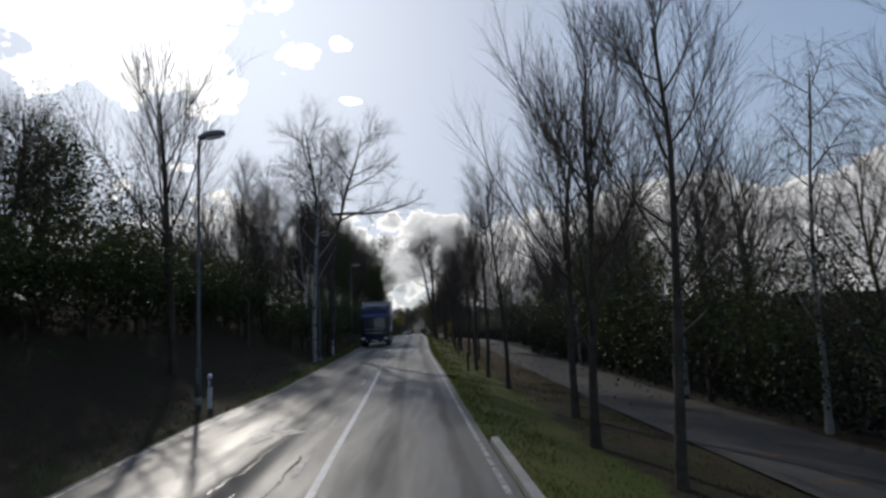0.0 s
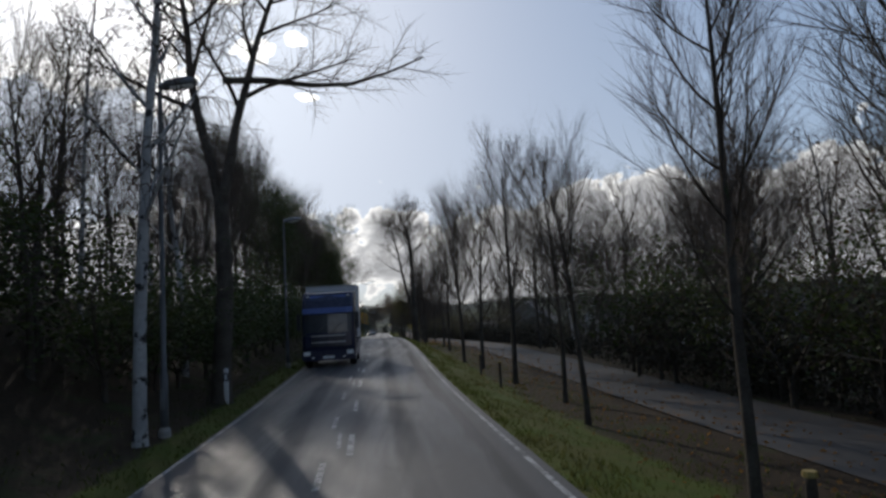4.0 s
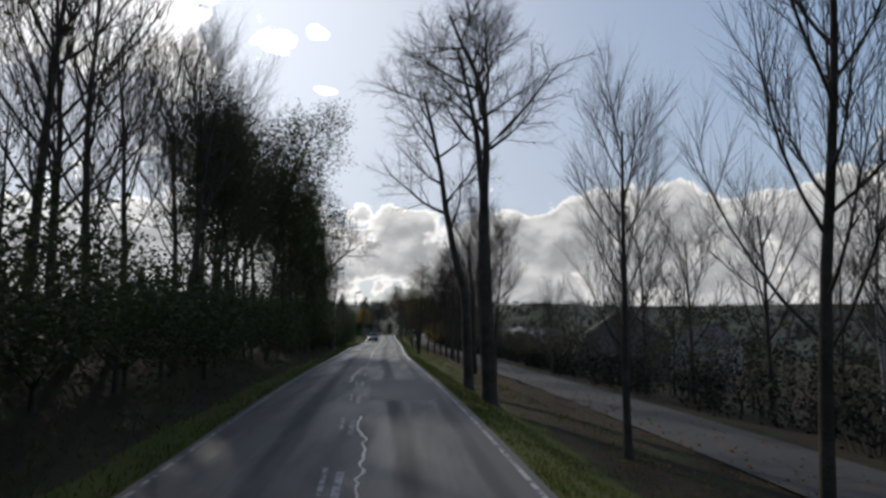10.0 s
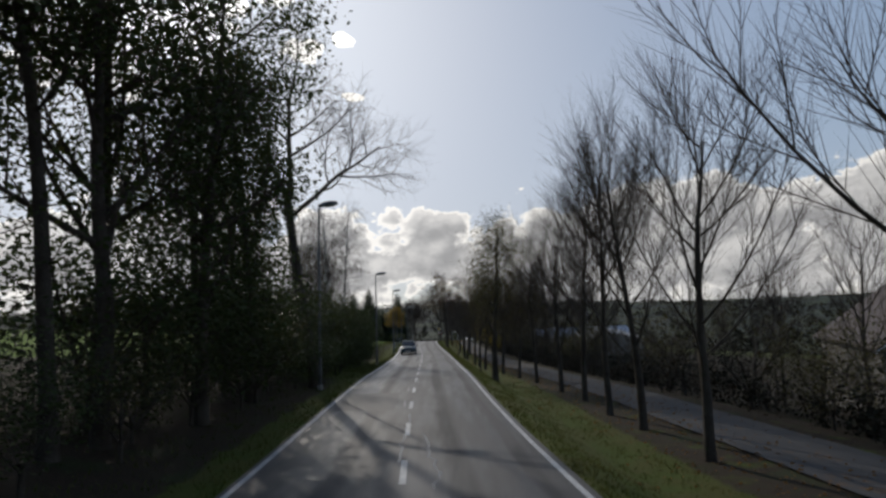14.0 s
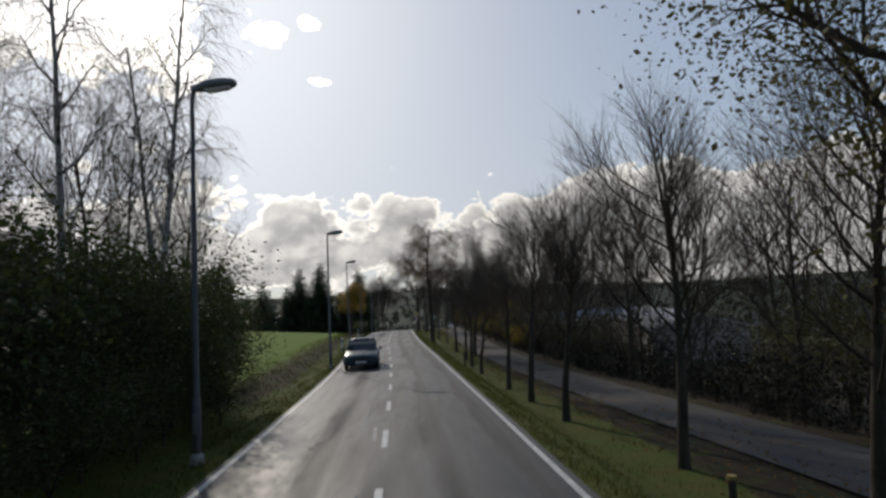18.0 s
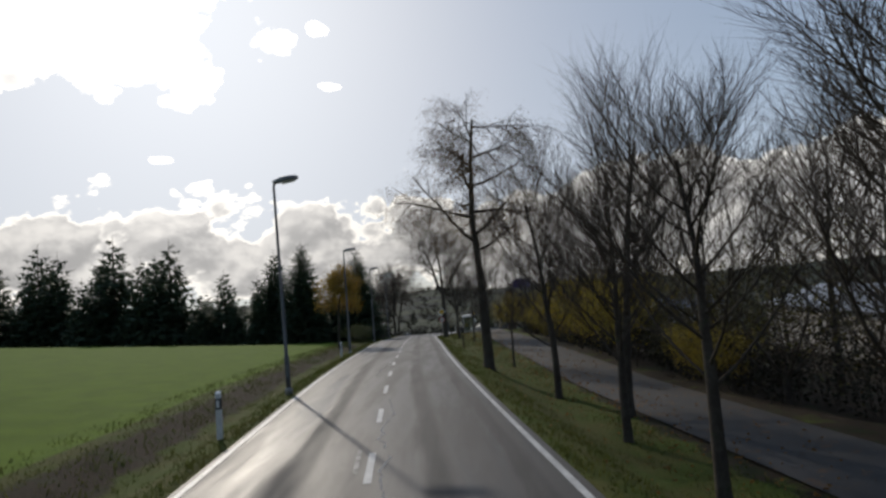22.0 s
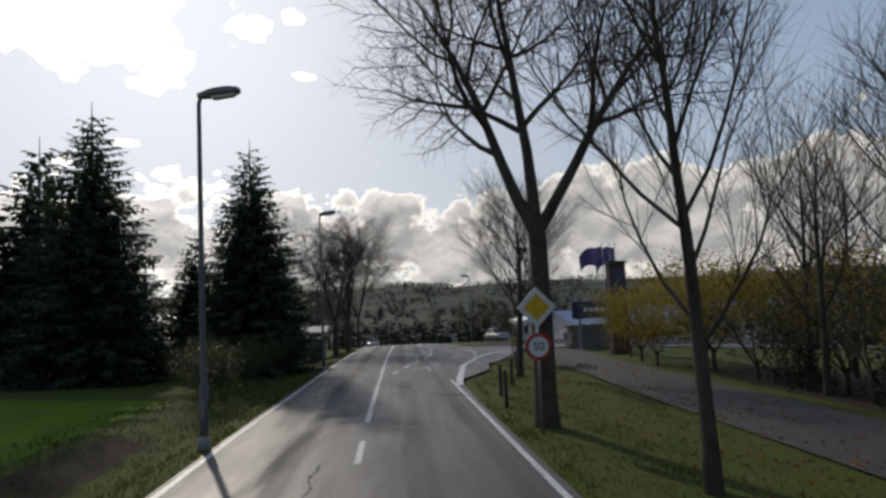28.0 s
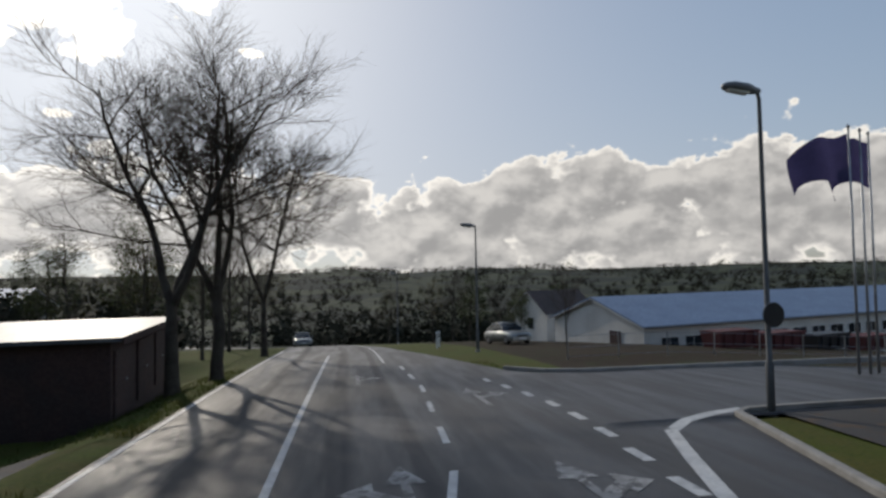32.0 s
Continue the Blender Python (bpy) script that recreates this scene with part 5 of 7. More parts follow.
def plant_right():
    rnd = random.Random(11)
    # row on the verge
    for y, d, s, n in ((20.1, 5.9, 0.70, "upswept"), (23.4, 5.5, 0.82, "vase"), (27.6, 6.2, 0.86, "vase"), (34.5, 5.4, 0.8, "upswept"), (38.3, 5.1, 0.78, "upswept"), (41.3, 4.9, 0.7, "upswept"), (49.1, 5.7, 0.72, "vase"), (53, 6.4, 0.7, "upswept"),
                       (59, 6.2, 0.8, "upswept"), (66, 6.0, 0.85, "vase"), (71.1, 5.7, 0.80, "upswept"), (77.4, 6.5, 0.98, "vase"), (83.4, 6.2, 0.76, "upswept"), (90.5, 6.6, 0.74, "upswept"), (109.4, 6.4, 0.8, "upswept"),
                       (119.5, 7.5, 0.92, "vase"), (116.5, 8.4, 0.82, "upswept"), (128.4, 7.9, 0.80, "vase"), (133.5, 8.0, 0.82, "vase"), (137.0, 7.9, 0.78, "upswept"), (142.0, 8.2, 0.8, "vase"), (146.3, 8.0, 0.76, "vase"), (153.5, 7.9, 0.66, "upswept"), (158, 7.4, 0.66, "vase"),
                       (163, 6.8, 0.66, "upswept"), (169.9, 6.0, 0.66, "vase"), (174.8, 5.9, 0.68, "vase"), (179.2, 5.8, 0.6, "upswept"), (186.7, 5.6, 0.56, "upswept"), (191.4, 5.7, 0.6, "vase"), (196.4, 6.0, 0.56, "upswept"), (203, 6.0, 0.70, "vase"), (199.2, 7.1, 0.82, "vase"),
                       (212.1, 6.0, 0.40, "upswept"), (224.9, 5.9, 0.36, "upswept"), (231.6, 5.8, 0.46, "upswept"), (236.6, 4.9, 0.78, "vase"), (252.4, 5.6, 0.74, "bushy"), (216.2, 5.4, 0.58, "upswept")):
        s *= 0.85 if 32 < y < 54 else 1.14 if 118 < y < 198 else 1.04 if 198 <= y < 204 else 1.0
        plant("bushy" if 157 < y < 198 else n, d, y, s, wide=1.35 if y > 250 else 1.3 if 160 < y < 204 else 1.12 if y > 118 else 1.0)
    for k in range(9):
        plant("faint", 12.6 + rnd.uniform(0, 4), 170 + k * 4.2, rnd.uniform(0.75, 0.95), wide=1.25)
    for k in range(16):
        plant(("faint", "vase", "faint", "birch")[k % 4], 12.4 + rnd.uniform(0, 8), 51 + k * 2.2 + rnd.uniform(-1, 1), rnd.uniform(0.7, 0.92), wide=1.25)
    # bare trees below the path
    for k in range(26):
        y = 24 + k * 3.5 + rnd.uniform(-1, 1)
        plant(("faint", "faint", "birch", "faint")[k % 4], 14.5 + rnd.uniform(0, 9), y, rnd.uniform(0.72, 0.98), wide=1.15)
    # pair of old trees by the bend, oak, larch, forked tree with the road signs
    plant("tallold", 4.7, 98.4, 0.95, 100, 0)
    plant("straight", 4.85, 104.6, 0.95, 30, 0)
    plant("brownleaf", 5.1, 153.3, 1.35, 10)
    plant("larch", 4.3, 208.4, 0.85, 60)
    plant("spread", 3.85, 241.3, 0.96, 10, 0)
    # woods and thickets beyond the path
    for k in range(104):
        y = 12 + k * 2.32 + rnd.uniform(-1, 1)
        pin = float(side(y, PATH_IN))
        if y > 250:
            continue
        open_view = 68 < y < 104
        n = rnd.choice(("bareshrub", "bareshrub", "bareshrub", "autumnshrub"))
        tall = rnd.uniform(1.0, 1.45) if not open_view else rnd.uniform(0.65, 0.95)
        if y > 238:
            tall *= 0.7
        elif y > 165:
            tall *= 1.2
        plant(n, pin + 4.5 + rnd.uniform(0, 3.6) + (2 if open_view else 0), y + rnd.uniform(-1, 1), tall * rnd.uniform(0.75, 1.15), wide=rnd.uniform(1.1, 1.5))
        for _ in range(2):
            THICKET.append((pin + 4.4 + rnd.uniform(0, 3.0), y + rnd.uniform(-1.2, 1.2), rnd.uniform(1.1, 2.3), 2))
        if y < 62:
            THICKET.append((pin + 4.6 + rnd.uniform(0, 2.5), y, rnd.uniform(2.6, 3.8), 3))
            THICKET.append((pin + 8 + rnd.uniform(0, 3), y + 1, rnd.uniform(4.2, 5.6), 3))
        if k % 2:
            THICKET.append((pin + 7 + rnd.uniform(0, 3), y, min(tall * 3.6, 3.8), 1))
        THICKET.append((pin + 12 + rnd.uniform(0, 8), y, min(tall * 4.0, 4.4), 2))
        if 195 < y < 246:
            plant(rnd.choice(("yellowshrub", "bareshrub", "autumnshrub", "bareshrub", "hedge")), pin + 4.1 + rnd.uniform(0, 2.4), y + rnd.uniform(-1, 1), rnd.uniform(0.5, 1.25), wide=rnd.uniform(0.9, 1.3))
        if k % 3 == 0:
            n = rnd.choice(("faint", "faint", "thin", "birch", "faint"))
            plant(n, pin + 6.5 + rnd.uniform(0, 12), y, rnd.uniform(0.55, 0.85) * (0.8 if open_view else 1))
    for y, d, s, n in ((24, 11, 0.62, "birch"), (30, 10.5, 0.75, "birch"), (44, 11, 0.65, "birch")):
        plant(n, d, y, s)
    # tall half-bare growth close to the path at the start
    for k in range(26):
        y = 13 + k * 1.9 + rnd.uniform(-0.6, 0.6)
        plant("bareshrub" if k % 3 else "hedge", 11.0 + rnd.uniform(0, 1.6), y, rnd.uniform(1.1, 1.5), wide=1.15)
        THICKET.append((11.4 + rnd.uniform(0, 1.2), y, rnd.uniform(2.6, 3.9), 3))
    for y, d, s, n in ((17, 10.0, 0.5, "thin"), (24, 12.5, 0.6, "faint"), (31, 11.8, 0.62, "thin"), (37, 11.5, 0.8, "thin"), (40, 12.4, 0.66, "leafy"), (45.5, 12.5, 0.7, "faint")):
        plant(n, d, y, s, wide=1.2)
    # dark undergrowth below the path
    for k in range(40):
        y = 152 + k * 2.3
        pin = float(side(y, PATH_IN))
        THICKET.append((pin + 5.0 + rnd.uniform(0, 1.5), y, rnd.uniform(1.8, 2.8), 3))
        THICKET.append((pin + 8.0 + rnd.uniform(0, 3), y + 1, rnd.uniform(2.8, 3.9), 3))
    # yellow and dark growth between the path and the workshop yard
    for d, y, s, n in ((11.0, 211.5, 1.15, "yellowshrub"), (11.6, 214.5, 1.2, "yellowshrub"), (11.2, 218.5, 0.9, "yellowshrub"), (11.9, 254.0, 0.85, "yellowshrub"), (12.3, 256.6, 1.0, "yellowshrub"), (12.9, 259.4, 0.9, "autumnshrub"), (13.6, 252.5, 1.25, "yellowshrub"), (14.6, 255.0, 1.15, "yellowshrub"), (15.8, 250.0, 1.3, "yellowshrub"), (13.0, 248.6, 1.0, "bareshrub"), (14.2, 246.0, 1.1, "autumnshrub"), (17.5, 253.0, 1.2, "shrub"), (18.5, 249.0, 1.3, "shrub"), (20.5, 254.0, 1.2, "bareshrub")):
        plant(n, d, y, s, wide=1.2)
    for d, y, s in ((12.4, 239.5, 0.8), (14.8, 242.5, 0.85), (12.8, 245.0, 0.7), (17.2, 246.5, 0.9), (15.2, 249.0, 0.75), (19.5, 243.0, 0.9), (18.8, 251.5, 0.8), (16.6, 238.0, 0.85)):
        plant("faint", d, y, s, wide=1.2)
    # far trees in the valley and past the junction
    for k in range(44):
        y, d = rnd.uniform(318, 470), rnd.uniform(-70, 150)
        if abs(d) < 12:
            continue
        THICKET.append((d, y, rnd.uniform(4.0, 7.0), 2))
    for d, y, s, n in ((-9, 306, 0.9, "faint"), (-12, 302, 0.8, "thin"), (-8, 314, 1.0, "vase"), (-14, 311, 0.9, "leafy"), (-18, 306, 0.8, "thin"), (-22, 312, 0.8, "leafy"), (-27, 307, 0.7, "thin"), (-7, 324, 1.0, "faint"), (-11, 330, 0.9, "leafy"), (-5.5, 335, 1.0, "thin"), (11, 318, 0.55, "thin"), (14, 322, 0.6, "faint"), (17, 326, 0.6, "leafy"), (9, 332, 0.6, "thin"), (22, 330, 0.6, "faint"), (27, 334, 0.6, "thin"), (34, 338, 0.7, "leafy"), (15.5, 296.5, 0.42, "faint"), (13.6, 300.5, 0.3, "leafy")):
        plant(n, d, y, s, wide=1.25)
    for k in range(14):
        y, d = rnd.uniform(60, 240), rnd.uniform(30, 70)
        plant("faint", d, y, rnd.uniform(0.7, 1.0))
    for k in range(60):
        y, d = rnd.uniform(60, 240), rnd.uniform(34, 90)
        THICKET.append((d, y, rnd.uniform(3.0, 6.0), 2))


def far_woods():
    """Thickets and tree belts in the valley and on the hills, too far to count."""
    rnd = random.Random(23)
    m = Mesh()

    def clump(x, y, z, r, n, size=(0.3, 0.6)):
        for _ in range(n):
            a, b = rnd.uniform(0, 6.28), rnd.random()
            p = Vector((x + math.cos(a) * r * b, y + math.sin(a) * r * b, z + rnd.uniform(0.1, 1.5) * r))
            m.leaf(p, r * rnd.uniform(*size), rnd)
        for _ in range(12 if n > 20 else 0):
            a, b = rnd.uniform(0, 6.28), rnd.random() * 0.6
            m.leaf(Vector((x + math.cos(a) * r * b, y + math.sin(a) * r * b, z + rnd.uniform(0.15, 0.9) * r)), r * rnd.uniform(0.4, 0.7), rnd)

    for k in range(1100):
        y, d = 318 + 170 * rnd.random() ** 1.5, rnd.uniform(-130, 190)
        if -16 < d < 12 or (d > 0 and y < 345):
            continue
        clump(float(cx(min(y, 520))) + d, y, float(land(d, y)), rnd.uniform(2.4, 4.6), 130, (0.10, 0.24))
    for k in range(1500):
        y = rnd.uniform(420, 1500)
        d = rnd.uniform(-0.75, 0.85) * y
        if abs(d) < 14 and y < 420:
            continue
        r = rnd.uniform(2.5, 5.0) * (1 + y / 1500)
        clump(float(cx(min(y, 520))) + d, y, float(land(d, y)), r, 44, (0.16, 0.36))
    for k in range(420):
        y, d = rnd.uniform(-20, 330), rnd.uniform(60, 420)
        clump(float(cx(y)) + d, y, float(land(d, y)), rnd.uniform(2.5, 4.5), 16)
    for k in range(700):
        y, d = rnd.uniform(1500, 2700), rnd.uniform(-1900, 2100)
        x = float(cx(520)) + d
        for _ in range(3):
            clump(x + rnd.uniform(-40, 40), y + rnd.uniform(-30, 30), float(land(d, y)) - 2, rnd.uniform(7, 13), 18, (0.3, 0.6))
    tagged(part("far_woods", m.out(), M_LEAF_FAR, None, "distant dark woods and hedges in the valley", "stuff"), category="woods")

# ---- things ----
def block(x0, x1, y0, y1, z0, z1, bevel=0.0, bm=None):
    bm = bm or bmesh.new()
    made = bmesh.ops.create_cube(bm, size=1.0)["verts"]
    for v in made:
        v.co = Vector((x0 + (v.co.x + 0.5) * (x1 - x0), y0 + (v.co.y + 0.5) * (y1 - y0), z0 + (v.co.z + 0.5) * (z1 - z0)))
    if bevel:
        edges = list({e for v in made for e in v.link_edges})
        bmesh.ops.bevel(bm, geom=edges, offset=bevel, segments=2, affect="EDGES")
    return bm


def rod(points, radii, sides=10):
    m = Mesh()
    pts = [Vector(p) for p in points]
    m.tube(pts, radii, sides)
    n = len(m.v)
    m.f.append(tuple(reversed(range(sides))))
    m.f.append(tuple(range(n - sides, n)))
    return m.out()


def disc(r, y0, y1, z, sides=28, x=0.0):
    """A round plate that faces -y."""
    verts, faces = [], []
    for yy in (y0, y1):
        verts += [(x + r * math.cos(6.2832 * k / sides), yy, z + r * math.sin(6.2832 * k / sides)) for k in range(sides)]
    faces.append(tuple(range(sides)))
    faces.append(tuple(reversed(range(sides, 2 * sides))))
    faces += [(k, k + sides, (k + 1) % sides + sides, (k + 1) % sides) for k in range(sides)]
    return verts, faces


def loft(sections, closed=True):
    """Joins rings of equal length into a skin; the ends are capped."""
    verts, faces = [], []
    n = len(sections[0])
    for s in sections:
        verts += [tuple(p) for p in s]
    for i in range(len(sections) - 1):
        for k in range(n):
            a, b = i * n + k, i * n + (k + 1) % n
            faces.append((a, b, b + n, a + n))
    if closed:
        faces.append(tuple(reversed(range(n))))
        faces.append(tuple(range(len(verts) - n, len(verts))))
    return verts, faces


def stand(top, d, y, turn=0.0, lift=0.0):
    x, yy, z = spot(d, y)
    top.matrix_basis = pose(x, yy, z + lift, 0, 0, turn)
    return top


LAMP = []


def street_lamp(d, y, turn=0.0, lean=0.0, tall=7.35):
    if not LAMP:
        top = thing("street_lamp", "galvanised street lamp post with a flat lamp head", "street lamp", "street lamps along the road")
        part("post", rod([(0, 0, -0.3), (0, 0, 1.2), (0, 0, 1.25), (0, 0, 7.0), (0.06, 0, 7.18)], [0.085, 0.085, 0.062, 0.042, 0.040], 12), M_POST, top, smooth_faces=True)
        part("collar", rod([(0, 0, -0.05), (0, 0, 0.12), (0, 0, 0.2)], [0.13, 0.13, 0.09], 12), M_KERB, top)
        part("hatch", block(-0.045, 0.045, -0.097, -0.08, 0.55, 0.95, 0.006), M_GREY, top)
        ring = lambda x, w, lo, hi: [(x, -w, lo + 0.03), (x, -w, hi - 0.05), (x, -w * 0.6, hi), (x, w * 0.6, hi), (x, w, hi - 0.05), (x, w, lo + 0.03), (x, w * 0.7, lo), (x, -w * 0.7, lo)]
        head = part("head", loft([ring(-0.02, 0.05, 7.12, 7.22), ring(0.10, 0.08, 7.11, 7.25), ring(0.28, 0.15, 7.13, 7.31), ring(0.60, 0.17, 7.17, 7.34), ring(0.80, 0.13, 7.20, 7.33), ring(0.86, 0.06, 7.23, 7.30)]), M_GREY, top, smooth_faces=True)
        part("lens", loft([[(0.26, -0.11, 7.13), (0.26, 0.11, 7.13), (0.76, 0.10, 7.19), (0.76, -0.10, 7.19)], [(0.30, -0.08, 7.08), (0.30, 0.08, 7.08), (0.72, 0.07, 7.14), (0.72, -0.07, 7.14)]]), M_LENS, head)
        LAMP.append(top)
        ob = top
    else:
        proto = LAMP[0]
        keep = proto.matrix_basis.copy()
        proto.matrix_basis = Matrix.Identity(4)
        ob = copy_thing(proto, Matrix.Identity(4))
        proto.matrix_basis = keep
    x, yy, z = spot(d, y)
    ground = z
    ob.matrix_basis = pose(x, yy, ground, 0, lean, turn) @ Matrix.Diagonal((1, 1, tall / 7.35, 1))
    return ob


POST = []


def delineator(d, y, turn=0.0, scale=1.0):
    if not POST:
        top = thing("delineator_post", "white plastic roadside marker post with a black band", "marker post", "marker posts along the road")
        ring = lambda z, s=1.0: [(-0.055 * s, -0.06 * s, z), (0.055 * s, -0.06 * s, z), (0.06 * s, 0.02, z), (0.0, 0.07 * s, z), (-0.06 * s, 0.02, z)]
        part("post", loft([ring(-0.2), ring(0.62), ring(0.98)]), M_WHITE, top)
        part("cap", loft([ring(0.98), [(x, y_, 1.0 + (0.05 if y_ > 0 else 0.0)) for x, y_, _ in ring(1.0, 0.9)]]), M_WHITE, top)
        part("band", loft([ring(0.66, 1.06), ring(0.90, 1.06)]), M_DARK, top)
        part("reflector", block(-0.03, 0.03, -0.070, -0.062, 0.70, 0.86, 0.002), M_LENS, top)
        POST.append(top)
        ob = top
    else:
        proto = POST[0]
        keep = proto.matrix_basis.copy()
        proto.matrix_basis = Matrix.Identity(4)
        ob = copy_thing(proto, Matrix.Identity(4))
        proto.matrix_basis = keep
    x, yy, z = spot(d, y)
    ob.matrix_basis = pose(x, yy, z, 0, 0, turn) @ Matrix.Diagonal((scale, scale, scale, 1))


def marker_post(d, y, tall=0.95):
    top = thing("wooden_post", "short dark marker post with an ochre cap in the grass", "post", "short posts on the verge")
    part("post", rod([(0, 0, -0.2), (0, 0, tall - 0.04), (0, 0, tall)], [0.055, 0.05, 0.035], 8), M_BARK, top)
    part("cap", rod([(0, 0, tall), (0, 0, tall + 0.05)], [0.07, 0.06], 8), M_OLIVE_BOX, top)
    stand(top, d, y)


def words(text, size, mat, name, parent, place, turn):
    """Raised lettering in Blender's built-in font, as a mesh."""
    cu = bpy.data.curves.new(name, "FONT")
    cu.body, cu.size, cu.extrude, cu.align_x, cu.align_y = text, size, 0.002, "CENTER", "CENTER"
    tmp = bpy.data.objects.new(name, cu)
    me = bpy.data.meshes.new_from_object(tmp)
    bpy.data.objects.remove(tmp)
    me.materials.clear()
    me.materials.append(mat)
    ob = new(name, me)
    ob.parent = parent
    ob.matrix_basis = pose(*place, *turn)
    return ob


def road_sign(d, y, turn=0.0):
    top = thing("road_sign", "priority road diamond over a round red-rimmed speed limit sign", "road sign")
    part("post", rod([(0, 0, -0.3), (0, 0, 2.85)], [0.03, 0.03], 10), M_STEEL, top, smooth_faces=True)

    def diamond(r, y0, y1, z=2.50):
        return loft([[(0, y0, z - r), (r, y0, z), (0, y0, z + r), (-r, y0, z)], [(0, y1, z - r), (r, y1, z), (0, y1, z + r), (-r, y1, z)]])

    plate = part("diamond_plate", diamond(0.40, -0.050, -0.035), M_WHITE, top)
    part("yellow_face", diamond(0.27, -0.056, -0.052), M_YELLOW, plate, "yellow diamond field")
    rim = part("round_plate", disc(0.27, -0.050, -0.035, 1.72), M_RED, top, "red-rimmed round plate")
    part("white_face", disc(0.20, -0.056, -0.052, 1.72), M_WHITE, rim)
    words("50", 0.24, M_DARK, "number", rim, (0, -0.060, 1.72), (90, 0, 0))
    for z in (2.32, 2.68, 1.60, 1.84):
        part("clamp", block(-0.045, 0.045, -0.036, 0.036, z - 0.02, z + 0.02, 0.004), M_STEEL, top)
    stand(top, d, y, turn)


def round_sign(d, y, z):
    """The back of a round sign, clamped to a lamp post."""
    top = thing("traffic_sign", "round traffic sign clamped to a lamp post, its dark back turned", "road sign")
    plate = part("plate", disc(0.26, -0.012, 0.012, 0.0), M_DARK, top)
    part("rim", rod([(math.cos(a * 0.2618) * 0.26, 0, math.sin(a * 0.2618) * 0.26) for a in range(25)], [0.014] * 25, 6), M_GREY, plate)
    for dz in (-0.12, 0.12):
        part("clamp", block(-0.08, 0.08, 0.01, 0.20, dz - 0.02, dz + 0.02, 0.004), M_STEEL, top)
    x, yy, z0 = spot(d, y)
    top.matrix_basis = pose(x, yy, z0 + z, 0, 0, 4)


def bus_shelter(d, y, turn=0.0):
    """Along y; open to the road at -x."""
    top = thing("bus_shelter", "glass bus shelter with a light flat roof and slim steel posts", "bus shelter")
    roof = part("roof", block(-0.85, 0.75, -2.0, 2.0, 2.28, 2.40, 0.03), M_WHITE, top, "pale flat roof")
    part("fascia", block(-0.90, -0.84, -2.05, 2.05, 2.20, 2.42, 0.01), M_STEEL, roof)
    part("roof_dome", loft([[(-0.7, yy, 2.40), (-0.35, yy, 2.50), (0.25, yy, 2.50), (0.6, yy, 2.40)] for yy in (-1.9, 1.9)]), M_LENS, roof)
    for px in (-0.72, 0.62):
        for py in (-1.9, 0.0, 1.9):
            part("post", block(px - 0.03, px + 0.03, py - 0.03, py + 0.03, -0.15, 2.28, 0.005), M_STEEL, top)
    for py in (-0.95, 0.95):
        pane = part("pane", block(0.612, 0.622, py - 0.90, py + 0.90, 0.25, 2.1), M_CLEAR, top)
        pane.visible_shadow = False
    for py in (-1.9, 1.9):
        pane = part("pane", block(-0.66, 0.56, py - 0.005, py + 0.005, 0.25, 2.1), M_CLEAR, top)
        pane.visible_shadow = False
    bench = part("bench", block(0.15, 0.52, -1.2, 1.2, 0.44, 0.48, 0.01), M_GREY, top)
    for py in (-1.0, 1.0):
        part("bench_leg", block(0.30, 0.36, py - 0.03, py + 0.03, -0.1, 0.44), M_STEEL, bench)
    board = part("timetable", block(-0.70, -0.66, -1.7, -1.2, 1.1, 1.9, 0.01), M_GREY, top)
    part("notice", block(-0.71, -0.703, -1.65, -1.25, 1.15, 1.85), M_WHITE, board)
    x, yy, z = spot(d, y)
    top.matrix_basis = pose(x, yy, z + 0.08, 0, 0, turn) @ Matrix.Diagonal((0.9, 0.62, 0.88, 1))


def litter_bin(d, y):
    top = thing("litter_bin", "small dark litter bin beside the shelter", "bin")
    part("bin", rod([(0, 0, -0.05), (0, 0, 0.1), (0, 0, 0.75), (0, 0, 0.78)], [0.2, 0.21, 0.24, 0.22], 14), M_DARK, top, smooth_faces=True)
    part("rim", rod([(0, 0, 0.76), (0, 0, 0.82)], [0.255, 0.25], 14), M_GREY, top)
    stand(top, d, y)


def grit_box(d, y):
    top = thing("box_on_posts", "ochre metal box on two steel posts by the kerb", "box")
    part("body", block(-0.21, 0.21, -0.16, 0.16, 0.78, 1.17, 0.03), M_OLIVE_BOX, top)
    part("lid", block(-0.235, 0.235, -0.185, 0.185, 1.17, 1.22, 0.015), M_OLIVE_BOX, top)
    for x in (-0.14, 0.14):
        part("leg", block(x - 0.03, x + 0.03, -0.03, 0.03, -0.15, 0.78), M_STEEL, top)
    stand(top, d, y)


def stop_post(d, y):
    top = thing("bus_stop_sign", "bus stop post with a pale round plate", "sign")
    part("post", rod([(0, 0, -0.2), (0, 0, 2.6)], [0.03, 0.03], 10), M_STEEL, top)
    part("plate", disc(0.19, -0.045, -0.033, 2.4), M_YELLOW, top)
    part("timetable", block(-0.17, 0.17, -0.05, -0.033, 1.2, 1.75, 0.004), M_WHITE, top)
    stand(top, d, y)


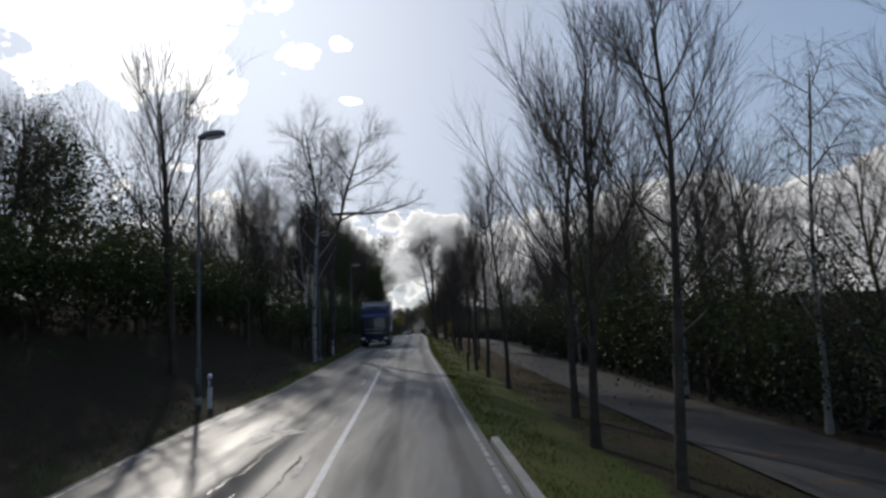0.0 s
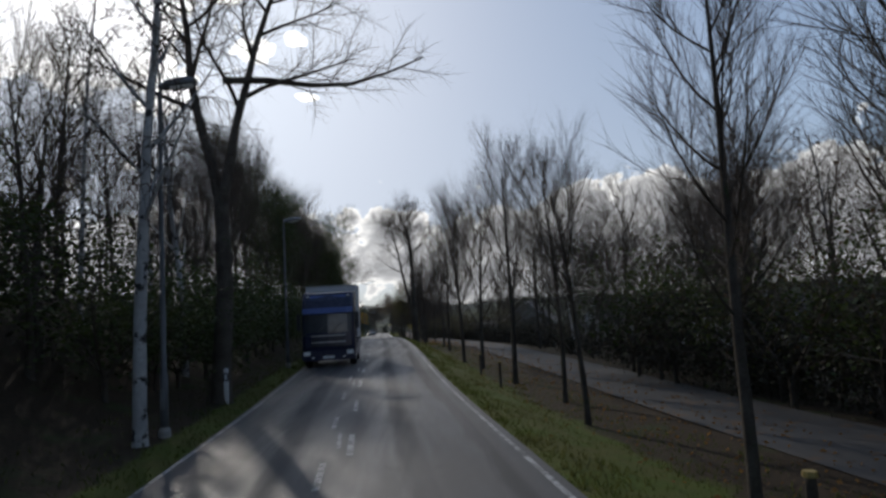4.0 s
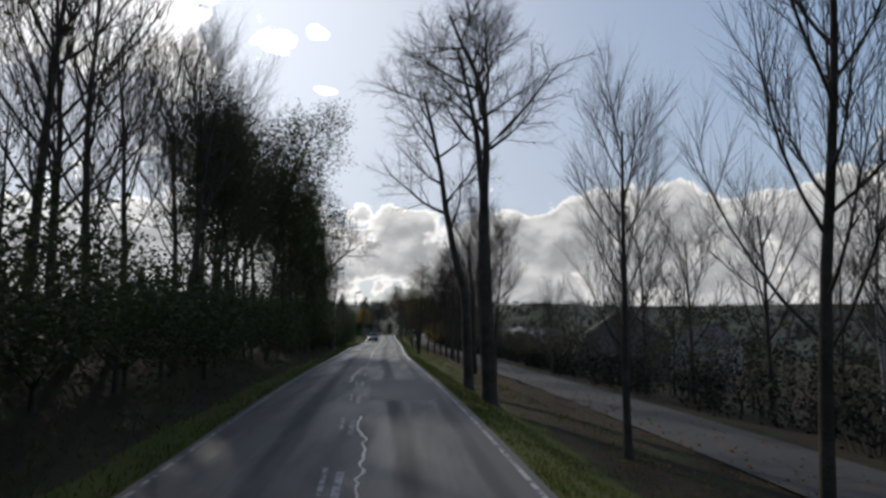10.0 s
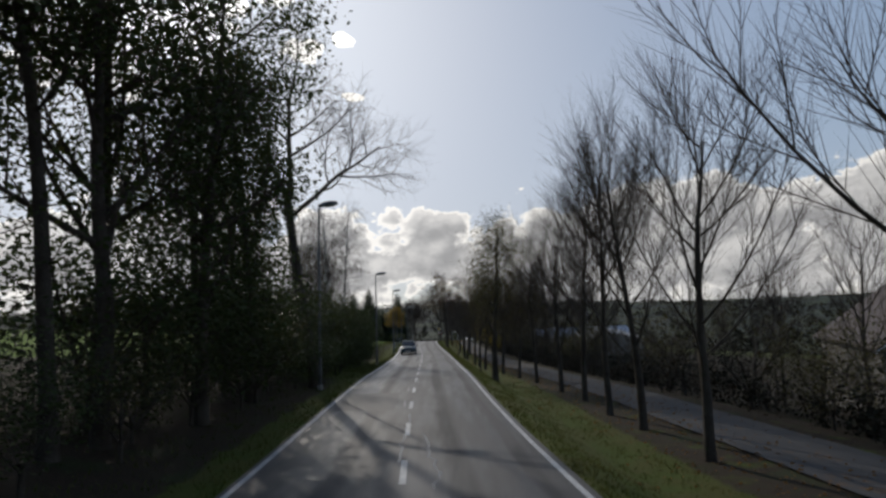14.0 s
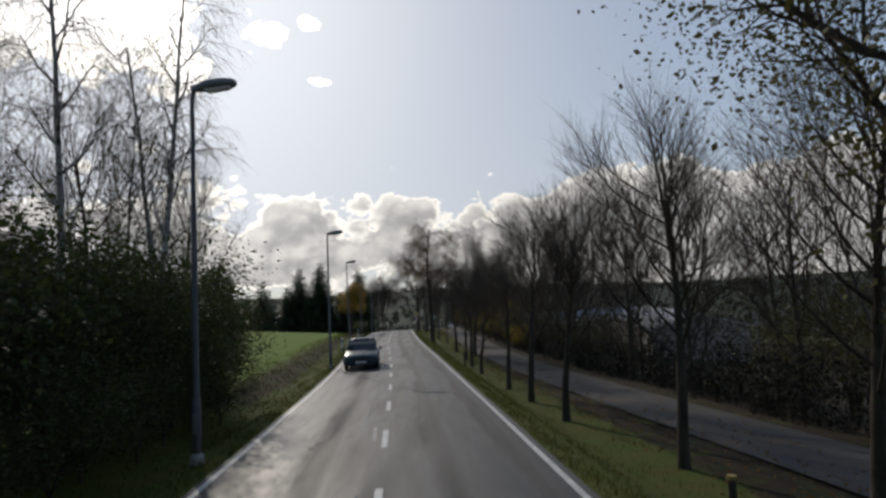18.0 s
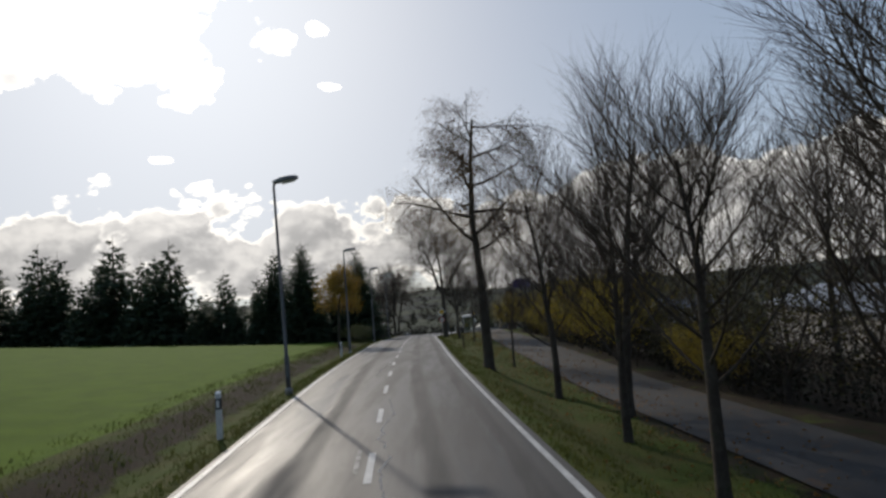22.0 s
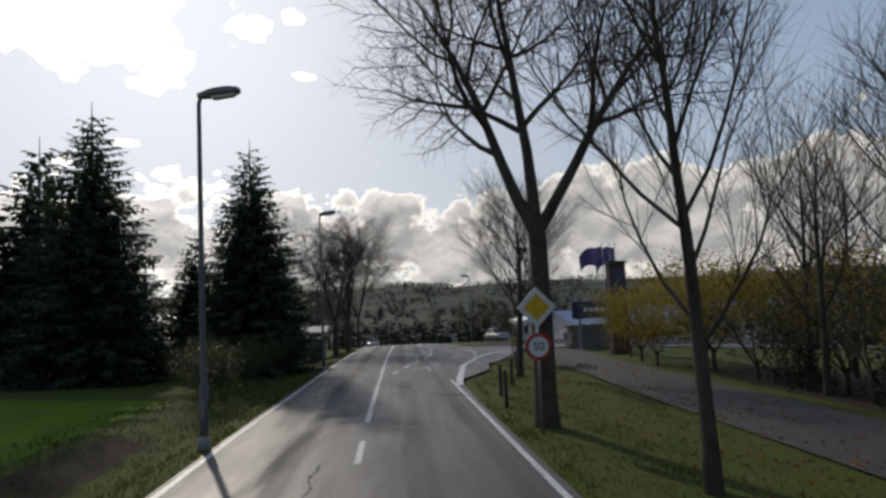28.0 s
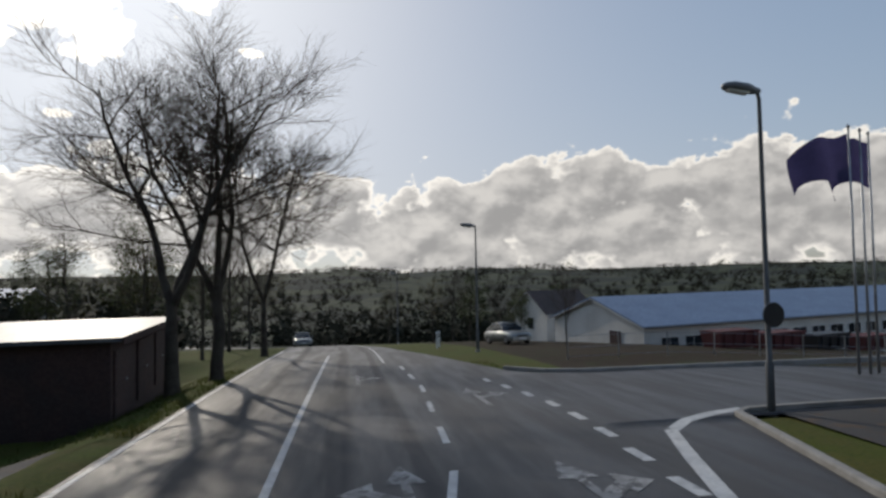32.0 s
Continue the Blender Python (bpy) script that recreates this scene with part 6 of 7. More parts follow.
def billboard(x, y, z0):
    top = thing("billboard", "navy blue sign board with white lettering on two posts", "sign board")
    face = part("panel", block(0, 3.3, -0.09, 0.09, 2.05, 3.15, 0.015), M_NAVY, top)
    part("frame_top", block(-0.04, 3.34, -0.11, 0.11, 3.15, 3.21), M_GREY, face)
    for k in range(5):
        part("letter_bar", block(0.75 + k * 0.37, 1.02 + k * 0.37, -0.102, -0.094, 2.5, 2.76, 0.003), M_WHITE, face)
    for px in (0.5, 2.8):
        part("post", block(px - 0.07, px + 0.07, -0.05, 0.05, -0.3, 2.05), M_GREY, top)
    top.matrix_basis = pose(x, y, z0, 0, 0, 0)


def pylon(x, y, z0):
    top = thing("advertising_pylon", "tall dark brown advertising pylon", "pylon")
    part("body", block(-0.5, 0.5, -0.25, 0.25, -0.2, 5.1, 0.03), M_SHED, top)
    part("cap", block(-0.54, 0.54, -0.29, 0.29, 5.1, 5.25, 0.02), M_DARK, top)
    part("panel", block(-0.42, 0.42, -0.275, -0.252, 3.3, 4.8, 0.01), M_NAVY, top)
    top.matrix_basis = pose(x, y, z0, 0, 0, 12)


def flagpole(x, y, flag=True, seed=0, swing=0.0):
    d = x - float(cx(y))
    z = float(land(d, y))
    top = thing("flagpole", "white flagpole with a dark violet-blue flag in the wind" if flag else "bare white metal flagpole without a flag", "flagpole", "flagpoles by the side road")
    part("pole", rod([(0, 0, -0.3), (0, 0, 9.2)], [0.06, 0.035], 10), M_STEEL, top, smooth_faces=True)
    part("finial", rod([(0, 0, 9.2), (0, 0, 9.27), (0, 0, 9.34)], [0.05, 0.07, 0.02], 10), M_STEEL, top)
    if flag:
        verts, faces = [], []
        nu, nv = 18, 10
        for i in range(nu):
            u = i / (nu - 1)
            for j in range(nv):
                v = j / (nv - 1)
                w = 0.42 * u * math.sin(u * 7.5 + v * 1.6 + seed)
                verts.append((-0.06 - 2.1 * u, w + 0.2 * u, 9.05 - 1.75 * v * (1 - 0.18 * u) - 0.9 * u * u - 0.15 * math.sin(u * 6 + seed)))
        for i in range(nu - 1):
            for j in range(nv - 1):
                a = i * nv + j
                faces.append((a, a + 1, a + nv + 1, a + nv))
        part("flag", (verts, faces), M_FLAG, top, "dark violet-blue flag cloth", smooth_faces=True)
    top.matrix_basis = pose(x, y, z, 0, 0, swing) @ Matrix.Diagonal((0.82, 0.82, 0.88, 1))


def window(parent, x0, x1, z0, z1, y, mat=None):
    """A framed window in a wall that faces -y at y."""
    fr = part("window", block(x0, x1, y - 0.03, y + 0.04, z0, z1, 0.004), M_WHITE, parent)
    mid = (x0 + x1) / 2
    for a, b in ((x0 + 0.06, mid - 0.03), (mid + 0.03, x1 - 0.06)):
        part("pane", block(a, b, y - 0.036, y - 0.031, z0 + 0.06, z1 - 0.06), M_PANE, fr)
    part("sill", block(x0 - 0.05, x1 + 0.05, y - 0.10, y - 0.02, z0 - 0.06, z0 - 0.002), M_KERB, fr)


def gabled(name, label, x, y, z, turn, length, width, eave, ridge, wall, roof, holes=(), gable_holes=(), over=0.35):
    """A building along local x; its long wall faces -y; gables at both ends."""
    top = thing(name, label, "building")
    verts = []
    for px in (0, length):
        verts += [(px, 0, -1.0), (px, width, -1.0), (px, width, eave), (px, width / 2, ridge), (px, 0, eave)]
    faces = [(4, 3, 2, 1, 0), (5, 6, 7, 8, 9), (0, 5, 9, 4), (1, 2, 7, 6), (0, 1, 6, 5), (4, 9, 8, 3), (2, 3, 8, 7)]
    body = part("wall", (verts, faces), wall, top)
    slope = (ridge - eave) / (width / 2)
    for s, n in ((0, "roof"), (1, "roof")):
        y0, y1 = (-over, width / 2) if s == 0 else (width + over, width / 2)
        z0 = eave - over * slope + 0.06
        v = [(-over, y0, z0), (length + over, y0, z0), (length + over, y1, ridge + 0.06), (-over, y1, ridge + 0.06)]
        v += [(a, b, c + 0.12) for a, b, c in v]
        f = [(0, 1, 2, 3), (7, 6, 5, 4), (0, 4, 5, 1), (1, 5, 6, 2), (2, 6, 7, 3), (3, 7, 4, 0)]
        r = part(n, (v, f), roof, top)
        if s == 0:
            part("gutter", rod([(-over, y0 - 0.05, z0 + 0.02), (length + over, y0 - 0.05, z0 + 0.02)], [0.06, 0.06], 8), M_GREY, r)
    for px in (-over + 0.01, length + over - 0.05):
        v = []
        for a, b in ((-over, eave - over * slope - 0.06), (width / 2, ridge - 0.02), (width + over, eave - over * slope - 0.06)):
            v += [(px, a, b), (px, a, b + 0.16), (px + 0.04, a, b + 0.16), (px + 0.04, a, b)]
        f = [(i * 4 + k, i * 4 + (k + 1) % 4, i * 4 + 4 + (k + 1) % 4, i * 4 + 4 + k) for i in range(2) for k in range(4)]
        part("bargeboard", (v, f), M_WHITE, top)
    for x0, x1, z0, z1 in holes:
        window(top, x0, x1, z0, z1, 0.0)
    for y0, y1, z0, z1 in gable_holes:
        w = part("door", block(-0.05, 0.03, y0, y1, z0, z1, 0.005), M_PANE if z0 > 0.5 else M_SHED, top)
        part("frame", block(-0.07, -0.04, y0 - 0.06, y1 + 0.06, z1, z1 + 0.07), M_WHITE, w)
    top.matrix_basis = pose(x, y, z, 0, 0, turn)
    return top


def shed(x, y, z, turn, length, depth, tall):
    top = thing("garage_shed", "low dark red-brown shed with a flat shining roof", "shed", "sheds by the driveway")
    part("wall", block(0, length, 0, depth, -0.6, tall), M_SHED, top)
    roof = part("roof", block(-0.25, length + 0.25, -0.35, depth + 0.25, tall, tall + 0.12, 0.02), M_BITUMEN, top)
    part("fascia", block(-0.27, length + 0.27, -0.38, -0.35, tall - 0.05, tall + 0.13), M_SHED, roof)
    n = int(length / 2.6)
    for k in range(n):
        a = 0.2 + k * 2.6
        door = part("door", block(a, a + 2.3, -0.05, -0.01, 0.02, tall - 0.25, 0.01), M_SHED, top)
        for j in range(4):
            part("panel", block(a + 0.08, a + 2.22, -0.065, -0.052, 0.1 + j * 0.45, 0.48 + j * 0.45, 0.005), M_SHED, door)
        part("handle", block(a + 1.05, a + 1.25, -0.09, -0.066, 0.9, 0.94), M_STEEL, door)
    top.matrix_basis = pose(x, y, z, 0, 0, turn)


def wheel(parent, x, y, r, w, side_):
    t = part("wheel", rod([(x - w / 2, y, r), (x - w / 2 + 0.03, y, r), (x + w / 2 - 0.03, y, r), (x + w / 2, y, r)], [r * 0.86, r, r, r * 0.86], 22), M_TYRE, parent)
    e = x + side_ * (w / 2 + 0.004)
    part("rim", rod([(e - side_ * 0.02, y, r), (e, y, r)], [r * 0.62, r * 0.55], 18), M_STEEL, t)
    part("hub", rod([(e, y, r), (e + side_ * 0.015, y, r)], [r * 0.2, r * 0.16], 10), M_GREY, t)


def lorry(d, y, turn):
    """Faces -y."""
    top = thing("lorry", "dark blue lorry with a grey box body in the oncoming lane", "lorry")
    prof = [(0.12, 0.45), (0.0, 0.95), (0.02, 1.55), (0.12, 2.55), (0.35, 3.15), (0.62, 3.48), (2.1, 3.62), (2.1, 0.45)]

    def cab_ring(x, back):
        return [(x, a + (back if a < 1.0 else 0.0), b) for a, b in prof]

    cab = part("cab", loft([cab_ring(x, k) for x, k in ((-1.24, 0.22), (-1.20, 0.10), (-1.08, 0.02), (0.0, -0.02), (1.08, 0.02), (1.20, 0.10), (1.24, 0.22))]), M_CAB, top, smooth_faces=False)
    part("windscreen", loft([[(x, 0.018 + k, 1.62), (x, 0.10 + k, 2.50), (x, 0.125 + k, 2.50), (x, 0.045 + k, 1.62)] for x, k in ((-1.12, 0.035), (-0.9, -0.015), (0.0, -0.035), (0.9, -0.015), (1.12, 0.035))]), M_SCREEN, cab, "pale reflecting windscreen")
    part("sun_visor", loft([[(x, -0.14 + k, 2.52), (x, -0.06 + k, 2.78), (x, -0.03 + k, 2.78), (x, -0.10 + k, 2.50)] for x, k in ((-1.16, 0.12), (-0.9, 0.03), (0.9, 0.03), (1.16, 0.12))]), M_PANEL, cab, "bright blue sun visor")
    part("roof_sign", loft([[(x, 0.30, 3.00), (x, 0.50, 3.36), (x, 0.56, 3.36), (x, 0.36, 3.00)] for x in (-0.85, 0.85)]), M_PANEL, cab)
    for x in (-0.5, 0.15):
        part("wiper", rod([(x, -0.03, 1.60), (x + 0.45, -0.01, 2.05)], [0.014, 0.009], 6), M_DARK, cab)
    for s in (-1, 1):
        part("marker_lamp", block(s * 0.95 - 0.06, s * 0.95 + 0.06, 0.40, 0.50, 3.30, 3.36, 0.01), M_LENS, cab)
        part("step", block(s * 1.1 - 0.13, s * 1.1 + 0.13, 0.55, 0.95, 0.40, 0.45, 0.01), M_DARK, cab)
        part("fog_lamp", block(s * 0.72 - 0.09, s * 0.72 + 0.09, -0.095, -0.05, 0.42, 0.52, 0.02), M_LENS, cab)
    for k in range(4):
        part("grille_bar", block(-0.8, 0.8, -0.03, 0.02, 0.98 + k * 0.15, 1.05 + k * 0.15, 0.005), M_STEEL if k % 2 else M_DARK, cab)
    bumper = part("bumper", block(-1.24, 1.24, -0.08, 0.3, 0.32, 0.78, 0.05), M_CAB, cab)
    part("number_plate", block(-0.26, 0.26, -0.092, -0.082, 0.42, 0.53), M_WHITE, bumper)
    for s in (-1, 1):
        part("headlight", block(s * 1.0 - 0.17, s * 1.0 + 0.17, -0.095, -0.04, 0.56, 0.76, 0.02), M_LENS, bumper)
        part("side_window", block(s * 1.245 - 0.005, s * 1.245 + 0.005, 0.45, 1.5, 1.75, 2.5, 0.003), M_PANE, cab)
        arm = part("mirror", block(s * 1.36 - 0.09, s * 1.36 + 0.09, 0.05, 0.17, 1.75, 2.55, 0.03), M_DARK, cab)
        part("mirror_arm", block(min(s * 1.2, s * 1.3), max(s * 1.2, s * 1.3), 0.1, 0.14, 2.45, 2.5), M_DARK, arm)
    box = part("box_body", block(-1.27, 1.27, 2.3, 4.6, 1.32, 3.85, 0.03), M_BOX, top, "grey box body")
    part("roof_rail", block(-1.285, 1.285, 2.28, 4.62, 3.85, 3.92, 0.01), M_STEEL, box)
    part("side_rail", block(-1.285, 1.285, 2.28, 4.62, 1.24, 1.32, 0.01), M_WHITE, box)
    part("rear_post", block(-1.29, 1.29, 4.6, 4.66, 1.0, 3.9, 0.01), M_GREY, box)
    part("chassis", block(-0.5, 0.5, 0.4, 4.5, 0.55, 1.24), M_DARK, top)
    for s in (-1, 1):
        part("side_skirt", block(s * 1.22 - 0.02, s * 1.22 + 0.02, 2.3, 3.2, 0.42, 1.22, 0.01), M_CAB, top)
        for yy in (1.1, 3.85):
            wheel(top, s * 1.06, yy, 0.5, 0.32, s)
    x, yy = float(cx(y)) + d, y
    top.matrix_basis = pose(x, yy, float(rz(y + 3)) + 0.005, -math.degrees(math.atan((float(rz(y)) - float(rz(y + 6))) / 6)), 0, turn)


def car(d, y, turn, mat, label, tall=1.48):
    """Faces -y."""
    top = thing("car", label, "car", "cars")
    k = tall / 1.48

    def ring(yy, w, lo, waist, hi, crown=0.03):
        half = [(0.86, lo), (0.97, lo + 0.06), (1.0, (lo + waist) / 2), (0.985, waist - 0.03), (0.93, waist), (0.80, hi - crown * 0.6), (0.45, hi), (0.0, hi + crown)]
        return [(-w * a, yy, b) for a, b in half] + [(w * a, yy, b) for a, b in reversed(half[:-1])]

    rows = [(-0.02, 0.55, 0.34, 0.52, 0.56), (0.02, 0.70, 0.28, 0.60, 0.66), (0.14, 0.82, 0.22, 0.66, 0.73), (0.45, 0.86, 0.20, 0.74 * k, 0.82 * k), (0.9, 0.88, 0.20, 0.80 * k, 0.89 * k), (1.30, 0.89, 0.20, 0.85 * k, 0.94 * k), (2.2, 0.89, 0.20, 0.88 * k, 0.95 * k), (3.3, 0.89, 0.20, 0.90 * k, 0.97 * k), (3.9, 0.87, 0.24, 0.88 * k, 0.95 * k), (4.12, 0.82, 0.28, 0.82, 0.90), (4.2, 0.70, 0.34, 0.74, 0.80)]
    body = part("body", loft([ring(*r) for r in rows]), mat, top, smooth_faces=True)
    glazing = [(0.76, 1.22, 0.93 * k), (0.70, 1.55, 0.5 * (0.95 * k + tall)), (0.62, 2.0, tall - 0.03), (0.60, 2.9, tall - 0.03), (0.66, 3.45, 0.5 * (0.97 * k + tall) + 0.06), (0.70, 3.9, 0.95 * k)]
    cabin = part("cabin", loft([[(-w, a, z) for w, a, z in glazing], [(w, a, z) for w, a, z in glazing]]), M_PANE, top, "dark glazed cabin")
    part("roof", loft([[(-0.63, a, tall - 0.04 - e), (-0.58, a, tall - e), (-0.3, a, tall + 0.035 - e), (0.3, a, tall + 0.035 - e), (0.58, a, tall - e), (0.63, a, tall - 0.04 - e)] for a, e in ((1.90, 0.05), (2.05, 0.01), (2.5, 0.0), (2.95, 0.01), (3.1, 0.05))]), mat, cabin, smooth_faces=True)
    part("wiper_cowl", block(-0.66, 0.66, 1.20, 1.30, 0.90 * k, 0.945 * k, 0.01), M_DARK, body)
    for s in (-1, 1):
        part("pillar", rod([(s * 0.77, 1.22, 0.95 * k), (s * 0.63, 1.99, tall)], [0.035, 0.03], 6), mat, cabin)
        part("pillar", rod([(s * 0.71, 3.93, 0.96 * k), (s * 0.61, 2.95, tall)], [0.045, 0.035], 6), mat, cabin)
        part("headlight", loft([[(s * 0.42, a, b) for a, b in ((0.015, 0.55), (0.06, 0.67), (0.14, 0.55))], [(s * 0.62, a, b) for a, b in ((0.03, 0.55), (0.10, 0.69), (0.2, 0.55))], [(s * 0.79, a, b) for a, b in ((0.14, 0.56), (0.28, 0.70), (0.34, 0.56))]]), M_LENS, body)
        part("door_seam", block(s * 0.893 - 0.004, s * 0.893 + 0.004, 2.28, 2.30, 0.30, 0.84 * k), M_DARK, body)
        part("wheel_arch", rod([(s * 0.885, 0.78 + 0.37 * math.cos(a * 0.35), 0.31 + 0.37 * math.sin(a * 0.35)) for a in range(10)], [0.03] * 10, 6), mat, body)
        part("mirror", block(s * 0.99 - 0.09, s * 0.99 + 0.09, 1.35, 1.47, 0.92 * k, 1.06 * k, 0.03), mat, body)
        for yy in (0.78, 3.38):
            wheel(top, s * 0.78, yy, 0.31, 0.2, s)
    bumper = part("bumper", block(-0.78, 0.78, -0.06, 0.15, 0.26, 0.50, 0.05), mat, body)
    part("grille", block(-0.42, 0.42, -0.068, -0.05, 0.52, 0.64, 0.01), M_DARK, body)
    part("number_plate", block(-0.26, 0.26, -0.078, -0.062, 0.34, 0.45), M_WHITE, bumper)
    x = float(cx(y)) + d
    base = (lambda v: float(land(d, v))) if abs(d) > 6 else (lambda v: float(rz(v)))
    top.matrix_basis = pose(x, y, base(y) + 0.005, -math.degrees(math.atan((base(y) - base(y + 4)) / 4)), 0, turn)


def gabion(x, y, z, turn, length, deep, tall):
    top = thing("stone_stack", "dark stacked stone wall by the side road", "wall")
    rnd = random.Random(9)
    h = 0.0
    while h < tall:
        a = -rnd.uniform(0, 0.3)
        while a < length:
            w = rnd.uniform(0.35, 0.7)
            part("stone", block(a, a + w - 0.02, rnd.uniform(-0.03, 0.03), deep, h - (0.3 if h == 0 else 0), h + 0.19, 0.02), M_BRICK, top)
            a += w
        h += 0.205
    top.matrix_basis = pose(x, y, z, 0, 0, turn)


def container(x, y, z, turn, mat, label, size=(3.0, 1.6, 1.3)):
    top = thing("container", label, "container", "things stored before the white building")
    l, w, h = size
    part("body", loft([[(0.2, 0.15, -0.1), (l - 0.2, 0.15, -0.1), (l - 0.2, w - 0.15, -0.1), (0.2, w - 0.15, -0.1)], [(0, 0, h), (l, 0, h), (l, w, h), (0, w, h)]]), mat, top)
    part("rim", block(-0.05, l + 0.05, -0.05, 0.05, h - 0.08, h + 0.03, 0.01), mat, top)
    for k in range(4):
        part("rib", block(0.4 + k * (l - 0.8) / 3 - 0.04, 0.4 + k * (l - 0.8) / 3 + 0.04, -0.06, 0.12, 0.1, h - 0.08, 0.01), mat, top)
    top.matrix_basis = pose(x, y, z, 0, 0, turn)


def fence(x0, y0, x1, y1, tall, posts):
    top = thing("mesh_fence", "grey wire mesh fence on steel posts", "fence")
    for k in range(posts):
        f = k / (posts - 1)
        x, y = x0 + (x1 - x0) * f, y0 + (y1 - y0) * f
        z = float(land(x - float(cx(y)), y))
        part("post", rod([(x, y, z - 0.3), (x, y, z + tall)], [0.03, 0.03], 8), M_STEEL, top)
    for h in (0.15, tall * 0.5, tall - 0.05):
        pts = []
        for k in range(posts):
            f = k / (posts - 1)
            x, y = x0 + (x1 - x0) * f, y0 + (y1 - y0) * f
            pts.append((x, y, float(land(x - float(cx(y)), y)) + h))
        part("rail", rod(pts, [0.012] * posts, 6), M_STEEL, top)


def verge_grass():
    """Blades of grass along both verges and fallen leaves on the right one."""
    rnd = random.Random(31)
    dice = np.random.default_rng(31)
    n = 260000
    y = dice.uniform(10, 285, n)
    right = dice.random(n) < 0.52
    d = np.where(right, 3.05 + dice.random(n) ** 1.5 * 4.4, -3.05 - dice.random(n) ** 1.4 * np.where(y > 150, 4.6, 2.8))
    tuft = 0.5 + 0.5 * np.sin(d * 2.3 + 1.7 * np.sin(y * 0.9)) * np.sin(y * 1.9 + d)
    keep = np.where(d > 0, (y < 246) | (d > np.interp(y, *FLARE) + 0.3), (y < 267.9) | (y > 271.5))
    keep &= (d > 0) | (d < -np.interp(y, *WIDE_L) - 0.1)
    keep &= (d > 0) | (y > 150) | (dice.random(n) < 0.35)
    keep &= dice.random(n) < 0.35 + 0.65 * tuft
    y, d, tuft = y[keep], d[keep], tuft[keep]
    n = len(y)
    tall = dice.uniform(0.03, 0.085, n) * (0.6 + 0.9 * tuft) * np.where(d < 0, 1.35, 1.0)
    a, w = dice.uniform(0, 6.28, n), dice.uniform(0.008, 0.022, n)
    x, z = cx(y) + d, land(d, y)
    lean, lean_y = dice.uniform(-0.7, 0.7, n) * tall, dice.uniform(-0.7, 0.7, n) * tall
    verts = np.stack([np.stack([x - w * np.cos(a), y - w * np.sin(a), z - 0.02], -1), np.stack([x + w * np.cos(a), y + w * np.sin(a), z - 0.02], -1), np.stack([x + lean, y + lean_y, z + tall], -1)], 1).reshape(-1, 3)
    faces = np.arange(3 * n).reshape(-1, 3)
    tagged(part("grass_blades", (verts.tolist(), faces.tolist()), M_GRASS, None, "short ragged grass on the verges", "stuff"), category="grass")
    f = Mesh()
    for _ in range(9000):
        y = rnd.uniform(30, 262)
        d = rnd.gauss(float(side(y, PATH_IN)) - 0.4, 1.5)
        if d < 3.3:
            continue
        f.leaf(Vector((float(cx(y)) + d, y, float(land(d, y)) + (0.06 if d > side(y, PATH_IN) else 0.03))), rnd.uniform(0.06, 0.13), rnd, 0, Vector((rnd.uniform(-1, 1), rnd.uniform(-1, 1), rnd.uniform(-0.05, 0.2))))
    tagged(part("fallen_leaves", f.out(), M_FALLEN, None, "brown and orange fallen leaves by the path", "stuff"), category="leaves")


M_GRASS = material("grass_blades", (0.060, 0.094, 0.016), (0.088, 0.086, 0.028), 0.8, scale=0.7, fine=5, vary=0.5, through=0.45, spec=0.2)
M_FALLEN = material("fallen_leaves", (0.240, 0.130, 0.040), (0.170, 0.095, 0.035), 0.85, scale=0.7, fine=5, vary=0.5, through=0.45, spec=0.2)


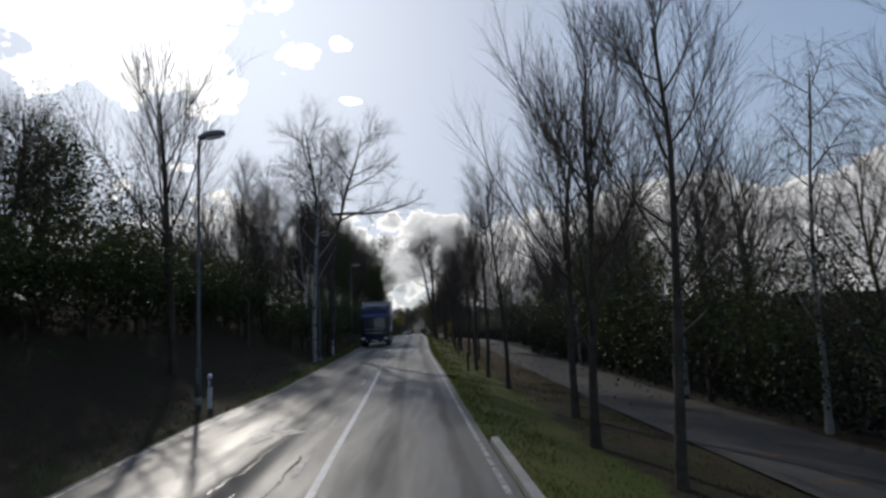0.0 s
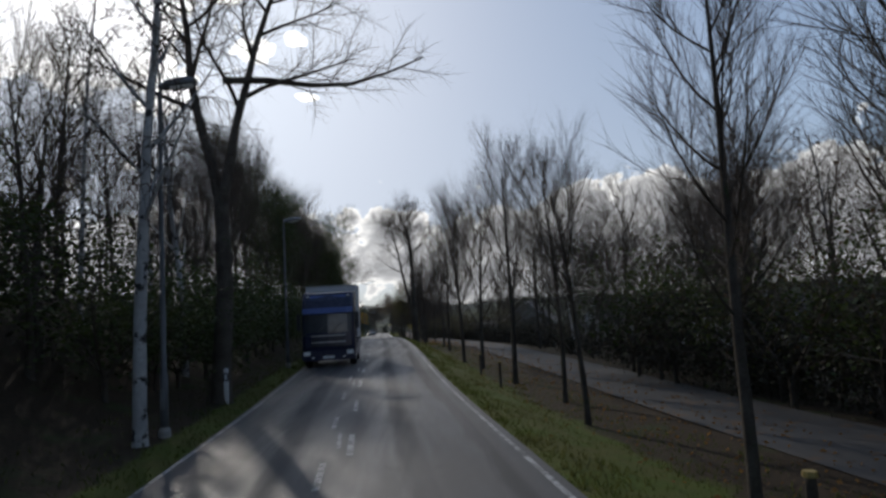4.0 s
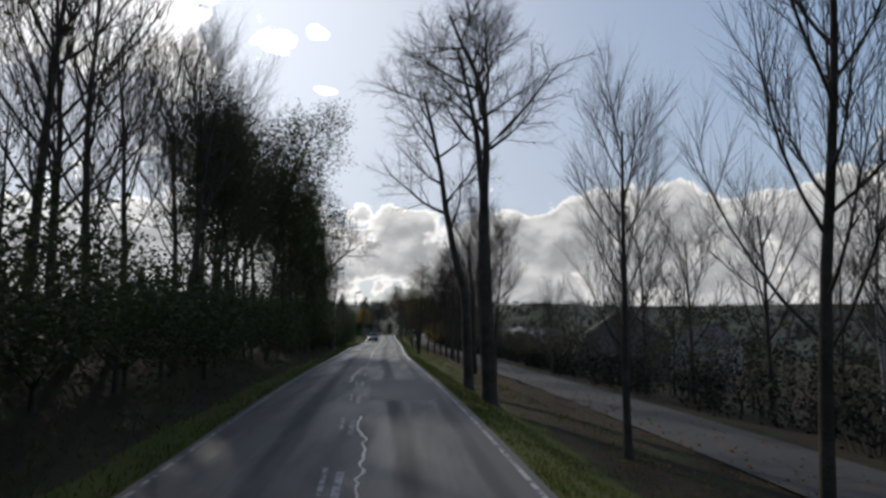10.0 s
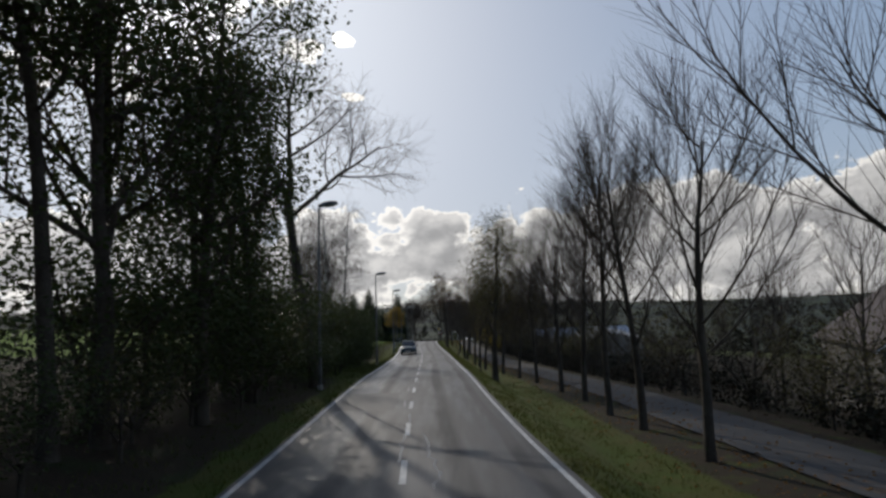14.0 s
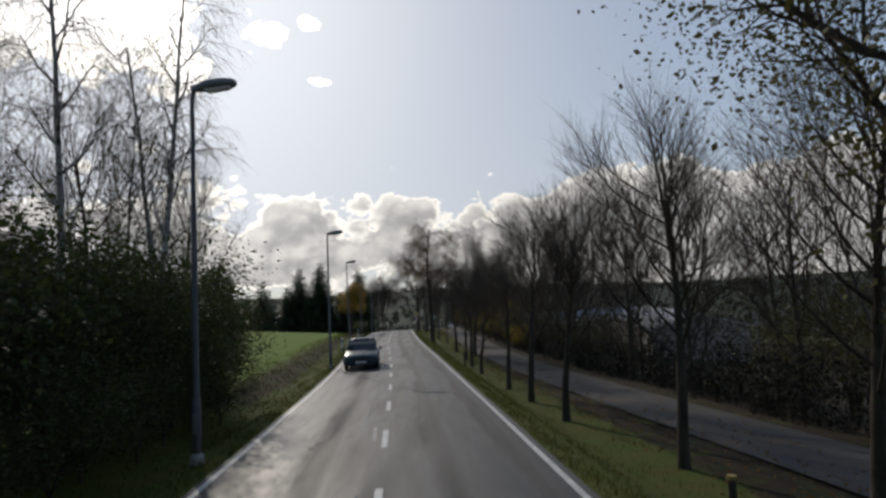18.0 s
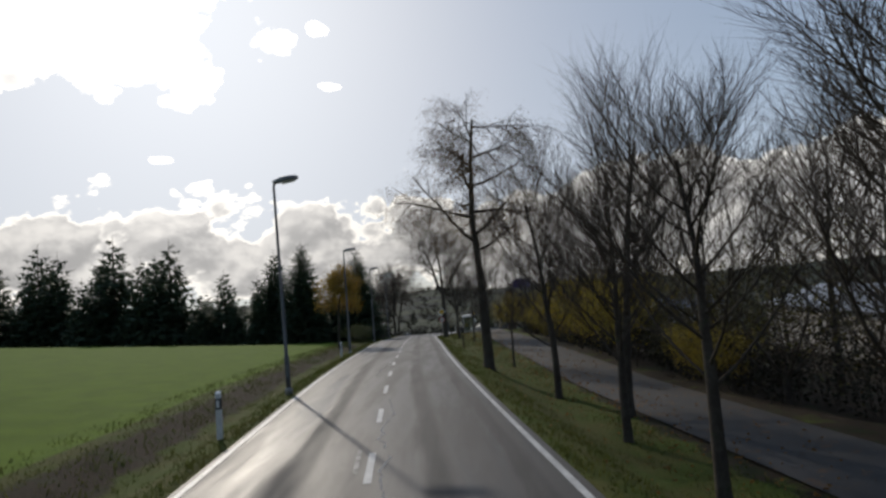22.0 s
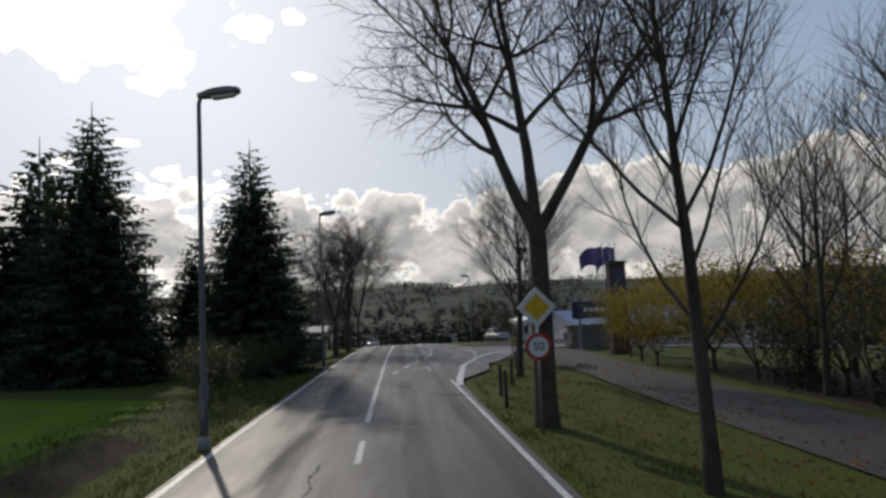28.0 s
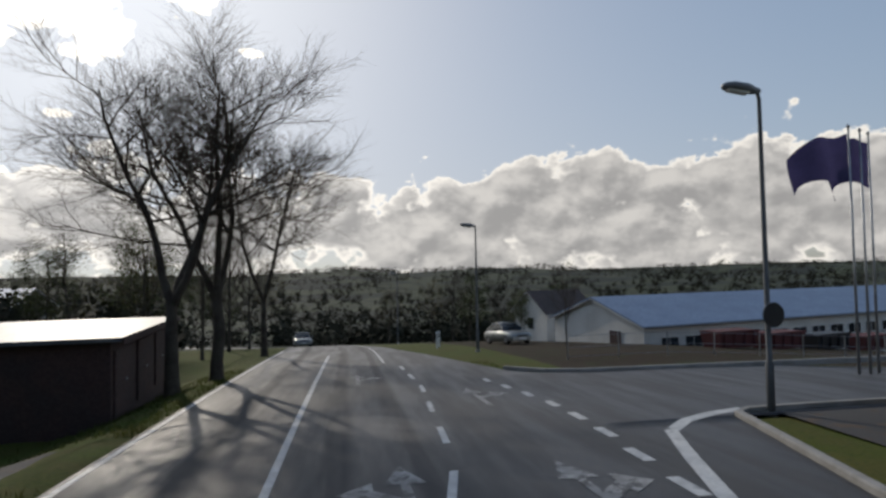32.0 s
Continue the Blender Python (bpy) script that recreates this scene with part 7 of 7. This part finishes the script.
def furnish():
    for d, y, lean in ((-5.1, 28.8, 0), (-4.1, 47.9, 0), (-3.8, 64.4, 0), (-4.15, 139.0, 0), (-3.5, 160.8, 0), (-3.2, 181.9, 0), (-3.3, 202.0, -1), (-3.6, 223.9, 0), (-3.2, 241.2, 0), (-3.02, 260.6, 0)):
        street_lamp(d, y, 0, lean, 8.7 if y < 30 else 8.4 if 130 < y < 150 or y > 250 else 8.1 if y < 50 else 7.4)
    street_lamp(10.2, 270.3, 180, 0, 7.3)
    round_sign(10.2, 270.12, 2.25)
    street_lamp(8.3, 291.0, 180, 0, 7.1)
    street_lamp(7.5, 318.0, 180, 0, 7.1)
    for d, y in ((-4.6, 28.4), (-3.9, 52.8), (-3.5, 72.0), (-3.5, 195), (-3.8, 220.9)):
        delineator(d, y)
    delineator(7.0, 297.0)
    delineator(7.6, 299.5)
    for d, y in ((5.2, 57.0), (5.3, 62.2), (4.3, 39.5), (4.4, 156.5), (4.2, 221.8), (3.75, 246.2), (4.7, 249.4), (3.5, 244.0), (4.5, 186)):
        marker_post(d, y)
    road_sign(3.55, 240.5, 2)
    bus_shelter(7.35, 258.1, -2)
    litter_bin(6.35, 256.2)
    grit_box(7.2, 261.4)
    stop_post(8.2, 260.6)
    x, y, z = spot(12.2, 267.2)
    billboard(x, y, z)
    x, y, z = spot(13.3, 262.0)
    pylon(x, y, z)
    flagpole(15.6, 275.6, True, 0.4, -6)
    flagpole(16.25, 275.85, False)
    flagpole(16.8, 276.1, True, 1.7, 8)
    x, y, z = spot(12.6, 268.6)
    gabion(x, y, z, 12, 4.0, 0.7, 1.6)
    # white building with the blue-grey roof, and neighbours
    gabled("white_workshop", "long low white workshop with a blue-grey sheet roof", 20.0, 298.6, -8.3, 15, 46, 11.0, 3.2, 5.0, M_WALL, M_ROOF_BLUE, [(1.5 + k * 2.3, 3.2 + k * 2.3, 1.5, 2.4) for k in range(18)], [(2.4, 3.7, 0.5, 2.7)])
    for k, (dx, dy, mat, label) in enumerate(((22.5, 293.5, M_RED_DULL, "faded red skip before the workshop"), (26.8, 294.6, M_RED_DULL, "faded red skip before the workshop"), (31.5, 296.0, M_DARK, "dark covered heap container"), (37.0, 298.0, M_RED_DULL, "faded red skip before the workshop"), (43.0, 299.0, M_NAVY, "dark blue skip before the workshop"))):
        container(dx, dy, float(land(dx - float(cx(dy)), dy)), 14, mat, label, (3.4, 1.7, 1.0))
    fence(9.0, 284.0, 46.0, 287.0, 1.1, 16)
    gabled("white_house", "small white house with a brown gable beside the workshop", 18.0, 314.0, float(land(20, 314)), 15, 5.5, 6, 2.7, 4.6, M_WALL, M_ROOF_TILE, [(0.8, 1.9, 1.0, 2.1), (3.4, 4.5, 1.0, 2.1)], [(2.4, 3.4, 1.0, 2.1)])
    car(13.0, 298.0, 14, M_CAR2, "silver car parked before the workshop", 1.5)
    # sheds on the left
    x, y, z = spot(-4.9, 275.6)
    shed(x, y, z, 96, 8.2, 5.5, 2.1)
    x, y, z = spot(-15.5, 272.5)
    shed(x, y, z, 96, 7.8, 5.0, 2.0)
    x, y, z = spot(-10.5, 286.0)
    shed(x, y, z, 95, 5.4, 5.0, 2.0)
    gabled("barn", "large hall with a pale shining sheet roof", -73.0, 330.0, float(land(-66, 330)), 6, 34, 16, 4.0, 6.5, M_WALL_GREY, M_ROOF_BLUE)
    # houses below the road on the right
    x, y, z = spot(31.0, 139.0)
    gabled("grey_house", "grey rendered house with a dark tiled roof below the road", x, y, z, 72, 11, 9, 4.2, 7.6, M_BRICK, M_ROOF_TILE, [(1.2, 2.4, 1.0, 2.3), (4.4, 5.6, 1.0, 2.3), (8.2, 9.4, 1.0, 2.3), (2.6, 3.8, 3.2, 4.2), (7, 8.2, 3.2, 4.2)], [(2.0, 3.2, 1.0, 2.3), (5.6, 6.8, 1.0, 2.3)])
    x, y, z = spot(50.0, 122.0)
    gabled("white_house", "pale house with a dark roof among the trees", x, y, z, 20, 10, 8, 4.4, 7.4, M_WALL, M_ROOF_TILE, [(1.2, 2.4, 1.0, 2.3), (4.2, 5.4, 1.0, 2.3), (7.4, 8.6, 1.0, 2.3)])
    x, y, z = spot(46.0, 96.0)
    gabled("white_house", "pale house with a dark roof among the trees", x, y, z, 35, 9, 8, 3.0, 6.0, M_WALL_GREY, M_ROOF_TILE, [(1.2, 2.4, 1.0, 2.3), (4.2, 5.4, 1.0, 2.3)])
    x, y, z = spot(34.0, 205.0)
    gabled("long_hall", "long grey hall with white window posts below the path", x, y, z, 80, 26, 9, 3.4, 4.6, M_WALL_GREY, M_BITUMEN, [(1.0 + k * 2.0, 2.5 + k * 2.0, 0.9, 2.7) for k in range(12)])
    x, y, z = spot(52.0, 170.0)
    gabled("grey_house", "grey house with a dark roof below the road", x, y, z, 40, 12, 9, 4.0, 7.0, M_WALL_GREY, M_ROOF_TILE, [(1.2, 2.4, 1.0, 2.3), (4.4, 5.6, 1.0, 2.3), (8.2, 9.4, 1.0, 2.3)])
    lorry(-1.68, 63.0, 2)
    car(-1.5, 179.8, 3, M_CAR, "dark petrol-blue hatchback coming up the road")
    car(-1.5, 322.0, 8, M_CAR2, "silver car coming up the road", 1.52)


furnish()
verge_grass()
far_woods()

plant_left()
plant_right()
thickets()
